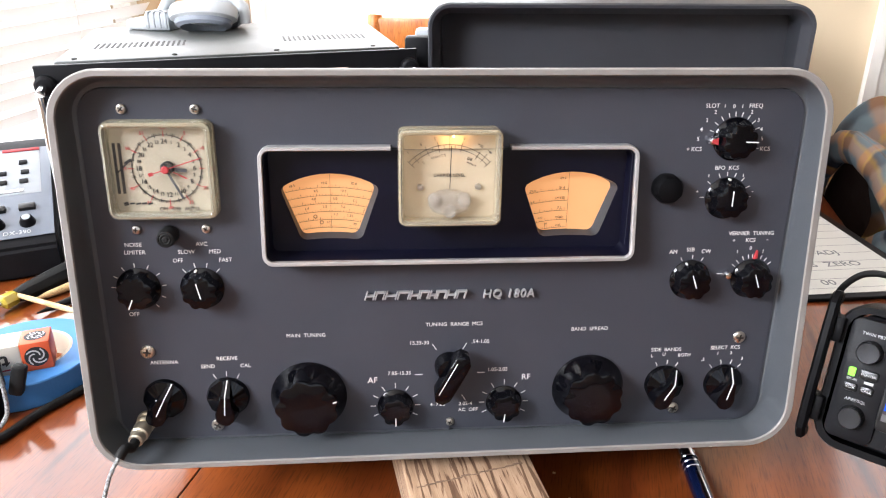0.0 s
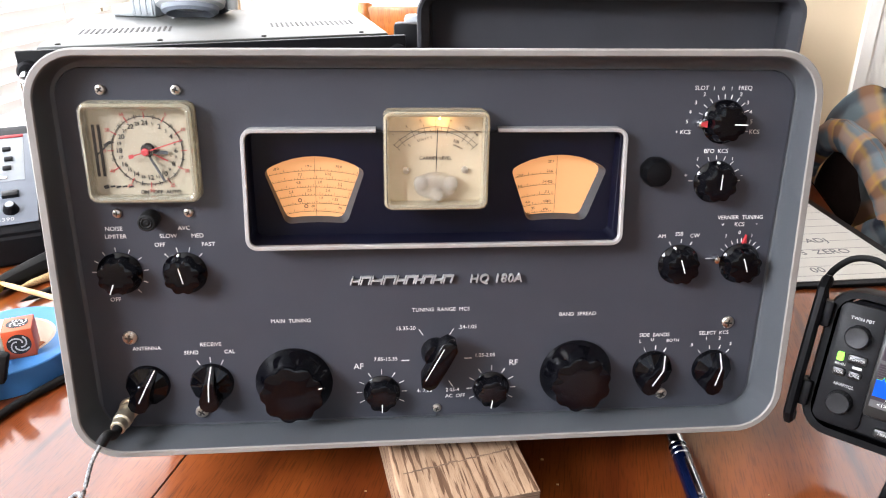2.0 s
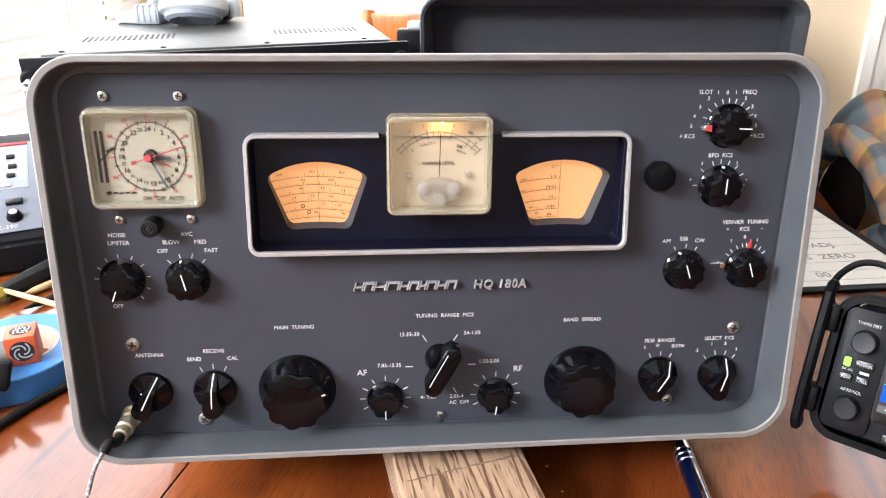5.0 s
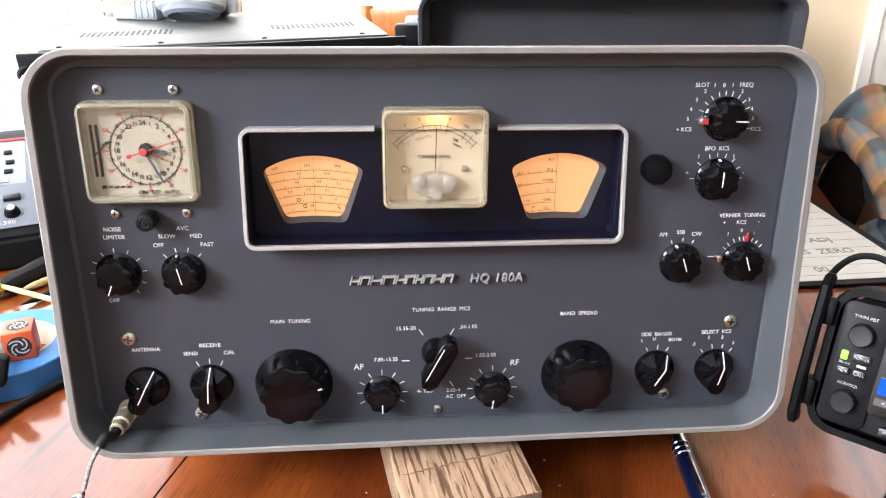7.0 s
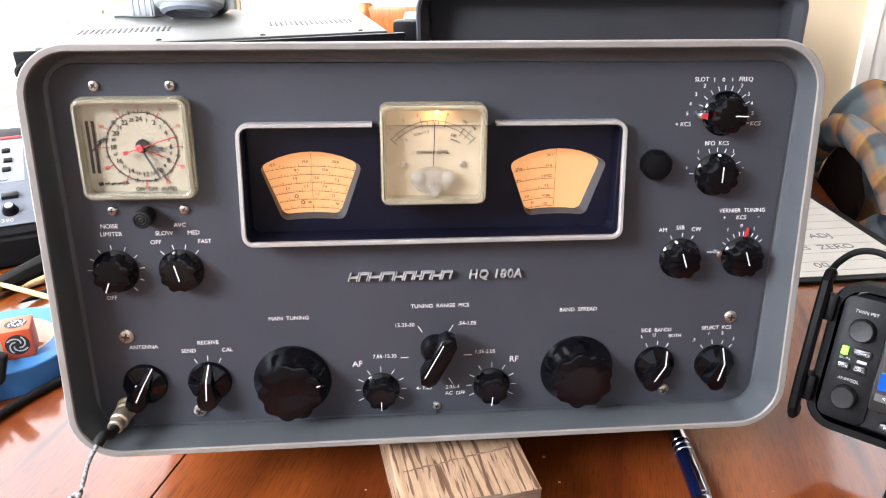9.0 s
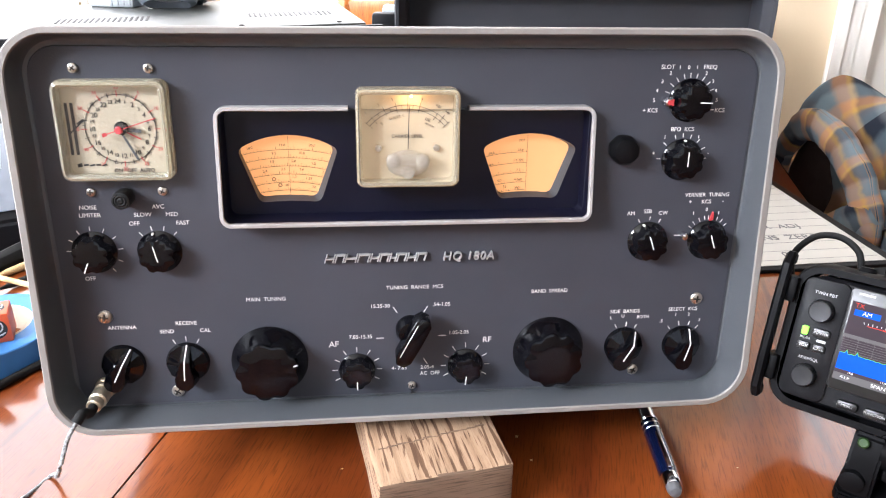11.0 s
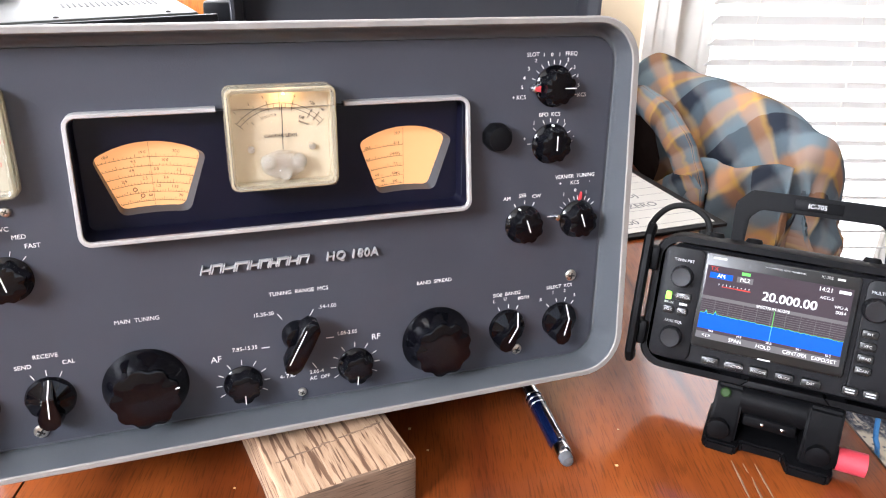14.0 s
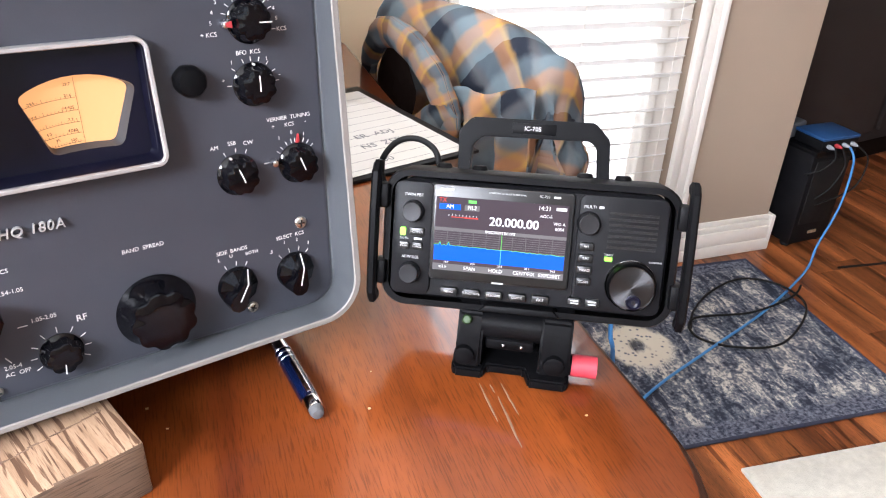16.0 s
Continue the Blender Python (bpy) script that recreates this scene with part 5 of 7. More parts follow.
for f in bm.faces:
    f.material_index = 1 if f.normal.y < -0.5 else 0
bmesh.ops.subdivide_edges(bm, edges=[e for e in bm.edges if e.calc_length() > 0.03], cuts=6, use_grid_fill=True)
for v in bm.verts:
    v.co += 0.0008 * noise.noise_vector(v.co * 45)
    v.co.z = max(v.co.z, 0.0)
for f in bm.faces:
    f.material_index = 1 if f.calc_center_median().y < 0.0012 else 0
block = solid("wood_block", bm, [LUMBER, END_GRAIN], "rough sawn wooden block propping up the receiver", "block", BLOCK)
mark = bmesh.new()
for k in range(12):
    x0 = -0.040 + 0.0065 * k
    y0 = 0.036 + 0.0007 * k + 0.0008 * noise.noise(Vector((k * 0.9, 0, 5)))
    box((x0, y0, 0.0424), (x0 + 0.0068, y0 + 0.0008 + 0.0004 * (k % 3), 0.0429), 0.0002, mark, seg=1)
part("saw_mark", mark, END_GRAIN, block, "dark pencil-thin cut across the grain")

pen_a, pen_b = Vector((0.1925, -0.0105, TABLE + 0.0073)), Vector((0.168, 0.130, TABLE + 0.0073))
pen = thing("pen", "navy blue ballpoint pen with chrome fittings and stylus tip", "pen", Matrix.Translation(pen_a) @ (pen_b - pen_a).to_track_quat("Y", "Z").to_matrix().to_4x4())
part("stylus_tip", lathe([(r * 1.3, y) for r, y in ((0.001, -0.001), (0.0032, 0.0), (0.0040, 0.003), (0.0040, 0.006),)], 18), mat("grey_rubber", (0.10, 0.10, 0.105), 0.6, spread=0.1, scale=200), pen, "grey rubber stylus tip")
part("chrome_end", lathe([(r * 1.3, y) for r, y in ((0.0044, 0.006), (0.0050, 0.008), (0.0052, 0.016), (0.0050, 0.017),)], 20), CHROME, pen)
part("barrel", lathe([(r * 1.3, y) for r, y in ((0.0050, 0.017), (0.0054, 0.020), (0.0055, 0.060), (0.0053, 0.076),)], 24), NAVY, pen)
for y in (0.0655, 0.0715, 0.0775):
    part("ring", lathe([(r * 1.3, y) for r, y in ((0.0054, y), (0.0057, y + 0.0004), (0.0057, y + 0.0014), (0.0054, y + 0.0018))], 24), CHROME, pen)
part("cap", lathe([(r * 1.3, y) for r, y in ((0.0052, 0.079), (0.0050, 0.095), (0.0040, 0.128), (0.0020, 0.140), (0.0006, 0.1405),)], 20), CHROME, pen)
part("clip", box((-0.0018, 0.018, 0.0072), (0.0018, 0.058, 0.0086), 0.0005), CHROME, pen)

# ---- small transceiver in its cage, on a tripod clamp ----
RIG = pose(0.2830, 0.0610, 0.8827, -19.2, -1.4, -27.8)
rig = thing("transceiver", "small black portable transceiver in a metal guard, screen lit", "transceiver", RIG)
X0, X1, Z0, Z1 = -0.0145, 0.1885, -0.0640, 0.0255
CX, CZ, RW, RH = (X0 + X1) / 2, (Z0 + Z1) / 2, X1 - X0, Z1 - Z0
part("body", loft([at_y(rrect(RW - 0.004, RH - 0.004, 0.010, 6, CX, CZ), 0.0), at_y(rrect(RW, RH, 0.012, 6, CX, CZ), 0.003), at_y(rrect(RW, RH, 0.012, 6, CX, CZ), 0.052),
                   at_y(rrect(RW - 0.01, RH - 0.008, 0.010, 6, CX, CZ), 0.062)], True, True), BLACK_PLASTIC, rig)
cage = [at_y(rrect(RW + 0.004, RH + 0.004, 0.014, 6, CX, CZ), -0.002), at_y(rrect(RW + 0.013, RH + 0.013, 0.018, 6, CX, CZ), -0.002), at_y(rrect(RW + 0.016, RH + 0.016, 0.019, 6, CX, CZ), 0.002),
        at_y(rrect(RW + 0.016, RH + 0.016, 0.019, 6, CX, CZ), 0.034), at_y(rrect(RW + 0.008, RH + 0.008, 0.015, 6, CX, CZ), 0.040), at_y(rrect(RW + 0.002, RH + 0.002, 0.012, 6, CX, CZ), 0.036)]
part("guard_frame", loft(cage), BLACK_METAL, rig)
notch = plate([(0.055, Z0 - 0.006), (0.115, Z0 - 0.006), (0.110, Z0 - 0.001), (0.060, Z0 - 0.001)], -0.006, 0.03, 0.001)
part("foot_bracket", notch, BLACK_METAL, rig)
for sx, x in ((-1, X0 - 0.0125), (1, X1 + 0.0125)):
    g = bmesh.new()
    pts = [(x, 0.000, 0.033), (x, -0.006, 0.0335), (x, -0.010, 0.029), (x, -0.012, 0.0), (x, -0.012, -0.040), (x, -0.010, -0.061), (x, -0.006, -0.066), (x, 0.000, -0.0655)]
    rings = []
    P3 = [Vector(p) for p in pts]
    for i, p in enumerate(P3):
        d = (P3[min(i + 1, len(P3) - 1)] - P3[max(i - 1, 0)]).normalized()
        side = Vector((1, 0, 0))
        dep = d.cross(side).normalized()
        rings.append([p + side * a * 0.0034 + dep * b * 0.0050 for a, b in ((-1, -0.5), (-0.5, -1), (0.5, -1), (1, -0.5), (1, 0.5), (0.5, 1), (-0.5, 1), (-1, 0.5))])
    loft(rings, True, True, g)
    part("side_guard", g, BLACK_METAL, rig)
    for z in (0.012, -0.046):
        part("guard_tab", box((min(x, x - sx * 0.009), -0.009, z - 0.009), (max(x, x - sx * 0.009), 0.012, z + 0.009), 0.0015), BLACK_METAL, rig)
# carrying handle with chamfered corners, on four screws
hy0, hy1, hz = 0.024, 0.036, Z1 + 0.007
outer = [(0.0285, hz), (0.0275, 0.0625), (0.0375, 0.0735), (0.1300, 0.0745), (0.1415, 0.0625), (0.1435, hz)]
inner = [(0.1345, hz), (0.1325, 0.0555), (0.1270, 0.0605), (0.0460, 0.0595), (0.0390, 0.0525), (0.0380, hz)]
one = bmesh.new()
vo = [[one.verts.new((x, y, z)) for x, z in outer] for y in (hy0, hy1)]
vi = [[one.verts.new((x, y, z)) for x, z in inner[::-1]] for y in (hy0, hy1)]
for i in range(5):
    one.faces.new((vo[0][i], vo[0][i + 1], vi[0][i + 1], vi[0][i]))
    one.faces.new((vo[1][i + 1], vo[1][i], vi[1][i], vi[1][i + 1]))
    one.faces.new((vo[0][i + 1], vo[0][i], vo[1][i], vo[1][i + 1]))
    one.faces.new((vi[0][i], vi[0][i + 1], vi[1][i + 1], vi[1][i]))
for i in (0, 5):
    one.faces.new((vo[0][i], vo[1][i], vi[1][i], vi[0][i]))
bmesh.ops.recalc_face_normals(one, faces=one.faces[:])
bmesh.ops.bevel(one, geom=one.edges[:], offset=0.0011, segments=2, affect="EDGES")
hd = part("handle", one, BLACK_METAL, rig, "black angular carrying handle")
part("handle_badge", box((0.0680, hy0 - 0.0006, 0.0630), (0.1010, hy0 + 0.0002, 0.0710), 0.0004), BLACK_METAL, hd)
part("badge_text", lettering("IC-705", 0.0032, 0.0835, 0.0670, hy0 - 0.0009, bold=0.00005), LABEL_WHITE, hd)
for x in (0.0180, 0.0455, 0.1255, 0.1540):
    part("handle_screw", lathe([(0.0060, 0.0), (0.0062, 0.003), (0.0050, 0.0052), (0.002, 0.0055)], 18, m=pose(x, 0.026, hz - 0.001, 90, 0, 0)), BLACK_METAL, rig)
    part("handle_lug", box((x - 0.010, 0.016, hz - 0.006), (x + 0.010, 0.036, hz - 0.0005), 0.0015), BLACK_METAL, rig)
# face
FY = -0.0004
part("left_face", plate(rrect(0.0300, 0.0860, 0.006, 5, 0.0005, CZ), -0.0030, 0.002, 0.001), BLACK_PLASTIC, rig)
part("right_face", plate(rrect(0.0640, 0.0860, 0.006, 5, 0.1545, CZ), -0.0020, 0.002, 0.001), BLACK_PLASTIC, rig)
part("screen_frame", plate(rrect(0.1040, 0.0720, 0.003, 5, 0.0668, -0.0125), -0.0042, 0.001, 0.001), BUTTON_BLACK, rig)


def rig_knob(x, z, r, h, material=KNOB_GREY, name="knob"):
    w = lambda i, a: 1.0 - (0.035 * (0.5 - 0.5 * math.cos(28 * a)) if 1 <= i <= 3 else 0)
    return part(name, lathe([(r * 1.12, -0.002), (r, -0.004), (r * 0.97, -h * 0.9), (r * 0.95, -h * 0.97), (r * 0.86, -h), (r * 0.2, -h * 0.985)], 112, m=pose(x, 0, z), wave=w), material, rig, smooth=20)


rig_knob(0.0008, 0.0018, 0.0078, 0.0125)
rig_knob(0.0005, -0.0450, 0.0078, 0.0125)
rig_knob(0.1300, 0.0030, 0.0078, 0.0125)
main_dial = part("tuning_dial", lathe([(0.0205, -0.002), (0.0205, -0.005), (0.0192, -0.0065), (0.0188, -0.0140), (0.0180, -0.0152), (0.0172, -0.0146), (0.004, -0.0142), (0.001, -0.0142)], 64, m=pose(0.1640, 0, -0.0400) @ Matrix.Diagonal((0.9, 1, 0.9, 1))), DARK_DIAL, rig, "spun dark metal tuning dial")
part("dial_ring", lathe([(0.0206, -0.0020), (0.0209, -0.0034), (0.0207, -0.0046), (0.0203, -0.0050)], 64, m=pose(0.1640, 0, -0.0400) @ Matrix.Diagonal((0.9, 1, 0.9, 1))), CHROME, main_dial)
part("finger_dimple", lathe([(0.0060, -0.0140), (0.0060, -0.0160), (0.0052, -0.0165), (0.0042, -0.0150), (0.001, -0.0142)], 24, m=pose(0.1660, 0, -0.0500) @ Matrix.Diagonal((0.9, 1, 0.9, 1))), GLOSS_BLACK, main_dial)


def button(x, z, w, h, text="", s=0.0018, material=BUTTON_BLACK):
    b = part("button", plate(rrect(w, h, 0.0016, 4, x, z), -0.0052, 0.0, 0.0006), material, rig)
    if text:
        part("button_text", lettering(text, s, x, z, -0.0053), LABEL_WHITE, b)


button(0.0042, -0.0138, 0.0115, 0.0062, "POWER", 0.0019)
button(-0.0051, -0.0247, 0.0080, 0.0056, "VOX", 0.0020)
button(0.0050, -0.0247, 0.0080, 0.0056, "CALL", 0.0020)
part("power_led", plate(rrect(0.0042, 0.0062, 0.0008, 3, -0.0064, -0.0141), -0.0048, -0.001), LED_GREEN, rig, "glowing green indicator")
part("status_led", plate(rrect(0.0056, 0.0032, 0.0006, 3, 0.1464, -0.0222), -0.0034, -0.001), LED_GREEN, rig, "glowing green indicator")
for k, t in enumerate(("RIT", "XFC", "MPAD", "SCAN")):
    button(0.1300, -0.0141 - 0.0087 * k, 0.0105, 0.0058, t, 0.0019)
for k, (t, x) in enumerate((("MENU", 0.0310), ("FUNCTION", 0.0480), ("M.SCOPE", 0.0650), ("QUICK", 0.0825), ("EXIT", 0.1000))):
    button(x, -0.0572, 0.0128, 0.0056, t, 0.0018)
for x in (0.1250, 0.1380):
    button(x, -0.0560, 0.0100, 0.0056)
    bb = bmesh.new()
    bar(x - 0.003, -0.0550, x + 0.003, -0.0550, 0.0009, -0.0054, bb)
    bar(x - 0.003, -0.0570, x + 0.003, -0.0570, 0.0009, -0.0054, bb)
    part("button_marks", bb, LABEL_WHITE, rig)
gr_ = bmesh.new()
for k in range(7):
    z = 0.0115 - k * 0.0041
    box((0.1445, -0.0024, z - 0.0007), (0.1795, -0.0016, z + 0.0007), 0, gr_)
part("speaker_grille", gr_, BUTTON_BLACK, rig, "row of speaker slots")
slots = bmesh.new()
for k in range(7):
    z = 0.0115 - k * 0.0041 - 0.0010
    box((0.1445, -0.0028, z - 0.0004), (0.1795, -0.0019, z + 0.0002), 0.0001, slots, seg=1)
part("grille_rib", slots, KNOB_GREY, rig)
tx = bmesh.new()
for body, x, z, s in (("TWIN PBT", 0.0005, 0.0138, 0.0022), ("BK-IN", -0.0055, -0.0194, 0.0018), ("AF/RF/SQL", 0.0, -0.0335, 0.0020), ("MULTI", 0.1300, 0.0150, 0.0022), ("TX/RX", 0.1464, -0.0190, 0.0016), ("CHARGING", 0.1800, -0.0220, 0.0013)):
    lettering(body, s, x, z, -0.0033, tx)
bar(0.0022, -0.0194, 0.0080, -0.0194, 0.0018, -0.0033, tx)
bar(0.1365, 0.0150, 0.1400, 0.0150, 0.0018, -0.0023, tx)
bar(0.0205, 0.0200, 0.0300, 0.0200, 0.0014, -0.0044, tx)
lettering("HF/VHF/UHF ALL MODE TRANSCEIVER", 0.0011, 0.0700, 0.0195, -0.0044, tx)
lettering("IC-705", 0.0019, 0.0970, 0.0197, -0.0044, tx)
bar(0.1035, 0.0198, 0.1085, 0.0198, 0.0014, -0.0044, tx)
bar(0.0630, -0.0478, 0.0715, -0.0478, 0.0012, -0.0044, tx)
tagged(part("printed_text", tx, LABEL_WHITE, rig), kind="stuff")
# lit screen, drawn as flat shapes in their places
SX0, SX1, SZ0, SZ1 = 0.0190, 0.1165, -0.0385, 0.0170
SY = -0.0044
screen = part("screen", box((SX0, SY, SZ0), (SX1, SY + 0.001, SZ1)), SCREEN_BASE, rig, "lit colour screen with a blue spectrum trace")
screen.location = (-0.0014, 0.0, -0.0026)
gl_, gline = bmesh.new(), bmesh.new()
rs = random.Random(3)
pts = []
N = 90
for i in range(N + 1):
    x = SX0 + 0.0003 + (SX1 - SX0 - 0.0006) * i / N
    pts.append((x, -0.0195 - 0.0012 * i / N + rs.uniform(0, 0.0007) + (0.0022 if i in (4, 10) else 0)))
one = bmesh.new()
one.faces.new([one.verts.new((x, SY - 0.0001, z)) for x, z in pts + [(SX1 - 0.0003, -0.0310), (SX0 + 0.0003, -0.0310)]])
part("spectrum", one, SCREEN_BLUE, screen)
for p, q in zip(pts, pts[1:]):
    bar(p[0], p[1], q[0], q[1], 0.0003, SY - 0.00015, gline, 0.00005)
bar(0.0695, -0.0310, 0.0695, -0.0085, 0.0004, SY - 0.00015, gline, 0.00005)
part("spectrum_line", gline, SCREEN_GREEN, screen)
for k in range(8):
    bar(SX0, -0.0085 - k * 0.0016, SX1, -0.0085 - k * 0.0016, 0.00028, SY - 0.00005, gl_, 0.00004)
for k in range(1, 10):
    bar(SX0 + (SX1 - SX0) * k / 10, -0.0205, SX0 + (SX1 - SX0) * k / 10, -0.0085, 0.00026, SY - 0.00005, gl_, 0.00004)
tagged(part("grid", gl_, SCREEN_BAR, screen), kind="stuff")
part("menu_bar", box((SX0, SY - 0.0001, SZ0), (SX1, SY, -0.0335)), SCREEN_BAR, screen)
part("title_bar", box((SX0, SY - 0.0001, -0.0083), (SX1, SY, -0.0060)), SCREEN_BAR, screen)
wt = bmesh.new()
for body, x, z, s in (("20.000.00", 0.0775, 0.0008, 0.0064), ("14:21", 0.0990, 0.0138, 0.0030), ("AGC-S", 0.1005, 0.0080, 0.0021), ("VFO A", 0.1105, 0.0030, 0.0021), ("0054", 0.1110, -0.0008, 0.0023), ("FIL2", 0.0460, 0.0098, 0.0028),
                      ("SPECTRUM SCOPE", 0.0680, -0.0071, 0.0019), ("SPAN", 0.0470, -0.0360, 0.0026), ("HOLD", 0.0665, -0.0360, 0.0026), ("CENT/FIX", 0.0875, -0.0360, 0.0026), ("EXPD/SET", 0.1065, -0.0360, 0.0026), ("<1>", 0.0265, -0.0360, 0.0026),
                      ("19.8", 0.0290, -0.0322, 0.0015), ("19.9", 0.0490, -0.0322, 0.0015), ("20.0", 0.0695, -0.0322, 0.0015), ("20.1", 0.0895, -0.0322, 0.0015), ("20.2", 0.1085, -0.0322, 0.0015)):
    lettering(body, s, x, z, SY - 0.0003, wt, depth=0.00005, bold=0)
for k in range(9):
    bar(0.0290 + k * 0.0026, 0.0030, 0.0290 + k * 0.0026, 0.0042, 0.0003, SY - 0.0003, wt, 0.00005)
bar(0.1075, 0.0140, 0.1150, 0.0140, 0.0022, SY - 0.0003, wt, 0.00005)
for dx in (-0.00022, 0.00022):
    lettering("20.000.00", 0.0064, 0.0775 + dx, 0.0008, SY - 0.0003, wt, depth=0.00005)
tagged(part("screen_text", wt, SCREEN_WHITE, screen), kind="stuff")
part("mode_tab", box((0.0215, SY - 0.00015, 0.0076), (0.0375, SY, 0.0118)), SCREEN_BLUE, screen)
part("mode_text", lettering("AM", 0.0028, 0.0295, 0.0098, SY - 0.0003, depth=0.00005), SCREEN_WHITE, screen)
part("filter_tab", box((0.0405, SY - 0.00015, 0.0076), (0.0515, SY, 0.0118)), SCREEN_BAR, screen)
part("battery_mark", box((0.0430, SY - 0.00015, 0.0132), (0.0490, SY, 0.0155)), SCREEN_GREEN, screen)
rd = lettering("TX", 0.0030, 0.0240, 0.0145, SY - 0.0002, depth=0.00005)
bar(0.0310, 0.0022, 0.0400, 0.0022, 0.0005, SY - 0.0002, rd, 0.00005)
bar(0.0405, 0.0022, 0.0510, 0.0022, 0.0009, SY - 0.0002, rd, 0.00005)
part("red_text", rd, SCREEN_RED, screen)

CLAMP = pose(0.3525, 0.0145, TABLE, 0, 0, -27.8)
clamp = thing("tripod_clamp", "black metal tilting clamp with a red knob under the transceiver", "clamp", CLAMP)
base = bmesh.new()
outline = [(-0.042, -0.026), (-0.020, -0.026), (-0.017, -0.017), (0.012, -0.017), (0.016, -0.030), (0.044, -0.030), (0.047, -0.026), (0.047, 0.026), (0.043, 0.030), (-0.040, 0.030), (-0.044, 0.026), (-0.045, -0.021)]
one = bmesh.new()
f = one.faces.new([one.verts.new((x, y, 0.0)) for x, y in outline])
ext = bmesh.ops.extrude_face_region(one, geom=[f])
for v in (g for g in ext["geom"] if isinstance(g, bmesh.types.BMVert)):
    v.co.z = 0.009
bmesh.ops.recalc_face_normals(one, faces=one.faces[:])
bmesh.ops.bevel(one, geom=one.edges[:], offset=0.0016, segments=2, affect="EDGES")
part("base_plate", one, BLACK_METAL, clamp)
for x0, x1 in ((-0.042, -0.022), (0.022, 0.046)):
    cheek = bmesh.new()
    pts = [(-0.024, 0.009), (0.026, 0.009), (0.026, 0.040), (0.018, 0.056), (0.004, 0.060), (-0.012, 0.052), (-0.024, 0.030)]
    one = bmesh.new()
    f = one.faces.new([one.verts.new((x0, y, z)) for y, z in pts])
    ext = bmesh.ops.extrude_face_region(one, geom=[f])
    for v in (g for g in ext["geom"] if isinstance(g, bmesh.types.BMVert)):
        v.co.x = x1
    bmesh.ops.recalc_face_normals(one, faces=one.faces[:])
    bmesh.ops.bevel(one, geom=one.edges[:], offset=0.002, segments=2, affect="EDGES")
    part("cheek", one, BLACK_METAL, clamp)
part("hinge_barrel", tube([(-0.024, -0.004, 0.040), (0.022, -0.004, 0.040)], 0.0125, 28), BLACK_METAL, clamp)
part("backing", box((-0.024, 0.004, 0.009), (0.022, 0.024, 0.045), 0.002), BLACK_METAL, clamp)
part("tongue", box((-0.020, -0.018, 0.024), (0.018, -0.004, 0.034), 0.003), BLACK_METAL, clamp)
for x in (-0.006, 0.008):
    part("pin", lathe([(0.0016, 0.0), (0.0016, -0.003), (0.0006, -0.004)], 12, m=pose(x, -0.0165, 0.030)), CHROME, clamp)
part("post", box((-0.028, -0.006, 0.050), (0.026, 0.032, 0.068), 0.003), BLACK_METAL, clamp)
part("top_plate", box((-0.034, -0.012, 0.064), (0.032, 0.030, 0.0735), 0.002, m=pose(0, 0, 0, -6, 0, 0)), BLACK_METAL, clamp)
part("knob_shaft", tube([(0.040, -0.012, 0.0145), (0.049, -0.012, 0.0145)], 0.008, 20), BLACK_METAL, clamp)
part("clamp_knob", tube([(0.048, -0.012, 0.0145), (0.0505, -0.012, 0.0145), (0.067, -0.012, 0.0145), (0.0675, -0.012, 0.0145)], 0.0088, 28), RED_RUBBER, clamp, "pinkish red rubber knob")
part("side_bolt", lathe([(0.008, 0.0), (0.008, -0.005), (0.006, -0.006), (0.001, -0.006)], 24, m=pose(-0.035, -0.023, 0.022)), BLACK_METAL, clamp)
part("side_bolt", lathe([(0.008, 0.0), (0.008, -0.005), (0.006, -0.006), (0.001, -0.006)], 24, m=pose(0.034, -0.023, 0.022)), BLACK_METAL, clamp)
part("bubble_level", lathe([(0.0037, 0.0), (0.0037, -0.002), (0.0028, -0.003), (0.001, -0.003)], 20, m=pose(-0.035, -0.0165, 0.0490, -30, 0, 0)), mat("bubble_green", (0.026, 0.055, 0.018), 0.15, spread=0.2, scale=90), clamp, "green bubble level")

cable_bm = tube([RIG @ Vector(p) for p in ((-0.030, 0.030, 0.016), (-0.033, 0.030, 0.034), (-0.022, 0.032, 0.050), (-0.006, 0.034, 0.0535), (0.008, 0.034, 0.046), (0.013, 0.034, 0.0325))], 0.0024, 12, smooth_steps=8)
solid("rig_cable", cable_bm, RUBBER, "short black cable looping over the transceiver's corner", "cable")
drop = tube([(0.462, 0.082, 0.835), (0.474, 0.066, 0.775), (0.475, 0.0567, 0.7329), (0.476, 0.046, 0.700), (0.490, 0.040, 0.5), (0.520, 0.12, 0.2), (0.62, 0.32, 0.012), (0.75, 0.46, 0.010)], 0.0022, 10, smooth_steps=8)
solid("hanging_cable", drop, BLUE_CABLE, "blue cable hanging off the table's edge", "cable")

# clipboard with a sheet of notes
CLIPB = pose(0.484, 0.432, TABLE, 0, 0, 17.5)
clip = thing("clipboard", "black clipboard holding a white sheet of handwritten notes", "clipboard", CLIPB)
part("board", box((-0.235, 0.0, 0.0), (0.006, 0.315, 0.005), 0.0015), BLACK_PLASTIC, clip)
part("paper", box((-0.225, 0.010, 0.005), (-0.008, 0.290, 0.0056)), PAPER, clip)
nb = bmesh.new()
for k in range(11):
    y = 0.022 + 0.0235 * k
    box((-0.222, y, 0.0057), (-0.012, y + 0.0006, 0.0058), 0, nb)
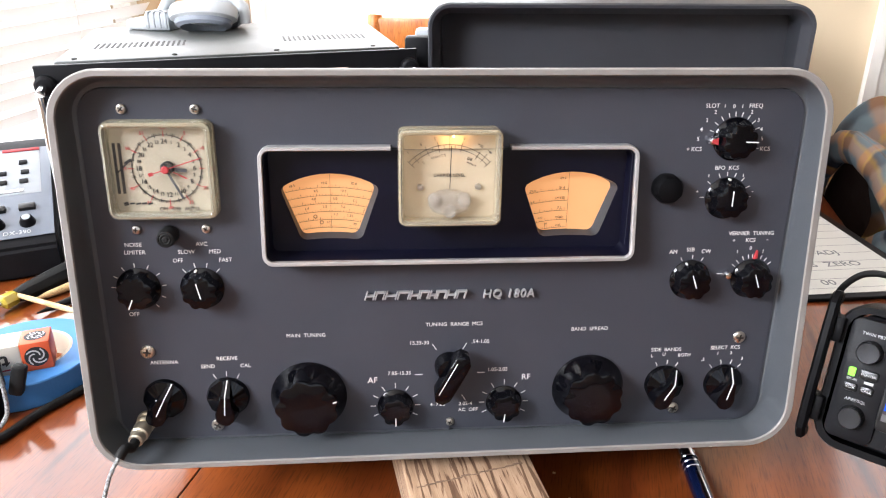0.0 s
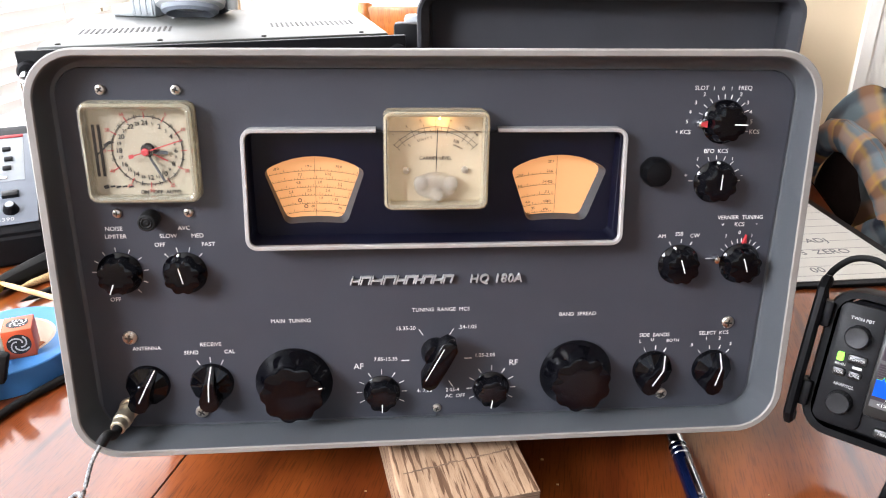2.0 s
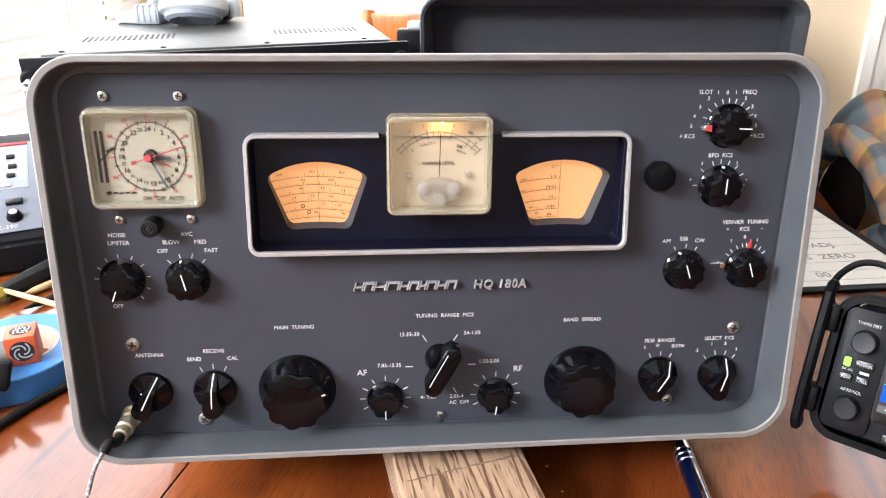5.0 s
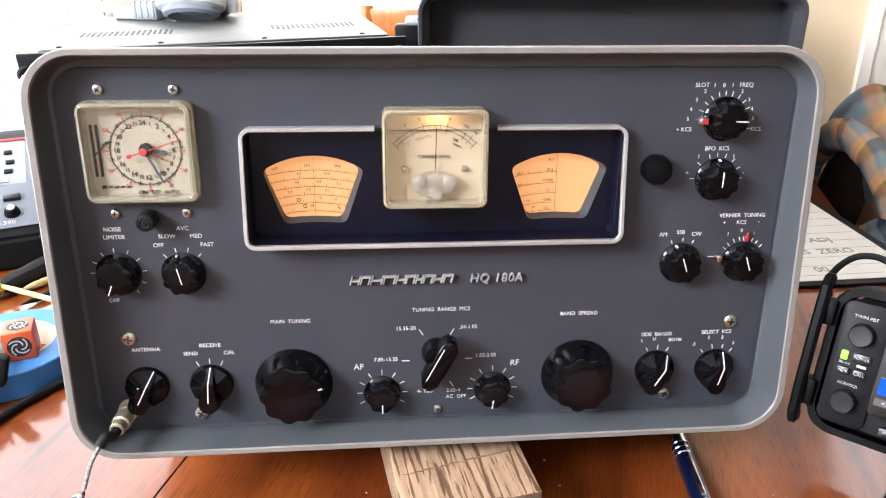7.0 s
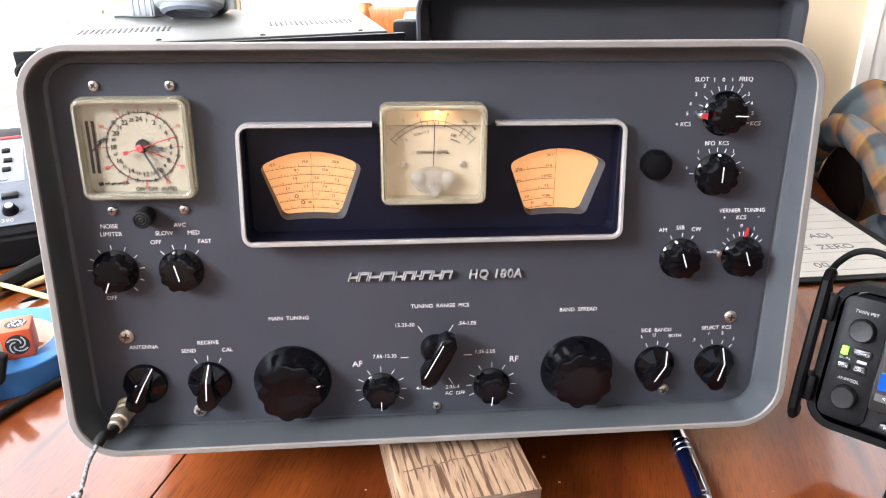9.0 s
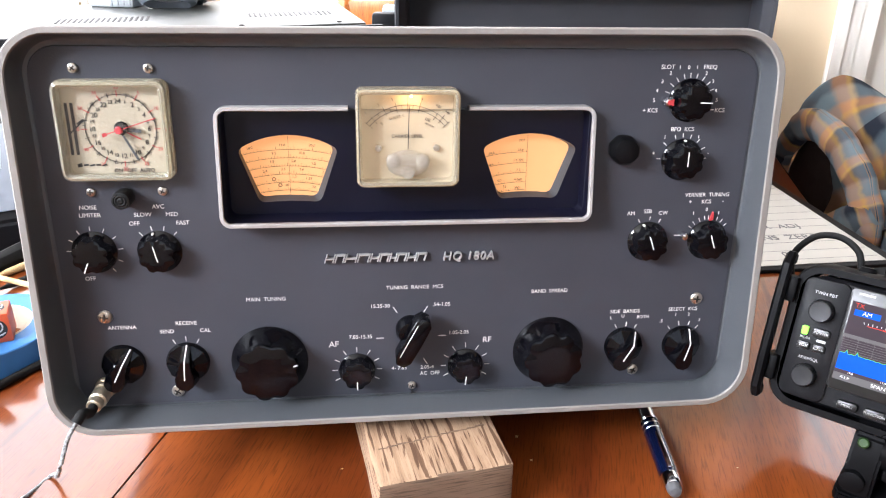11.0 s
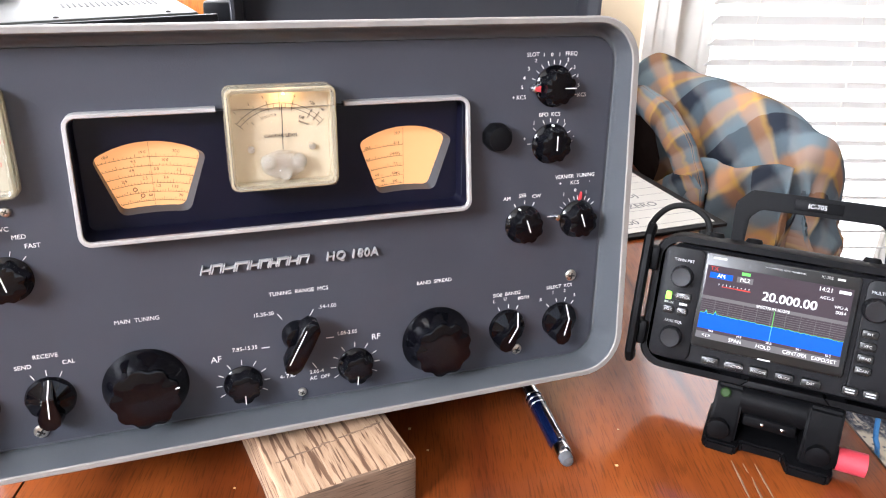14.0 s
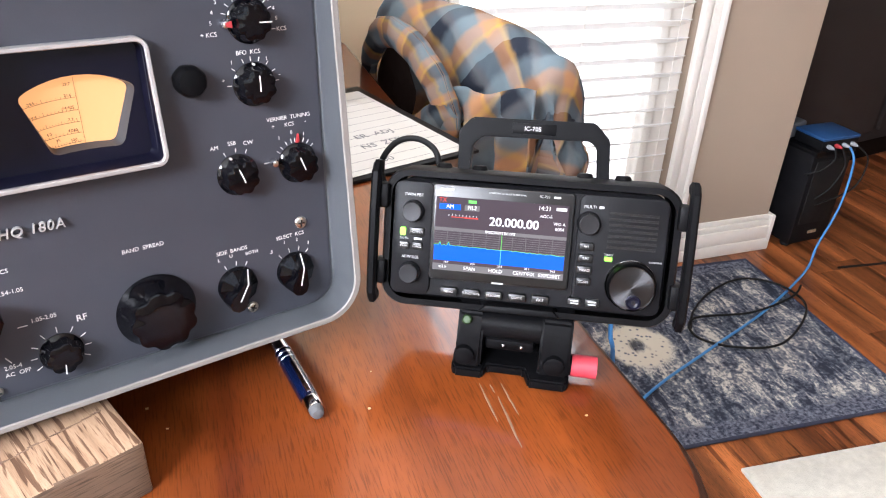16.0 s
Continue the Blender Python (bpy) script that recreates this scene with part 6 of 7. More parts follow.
for body, x, y in (("ER  ADJ", -0.085, 0.118), ("NS  ZERO", -0.085, 0.084), ("00", -0.115, 0.036)):
    t = lettering(body, 0.0125, 0, 0, 0)
    merge(t, nb, pose(x, y, 0.0058, -90, 0, 0))
part("handwriting", nb, mat("grey_pencil", (0.17, 0.17, 0.18), 0.7, spread=0.3, scale=300), clip)

# coaxial lead from the receiver's socket
PLUG = RADIO @ SOCKET @ pose(0, -0.010, 0, 4, 0, -4)
lead = thing("coaxial_lead", "braided black and white coaxial lead with an aged plug", "cable")
part("plug", lathe([(0.0046, 0.0), (0.0056, -0.0005), (0.0056, -0.0090), (0.0050, -0.0096), (0.0050, -0.0150), (0.0044, -0.0160), (0.002, -0.0160)], 28, m=PLUG), BRASS, lead)
part("plug_nut", lathe([(0.0054, -0.0015), (0.0061, -0.0020), (0.0061, -0.0085), (0.0054, -0.0090)], 36, m=PLUG, wave=lambda i, a: 1 - 0.03 * (0.5 - 0.5 * math.cos(18 * a))), BRASS, lead, "knurled nickel coupling ring")
s0, s1 = PLUG @ Vector((0, -0.0150, 0)), PLUG @ Vector((-0.0004, -0.0215, -0.0006))
s2, s3 = RADIO @ Vector((-0.2165, -0.0375, 0.0405)), RADIO @ Vector((-0.2195, -0.0420, 0.0365))
part("sleeve", tube([s0, s1, s2, s3], 0.0034, 16, smooth_steps=4), RUBBER, lead)
part("braid", tube([s2, s3, RADIO @ Vector((-0.2245, -0.0480, 0.0270)), RADIO @ Vector((-0.2300, -0.0560, 0.0080)), (-0.2535, -0.074, TABLE + 0.003), (-0.262, -0.105, TABLE + 0.002), (-0.30, -0.18, TABLE + 0.002), (-0.42, -0.232, TABLE + 0.002)], 0.0014, 12, smooth_steps=8), BRAID, lead)

# ---- beyond the receiver ----
CRATE = pose(0.097, 0.605, TABLE, 0, 0, 8.0)
crate = thing("empty_cabinet", "empty dark grey metal radio cabinet standing open", "cabinet", CRATE)
W2, H2 = 0.505, 0.298
sh = [at_y(rrect(W2 - 0.030, H2 - 0.030, 0.014, 8, 0, H2 / 2), 0.30), at_y(rrect(W2 - 0.030, H2 - 0.030, 0.014, 8, 0, H2 / 2), 0.016), at_y(rrect(W2 - 0.012, H2 - 0.012, 0.026, 8, 0, H2 / 2), 0.001), at_y(rrect(W2 - 0.004, H2 - 0.004, 0.030, 8, 0, H2 / 2), 0.0),
      at_y(rrect(W2, H2, 0.031, 8, 0, H2 / 2), 0.003), at_y(rrect(W2, H2, 0.031, 8, 0, H2 / 2), 0.315)]
part("shell", loft(sh), CRATE_GREY, crate)
part("back_plate", plate(rrect(W2 - 0.026, H2 - 0.026, 0.012, 6, 0, H2 / 2), 0.06, 0.064), CRATE_GREY, crate)
part("rear_plate", plate(rrect(W2, H2, 0.031, 6, 0, H2 / 2), 0.312, 0.316), CRATE_GREY, crate)

RACK = pose(-0.575, 0.365, TABLE, 0, 0, 27.5)
rack = thing("rack_amplifier", "black steel rack unit with a vented lid and chrome handles", "amplifier", RACK)
RWD, RHT, RDP = 0.432, 0.2400, 0.330
part("chassis", box((0.0, 0.004, 0.006), (RWD, RDP, RHT - 0.012), 0.003), BLACK_METAL, rack)
part("lid", box((-0.003, 0.010, RHT - 0.012), (RWD + 0.003, RDP + 0.002, RHT), 0.003), BRUSHED_BLACK, rack)
part("front_plate", box((-0.024, -0.004, 0.003), (RWD + 0.024, 0.003, RHT - 0.002), 0.0015), BLACK_PLASTIC, rack)
for x in (0.02, 0.14, 0.27, 0.40):
    part("lid_screw", lathe([(0.0035, 0.0), (0.0035, 0.0012), (0.001, 0.002)], 12, m=pose(x, 0.022, RHT, 90, 0, 0)), SLOT_BLACK, rack)
for x0 in (0.030, 0.285):
    for k in range(17):
        x = x0 + k * 0.0072
        part("vent_slot", box((x, 0.105, RHT + 0.0001), (x + 0.003, 0.150, RHT + 0.0006)), SLOT_BLACK, rack)
for x in (-0.012, RWD + 0.012):
    part("handle", tube([(x, -0.004, RHT - 0.025), (x, -0.035, RHT - 0.028), (x, -0.045, RHT - 0.045), (x, -0.045, 0.06), (x, -0.035, 0.045), (x, -0.004, 0.042)], 0.0052, 14, smooth_steps=4), CHROME, rack, "chrome loop handle")
    part("handle_boss", lathe([(0.012, 0.004), (0.012, -0.012), (0.009, -0.014), (0.002, -0.014)], 20, m=pose(x, -0.004, RHT - 0.025)), BLACK_PLASTIC, rack)
part("tape_label", box((0.26, -0.0055, RHT - 0.040), (0.36, -0.0042, RHT - 0.022)), CARD, rack)
for x in (0.03, RWD - 0.03):
    for y in (0.03, RDP - 0.03):
        part("foot", lathe([(0.011, 0.006), (0.011, 0.001), (0.009, 0.0)], 14, m=pose(x, y, 0, 90, 0, 0) @ pose(0, 0, 0)), RUBBER, rack)

# headset lying on the rack unit
HS = RACK @ pose(0.150, 0.275, RHT, 0, 0, -24)
hs = thing("headset", "grey and black headset lying on the rack unit", "headphones", HS)
part("battery_box", box((-0.100, -0.020, 0.0), (-0.060, 0.030, 0.016), 0.004), GREY_WHITE_PLASTIC, hs)
part("hinge_block", box((-0.064, -0.026, 0.0), (-0.022, 0.024, 0.028), 0.005), SILVER_PLASTIC, hs)
for k in range(4):
    part("block_rib", box((-0.060 + 0.010 * k, -0.027, 0.004), (-0.056 + 0.010 * k, 0.020, 0.0295), 0.001), SILVER_PLASTIC, hs)
for y, tilt, r0 in ((-0.020, 62, 0.040), (0.032, 48, 0.038)):
    m = pose(0.034, y, 0.024, tilt, 0, 10) @ Matrix.Diagonal((1.35, 1, 0.82, 1))
    cup = part("ear_cup", lathe([(r0 * 0.70, 0.016), (r0 * 0.95, 0.012), (r0, 0.002), (r0 * 0.96, -0.006), (r0 * 0.80, -0.010)], 32, m=m), GREY_WHITE_PLASTIC, hs)
    part("ear_pad", lathe([(r0 * 0.84, -0.006), (r0 * 0.80, -0.016), (r0 * 0.66, -0.020), (r0 * 0.50, -0.014), (r0 * 0.42, -0.006), (0.002, -0.004)], 32, m=m), SLATE_GREY, cup)
part("headband", tube([(-0.050, 0.010, 0.026), (-0.030, 0.012, 0.050), (0.012, 0.014, 0.062), (0.058, 0.014, 0.056), (0.086, 0.010, 0.034), (0.090, 0.006, 0.010)], 0.0085, 14, smooth_steps=5), GREY_WHITE_PLASTIC, hs)

SB = pose(-0.172, 0.640, TABLE, 0, 0, 10)
sbx = thing("desk_speaker", "small black plastic desk speaker on a stalk", "speaker", SB)
part("foot", box((-0.035, -0.025, 0.0), (0.035, 0.045, 0.012), 0.003), BLACK_PLASTIC, sbx)
part("stalk", box((-0.010, 0.012, 0.012), (0.010, 0.024, 0.21), 0.002), BLACK_PLASTIC, sbx)
part("front", box((-0.031, -0.012, 0.178), (0.019, 0.010, 0.246), 0.005), BLACK_PLASTIC, sbx)
part("back_shell", box((-0.018, 0.012, 0.184), (0.030, 0.034, 0.254), 0.006), SILVER_PLASTIC, sbx)

# portable receiver
PORT = pose(-0.543, 0.274, TABLE, 0, 0, 36)
port = thing("portable_radio", "black portable radio with a silver control panel", "radio", PORT)
PW, PD = 0.285, 0.195
prof = [(0.0, 0.002), (0.0, 0.040), (0.008, 0.050), (PD - 0.02, 0.122), (PD, 0.126), (PD, 0.002)]
one = bmesh.new()
f = one.faces.new([one.verts.new((0.0, y, z)) for y, z in prof])
ext = bmesh.ops.extrude_face_region(one, geom=[f])
for v in (g for g in ext["geom"] if isinstance(g, bmesh.types.BMVert)):
    v.co.x = -PW
bmesh.ops.recalc_face_normals(one, faces=one.faces[:])
bmesh.ops.bevel(one, geom=one.edges[:], offset=0.004, segments=2, affect="EDGES")
part("case", one, BLACK_PLASTIC, port)
slope = math.degrees(math.atan2(0.072, PD - 0.028))
FACE = pose(0, 0.008, 0.0505, slope, 0, 0)
part("face_plate", box((-PW + 0.006, 0.002, -0.0006), (-0.004, 0.174, 0.0010), 0.001, m=FACE), SLATE_GREY, port, "slate grey sloping face")
part("silver_panel", box((-PW + 0.02, 0.080, 0.0), (-0.016, 0.170, 0.0016), 0.001, m=FACE), SILVER_PLASTIC, port)
part("display", box((-0.150, 0.096, 0.0014), (-0.070, 0.150, 0.0028), 0.0006, m=FACE), LCD_GREY, port, "pale unlit display")
part("rail", box((-0.15, 0.083, 0.001), (-0.036, 0.088, 0.0035), 0.001, m=FACE), CHROME, port)
part("red_strip", box((-0.060, 0.166, 0.001), (-0.016, 0.171, 0.0030), 0.0005, m=FACE), RED_INK, port)
for x, y in ((-0.036, 0.142), (-0.034, 0.122), (-0.036, 0.104), (-0.060, 0.104), (-0.060, 0.122)):
    part("key", box((x - 0.005, y - 0.004, 0.0014), (x + 0.005, y + 0.004, 0.0038), 0.001, m=FACE), BLACK_PLASTIC, port)
for x in (-0.033, -0.066, -0.099):
    part("slider", box((x - 0.0095, 0.048, 0.0), (x + 0.0095, 0.058, 0.006), 0.0015, m=FACE), BUTTON_BLACK, port)
    part("dial_knob", lathe([(0.009, 0.0), (0.009, -0.003), (0.0065, -0.010), (0.005, -0.011), (0.001, -0.0112)], 24, m=FACE @ pose(x, 0.026, 0, 0, 0, 0) @ pose(0, 0, 0, -90, 0, 0)), BLACK_PLASTIC, port)
    part("knob_cap", lathe([(0.0050, -0.0110), (0.0045, -0.0118), (0.001, -0.012)], 18, m=FACE @ pose(x, 0.026, 0, -90, 0, 0)), SILVER_PLASTIC, port)
pt = lettering("DX-390", 0.0062, 0, 0, 0, spacing=1.05)
part("type_mark", merge(pt, None, FACE @ pose(-0.045, 0.010, 0.0014, -90, 0, 0)), LABEL_WHITE, port)

# tools, tape and carton
sd0, sd1 = Vector((-0.556, 0.128, TABLE + 0.0105)), Vector((-0.514, 0.300, TABLE + 0.0135))
sd = thing("screwdriver", "screwdriver with a black and yellow handle", "screwdriver", Matrix.Translation(sd0) @ (sd1 - sd0).to_track_quat("Y", "Z").to_matrix().to_4x4())
part("blade", lathe([(0.0012, -0.02), (0.0026, -0.01), (0.0026, 0.046)], 12), STEEL, sd)
part("ferrule", lathe([(0.005, 0.044), (0.0085, 0.047), (0.0085, 0.060), (0.007, 0.064)], 6), YELLOW_CLEAR, sd, "clear yellow hexagonal ferrule")
part("grip", lathe([(0.0075, 0.063), (0.010, 0.072), (0.0125, 0.11), (0.0135, 0.14), (0.0115, 0.158), (0.005, 0.163)], 24, wave=lambda i, a: 1 - 0.05 * (0.5 - 0.5 * math.cos(8 * a))), RUBBER, sd)
for a, b, r, nm, lab, mt in (((-0.562, 0.197, 0.0115), (-0.400, 0.140, 0.0285), 0.0030, "bamboo_stick", "thin pointed bamboo stick lying across the tools", PINE), ((-0.525, 0.194, 0.0055), (-0.470, 0.330, 0.0055), 0.0050, "wooden_dowel", "short round wooden dowel", PINE),
                             ((-0.500, 0.170, 0.0050), (-0.445, 0.290, 0.0050), 0.0045, "marker_pen", "slim dark marker pen", RUBBER)):
    p, q = Vector(a) + Vector((0, 0, TABLE)), Vector(b) + Vector((0, 0, TABLE))
    L = (q - p).length
    solid(nm, lathe([(r * 0.15, 0.0), (r * 0.8, L * 0.12), (r, L * 0.3), (r, L * 0.97), (r * 0.6, L)], 14), mt, lab, "stick", Matrix.Translation(p) @ (q - p).to_track_quat("Y", "Z").to_matrix().to_4x4())
TAPE = pose(-0.428, 0.072, TABLE)
tape = thing("tape_roll", "roll of blue masking tape lying flat", "tape", TAPE)
ringp = [(0.0415, 0.0), (0.0640, 0.0), (0.0650, 0.0010), (0.0650, 0.0240), (0.0640, 0.0250), (0.0415, 0.0250)]
part("winding", loft([[Vector((r * math.cos(2 * math.pi * k / 72), r * math.sin(2 * math.pi * k / 72), z)) for k in range(72)] for r, z in ringp]), BLUE_TAPE, tape)
core = [(0.0415, 0.0250), (0.0385, 0.0250), (0.0385, 0.0), (0.0415, 0.0)]
part("core", loft([[Vector((r * math.cos(2 * math.pi * k / 72), r * math.sin(2 * math.pi * k / 72), z)) for k in range(72)] for r, z in core]), CARD, tape, "grey cardboard core")
CART = pose(-0.389, 0.066, TABLE + 0.0252, 0, 0, 34)
carton = thing("tube_carton", "small cream and orange vacuum tube carton on a tape roll", "carton", CART)
part("cream_sleeve", box((-0.085, -0.014, 0.0), (-0.0245, 0.014, 0.028), 0.0008), BOX_CREAM, carton)
part("orange_end", box((-0.0245, -0.014, 0.0), (0.0, 0.014, 0.028), 0.0008), BOX_ORANGE, carton)
disc = bmesh.new()
lathe([(0.0098, 0.0), (0.0098, -0.0003), (0.001, -0.0003)], 32, disc, pose(-0.0122, -0.0140, 0.0140))
lathe([(0.0092, 0.0), (0.0092, -0.0003), (0.001, -0.0003)], 32, disc, pose(-0.0122, 0.0, 0.0280, -90, 0, 0) @ Matrix.Diagonal((1, 1, 0.9, 1)))
part("round_mark", disc, BLACK_INK, carton)
sw = bmesh.new()
for k in range(4):
    a0 = k * 90 + 20
    pts = [(-0.0122 + (0.0030 + 0.0055 * i / 6) * math.cos(radians(a0 + 22 * i)), 0.0140 + (0.0030 + 0.0055 * i / 6) * math.sin(radians(a0 + 22 * i))) for i in range(7)]
    for p, q in zip(pts, pts[1:]):
        bar(p[0], p[1], q[0], q[1], 0.0012, -0.0145, sw)
        box((0, -0.0006, 0), (0.0016, 0.0006, 0.0002), 0, sw, pose(p[0], (p[1] - 0.0140) * 0.9, 0.0284))
part("white_swirl", sw, LABEL_WHITE, carton)
part("carton_print", lettering("tu", 0.0130, -0.0420, 0.0140, -0.0142, bold=0.0004, angle=180), BLACK_INK, carton)
part("carton_line", bar(-0.070, 0.0050, -0.030, 0.0052, 0.0014, -0.0142), RED_INK, carton)

HT = pose(-0.410, -0.010, TABLE, 0, 0, 20)
ht = thing("speaker_microphone", "black handheld speaker with a perforated grille", "speaker", HT)
part("case", box((-0.065, 0.0, 0.0), (0.016, 0.032, 0.052), 0.006), BLACK_PLASTIC, ht)
holes = bmesh.new()
for i in range(8):
    for j in range(5):
        x, z = -0.050 + i * 0.0075, 0.010 + j * 0.0075
        lathe([(0.0014, -0.0002), (0.0014, 0.0004)], 8, holes, pose(x, 0.0, z))
part("grille", holes, SLOT_BLACK, ht)
part("connector", box((0.014, 0.010, 0.030), (0.026, 0.020, 0.060), 0.003, m=pose(0, 0, 0, 0, 18, 0)), RUBBER, ht)
solid("black_cable", tube([(-0.330, 0.130, TABLE + 0.004), (-0.356, 0.060, TABLE + 0.004), (-0.372, 0.012, TABLE + 0.004), (-0.379, -0.024, TABLE + 0.004), (-0.40, -0.08, TABLE + 0.004), (-0.46, -0.16, TABLE + 0.004), (-0.60, -0.20, TABLE + 0.004)], 0.0038, 12, smooth_steps=8), RUBBER, "thick black cable lying on the table", "cable")
solid("thin_braided_cable", tube([(-0.3935, 0.006, TABLE + 0.048), (-0.388, 0.002, TABLE + 0.030), (-0.386, -0.006, TABLE + 0.010), (-0.394, -0.03, TABLE + 0.002), (-0.43, -0.06, TABLE + 0.002)], 0.0019, 10, smooth_steps=8), BRAID, "thin braided cable leaving the handheld speaker", "cable")


# ---- chairs ----
def ladder_chair(name, label, m, material, top=0.93, half=0.205):
    """Wooden dining chair: raked posts, slatted back, seat on four legs. Local: seat towards -y, back at y = 0."""
    ch = thing(name, label, "chair", m)
    for x in (-half, half):
        part("back_post", tube([(x, -0.02, 0.0), (x, 0.0, 0.44), (x, 0.035, 0.75), (x * 0.98, 0.075, top)], 0.020, 14, smooth_steps=4), material, ch)
        part("front_leg", tube([(x * 0.98, -0.40, 0.0), (x * 0.98, -0.40, 0.42)], 0.019, 12), material, ch)
    part("seat", box((-0.225, -0.43, 0.43), (0.225, -0.012, 0.462), 0.010), material, ch)
    part("top_rail", box((-half, 0.055, top - 0.085), (half, 0.080, top - 0.004), 0.008), material, ch)
    for k in range(5):
        x = half * (-0.72 + 0.36 * k)
        part("back_slat", box((x - 0.016, 0.010, 0.47), (x + 0.016, 0.022, top - 0.08), 0.003, m=pose(0, 0, 0.0) @ pose(0, -0.055, 0.0, -7.5, 0, 0)), material, ch)
    for y, z in ((-0.40, 0.20), (-0.01, 0.24)):
        part("stretcher", tube([(-half, y, z), (half, y, z)], 0.010, 10), material, ch)
    return ch


ladder_chair("dining_chair", "honey-coloured wooden dining chair at the bright window", pose(-0.335, 1.52, 0, 0, 0, 8), ORANGE_WOOD, 0.925)

CH = pose(0.548, 0.712, 0, 0, 0, -66)
ladder_chair("dining_chair", "dark wooden dining chair with a shirt over its back", CH, DARK_EDGE, 0.80, 0.105)


def cloth_grid(nu, nv, place):
    """A cloth sheet: place(i/nu, j/nv) gives the point and its place on the weave."""
    bm = bmesh.new()
    uvl = bm.loops.layers.uv.new("UVMap")
    grid, uvs = [], {}
    for j in range(nv + 1):
        row = []
        for i in range(nu + 1):
            p, q = place(i / nu, j / nv)
            v = bm.verts.new(p)
            c, d = math.cos(0.62), math.sin(0.62)
            uvs[v] = (q[0] * c - q[1] * d + 0.02, q[0] * d + q[1] * c + 0.03)
            row.append(v)
        grid.append(row)
    for j in range(nv):
        for i in range(nu):
            f = bm.faces.new((grid[j][i], grid[j][i + 1], grid[j + 1][i + 1], grid[j + 1][i]))
            for lp in f.loops:
                lp[uvl].uv = uvs[lp.vert]
    return bm


def drape(fi, fj):
    """The shirt's back thrown over the chair back: it falls down both sides and over both ends, in folds."""
    a, b = -0.40 + 0.86 * fi, -0.36 + 0.74 * fj
    ax = max(-0.185, min(0.150, a))
    e = a - ax
    ridge = 0.886 - 0.075 * (ax + 0.19) - 1.5 * max(0.0, ax - 0.02) ** 2 + 0.004 * math.sin(22 * ax)
    rb, re = 0.040, 0.036
    qb, qe = min(abs(b) / rb, 1.55), min(abs(e) / re, 1.55)
    y = math.copysign(rb * math.sin(qb), b) if b else 0.0
    x = ax + (math.copysign(re * math.sin(qe), e) if e else 0.0)
    db, de = max(0.0, abs(b) - rb * 1.55), max(0.0, abs(e) - re * 1.55)
    drop = rb * (1 - math.cos(qb)) * 0.9 + re * (1 - math.cos(qe)) * 0.9 + max(db, de) + 0.25 * min(db, de)
    f = min(1.0, drop / 0.16)
    out = 0.10 * max(db, de)
    if db or b < 0:
        y += math.copysign(out, b) * (db >= de)
    x += math.copysign(out * 1.2, e) * (de > db) if e else 0.0
    round_ = a * 1.0 + (0.5 * b if de > db else 0.0)
    pleat = 0.016 * math.sin(31 * round_ + 5 * drop) + 0.008 * math.sin(67 * round_ - 9 * drop + 1.0)
    crease = 0.028 * noise.noise(Vector((a * 9, b * 7, 1.7))) + 0.014 * noise.noise(Vector((a * 22, b * 17, 6.1))) + 0.006 * noise.noise(Vector((a * 48, b * 40, 3.3)))
    if de > db:
        x += math.copysign((pleat + crease) * f, e)
    else:
        y += math.copysign((pleat + crease) * f, b)
    z = ridge - drop + 0.010 * (1 - f) * noise.noise(Vector((a * 14, b * 20, 8.0)))
    return (x, 0.056 + y, z), (a, b)


def front_flap(fi, fj):
    """The loose front, folded back on itself below the rail and hanging in long pleats."""
    x = 0.020 + 0.185 * fi
    top = 0.766 + 0.045 * fi + 0.006 * math.sin(9 * fi)
    d = 0.36 * fj
    lip = 0.014 * math.exp(-((fj * 9) ** 2))
    y = -0.030 - 0.020 * min(1, fj * 5) - 0.016 * math.sin(19 * fi + 2.2 * fj) * min(1, fj * 4 + 0.15) - 0.012 * noise.noise(Vector((fi * 6, fj * 5, 2.2))) - lip
    x += 0.030 * fj * (fi - 0.2) + 0.010 * noise.noise(Vector((fi * 3, fj * 4, 7.7)))
    return (x, y, top - d), (0.21 * fi + 0.35, 0.36 * fj + 0.11)


def sleeve(path, radii, twist=0.0):
    """A cloth tube with creases, open at its lower end."""
    bm = bmesh.new()
    uvl = bm.loops.layers.uv.new("UVMap")
    pts = [Vector(p) for p in path]
    rows = []
    n, steps = 30, 26
    uvs = {}
    for k in range(steps + 1):
        t = k / steps * (len(pts) - 1)
        i = min(int(t), len(pts) - 2)
        fr = t - i
        p = pts[i].lerp(pts[i + 1], fr)
        r = radii[i] + (radii[i + 1] - radii[i]) * fr
        d = (pts[i + 1] - pts[i]).normalized()
        sd_ = d.cross(Vector((0.1, 0.9, 0.2))).normalized()
        up = sd_.cross(d)
        row = []
        for q in range(n):
            a = 2 * math.pi * q / n
            w = r * (1 + 0.22 * noise.noise(Vector((math.cos(a) * 1.6, math.sin(a) * 1.6, t * 1.7 + twist))))
            v = bm.verts.new(p + w * (math.cos(a) * sd_ + 0.62 * math.sin(a) * up))
            uvs[v] = (a * r + twist, t * 0.11)
            row.append(v)
        rows.append(row)
    for a, b in zip(rows, rows[1:]):
        for q in range(n):
            f = bm.faces.new((a[q], a[(q + 1) % n], b[(q + 1) % n], b[q]))
            for lp in f.loops:
                lp[uvl].uv = uvs[lp.vert]
    return bm


shirt_thing = thing("flannel_shirt", "blue, tan and charcoal plaid flannel shirt draped over a chair", "shirt", CH @ pose(0, 0.012, 0))
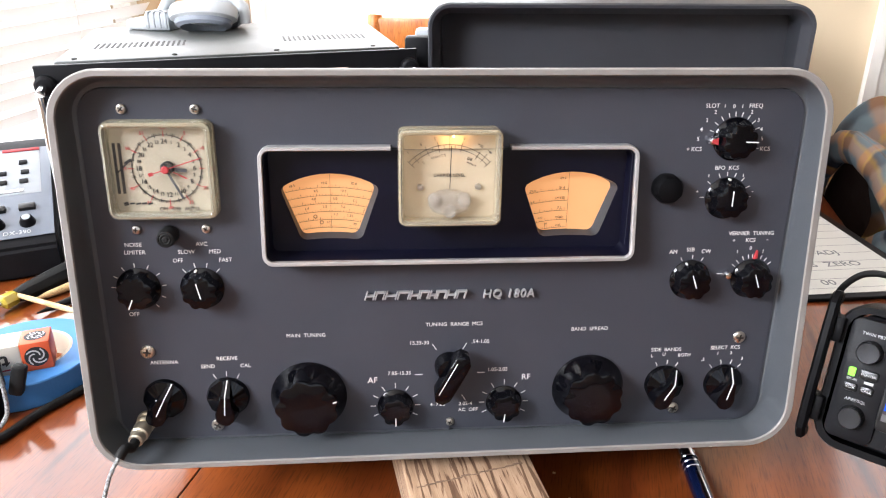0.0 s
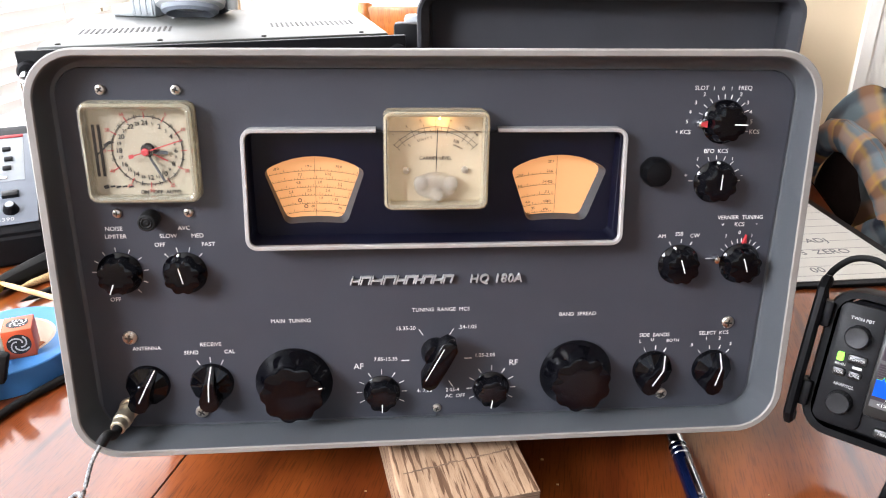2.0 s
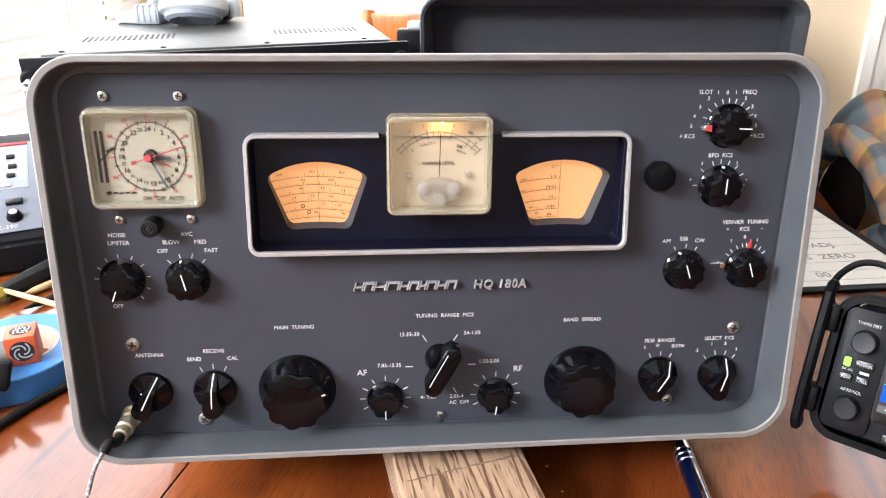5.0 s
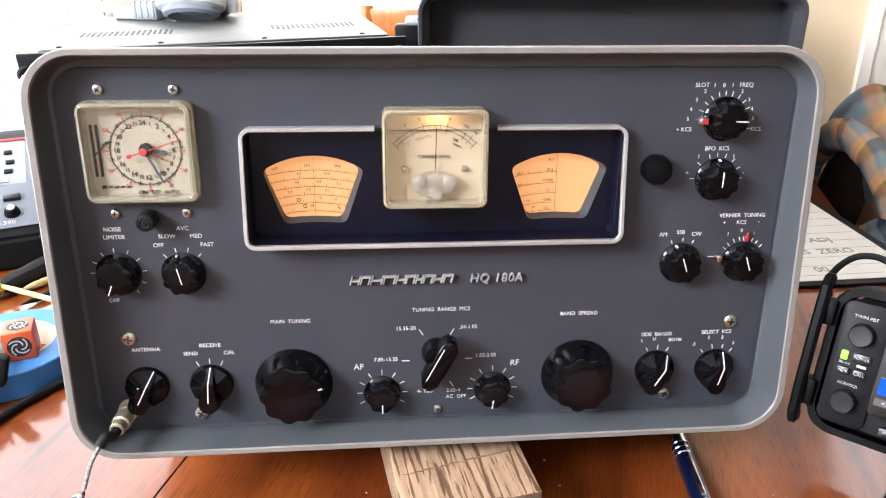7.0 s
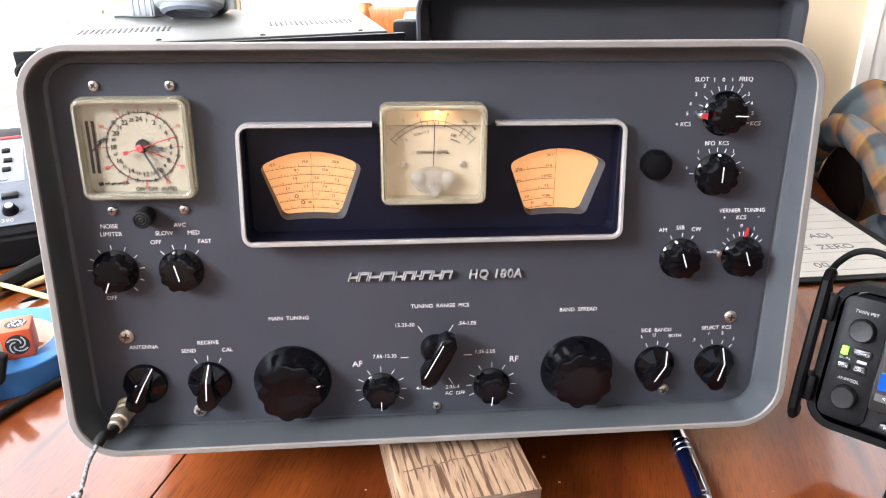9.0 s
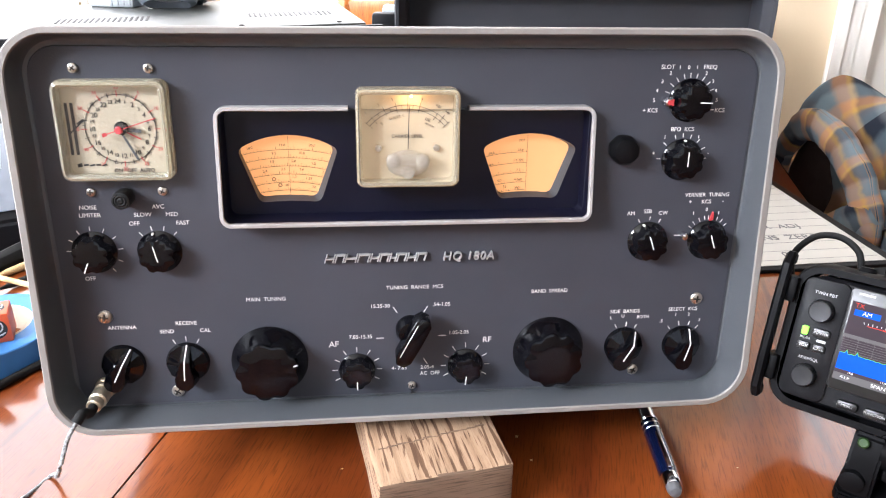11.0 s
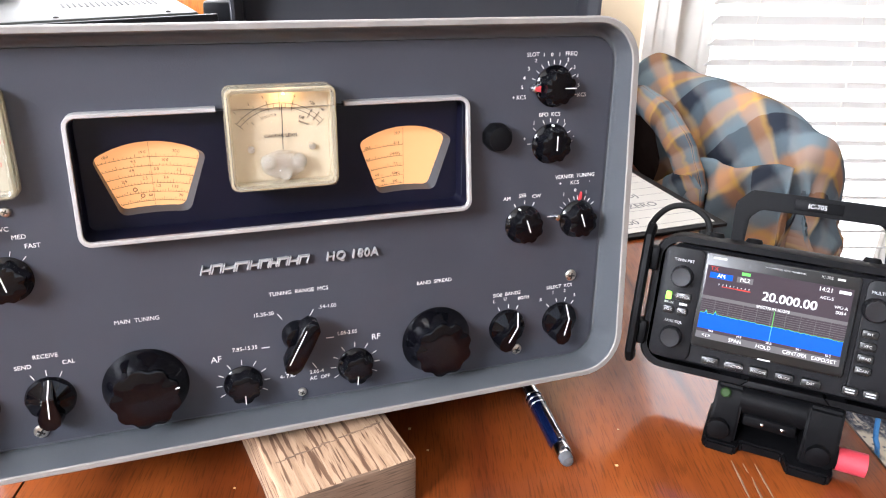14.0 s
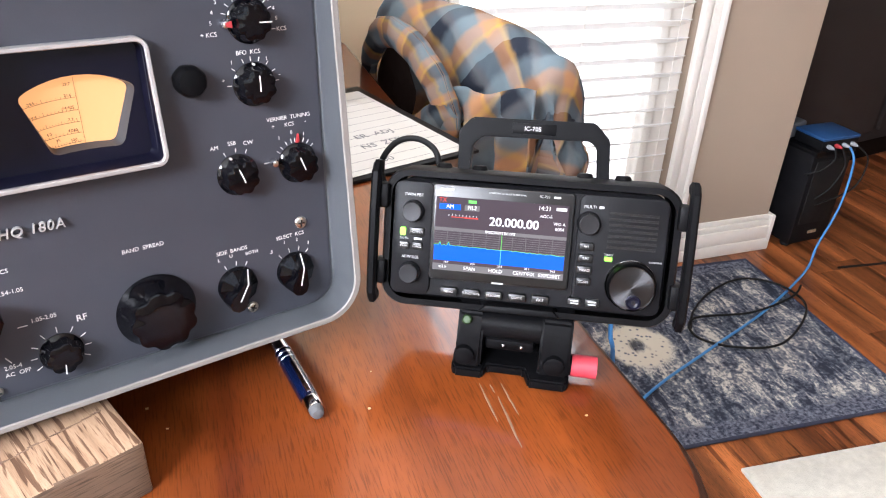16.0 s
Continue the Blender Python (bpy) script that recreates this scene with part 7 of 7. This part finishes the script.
for nm, sheet in (("cloth", cloth_grid(110, 96, drape)), ("front_flap", cloth_grid(56, 48, front_flap))):
    ob = part(nm, sheet, FLANNEL, shirt_thing, smooth=80)
    ob.modifiers.new("thickness", "SOLIDIFY").thickness = 0.003
for path, radii, twist in (([(-0.182, -0.040, 0.730), (-0.172, -0.048, 0.780), (-0.134, -0.054, 0.826), (-0.084, -0.058, 0.838), (-0.030, -0.060, 0.818), (0.012, -0.060, 0.784), (0.042, -0.060, 0.744), (0.052, -0.060, 0.700)], [0.014, 0.020, 0.025, 0.028, 0.030, 0.030, 0.028, 0.024], 0.4),
                           ([(0.056, -0.056, 0.752), (0.022, -0.070, 0.720), (-0.012, -0.076, 0.694), (-0.042, -0.072, 0.676), (-0.026, -0.064, 0.610), (-0.010, -0.060, 0.540)], [0.026, 0.028, 0.026, 0.020, 0.034, 0.042], 2.3)):
    ob = part("sleeve", sleeve(path, radii, twist), FLANNEL, shirt_thing, smooth=80)
    ob.modifiers.new("thickness", "SOLIDIFY").thickness = 0.003
# dark disc in place of the shade inside the shirt's open collar
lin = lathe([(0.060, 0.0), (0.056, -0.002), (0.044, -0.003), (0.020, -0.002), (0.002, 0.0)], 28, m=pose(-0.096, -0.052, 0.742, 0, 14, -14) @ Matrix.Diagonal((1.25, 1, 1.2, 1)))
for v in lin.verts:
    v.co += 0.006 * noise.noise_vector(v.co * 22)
part("collar_shade", lin, SHADE_AND_PLINTH, shirt_thing, "dark disc put in for the shade in the shirt's collar", smooth=80)

# ---- the floor beyond ----
rugm = pose(1.10, 0.835, 0.0, 0, 0, -3.5)
rb = bmesh.new()
nx, ny = 40, 26
grid = [[rb.verts.new((-0.60 + 1.175 * i / nx, -0.335 + 0.67 * j / ny, 0.007 + 0.002 * noise.noise(Vector((i * 0.31, j * 0.29, 2))))) for i in range(nx + 1)] for j in range(ny + 1)]
for j in range(ny):
    for i in range(nx):
        rb.faces.new((grid[j][i], grid[j][i + 1], grid[j + 1][i + 1], grid[j + 1][i]))
rug = thing("area_rug", "worn navy and cream patterned rug on the floorboards", "rug", rugm)
part("field", rb, RUG, rug)
edge = bmesh.new()
for a, b in (((-0.604, -0.339, 0.0), (0.579, -0.331, 0.0105)), ((-0.604, 0.331, 0.0), (0.579, 0.339, 0.0105)), ((-0.604, -0.331, 0.0), (-0.596, 0.331, 0.0105)), ((0.571, -0.331, 0.0), (0.579, 0.331, 0.0105))):
    box(a, b, 0.003, edge, seg=1)
part("binding", edge, mat("navy_binding", (0.03, 0.035, 0.06), 0.9, spread=0.3, scale=90, bump=0.5, bump_scale=300), rug, "dark navy bound edge")
mt_bm = bmesh.new()
box((-0.02, -0.62, 0.0), (0.62, 0.0, 0.008), 0.003, mt_bm)
solid("floor_mat", mt_bm, MAT_BEIGE, "pale beige mat on the floorboards", "mat", pose(1.133, 0.416, 0.0, 0, 0, -4.5))

AMP = pose(2.045, 1.178, 0.0, 0, 0, 5)
amp = thing("amplifier_cabinet", "black cabinet with a blue interface and leads on top", "amplifier", AMP)
part("cabinet", box((-0.166, 0.0, 0.012), (0.0, 0.30, 0.322), 0.010), BLACK_PLASTIC, amp)
part("side_panel", box((-0.001, 0.03, 0.03), (0.004, 0.27, 0.29), 0.002), RUBBER, amp)
part("front_grille", box((-0.150, -0.004, 0.085), (-0.016, 0.001, 0.300), 0.002), RUBBER, amp)
part("front_badge", box((-0.095, -0.003, 0.045), (-0.060, 0.001, 0.055), 0.0008), BRASS, amp)
part("top_tray", box((-0.164, -0.004, 0.312), (0.003, 0.295, 0.330), 0.005), BLACK_METAL, amp)
for x in (-0.145, -0.02):
    for y in (0.03, 0.27):
        part("castor", lathe([(0.014, 0.0), (0.017, 0.006), (0.014, 0.012)], 14, m=pose(x, y, 0.0, 90, 0, 0)), RUBBER, amp)
blu = thing("audio_interface", "black audio interface with a blue lid and plugs in its front", "interface", AMP @ pose(-0.070, 0.05, 0.330, 0, 0, -2))
part("case", box((-0.072, -0.05, 0.0), (0.072, 0.06, 0.030), 0.003), BLACK_PLASTIC, blu)
part("lid", box((-0.074, -0.052, 0.030), (0.074, 0.062, 0.041), 0.003), mat("blue_anodised", (0.03, 0.11, 0.30), 0.35, metal=0.5, spread=0.1, scale=30), blu, "blue metal lid")
for k, x in enumerate((-0.050, -0.018, 0.012, 0.045)):
    part("plug", lathe([(0.006, 0.0), (0.007, -0.006), (0.005, -0.018), (0.0025, -0.024)], 14, m=pose(x, -0.05, 0.014)), RED_INK if k == 1 else SILVER_PLASTIC, blu)
box2 = thing("control_box", "slate grey box on the amplifier cabinet", "box", AMP @ pose(-0.120, 0.165, 0.330, 0, 0, 10))
part("case", box((-0.045, -0.045, 0.0), (0.035, 0.045, 0.050), 0.010), mat("slate_plastic", (0.07, 0.085, 0.10), 0.4, spread=0.1, scale=30), box2)
solid("blue_lead", tube([AMP @ Vector((-0.058, -0.024, 0.344)), AMP @ Vector((-0.056, -0.050, 0.300)), AMP @ Vector((-0.075, -0.065, 0.17)), (1.900, 1.075, 0.060), (1.820, 1.020, 0.010), (1.545, 0.871, 0.017), (1.284, 0.765, 0.017), (1.035, 0.658, 0.017), (0.80, 0.50, 0.017)], 0.0036, 12, smooth_steps=8), BLUE_CABLE, "blue cable running from the amplifier over the rug", "cable")
solid("black_loop_lead", tube([(1.30, 0.86, 0.016), (1.36, 0.93, 0.016), (1.47, 1.00, 0.016), (1.60, 1.03, 0.017), (1.68, 0.96, 0.020), (1.67, 0.85, 0.018), (1.50, 0.74, 0.016), (1.37, 0.755, 0.016), (1.29, 0.82, 0.019), (1.33, 0.89, 0.022), (1.50, 0.87, 0.022), (1.66, 0.90, 0.024), (1.74, 0.95, 0.018)], 0.0032, 10, smooth_steps=8), RUBBER, "thin black cable coiled loosely on the rug", "cable")
for k, pts in enumerate((((-0.120, -0.024, 0.344), (-0.130, -0.040, 0.318), (-0.165, -0.030, 0.285), (-0.200, -0.010, 0.270)), ((-0.088, -0.024, 0.344), (-0.080, -0.042, 0.290), (-0.110, -0.040, 0.225), (-0.150, -0.030, 0.190)), ((-0.025, -0.024, 0.344), (0.012, -0.045, 0.300), (-0.020, -0.050, 0.215), (-0.140, -0.030, 0.165)))):
    solid("short_lead", tube([AMP @ Vector(p) for p in pts], 0.0028, 10, smooth_steps=6), RUBBER, "thin black lead drooping down the amplifier", "cable")
solid("long_black_lead", tube([(1.95, 1.02, 0.004), (2.3, 1.0, 0.004), (2.7, 1.1, 0.004), (3.4, 1.0, 0.004)], 0.0035, 10, smooth_steps=6), RUBBER, "thin black cable along the floorboards", "cable")
SOFA = pose(2.35, 1.62, 0.0, 0, 0, 10)
sofa = thing("dark_sideboard", "very dark brown cabinet in the far room", "cabinet", SOFA)
part("carcass", box((-0.45, 0.0, 0.09), (2.0, 0.5, 1.35), 0.012), DARK_CLOTH, sofa)
for k in range(3):
    part("drawer_front", box((-0.42 + 0.8 * k, -0.018, 0.14), (0.34 + 0.8 * k, 0.0, 0.70), 0.005), DARK_CLOTH, sofa)
    part("door", box((-0.42 + 0.8 * k, -0.018, 0.73), (0.34 + 0.8 * k, 0.0, 1.31), 0.005), DARK_CLOTH, sofa)
part("plinth", box((-0.42, 0.03, 0.0), (1.97, 0.47, 0.09), 0.003), SHADE_AND_PLINTH, sofa)

# ---- floorboards, laid along y with staggered ends ----
flr = thing("floor", "warm brown wooden plank floor", "floor")
flr["kind"] = "structure"
rg = random.Random(11)
widths = 0.098
meshes = {}
for j in range(-16, 46):
    x = j * widths
    if not WEST - 0.05 < x < 4.40:
        continue
    stop = NOOK - 0.002 if x < 0.0 else DOORWALL - 0.002 if x < 1.75 else 3.278
    near = 0.35 < x < 3.0
    y = -2.678 - rg.uniform(0, 0.8)
    while y < stop - 0.02:
        L = rg.choice((0.6, 0.9, 1.2)) if near else 2.4
        y0, y1 = max(y, -2.678), min(y + L, stop)
        y += L
        if y1 - y0 < 0.02:
            continue
        key = round(y1 - y0, 2)
        if key not in meshes:
            ob = link_mesh("plank", box((0.0005, 0.0006, -0.006), (widths - 0.0005, key - 0.0006, 0.0), 0.0008, seg=1), FLOORBOARD)
            meshes[key] = ob.data
        else:
            ob = new("plank", meshes[key])
        ob.parent = flr
        ob.location = (x, y0, 0)
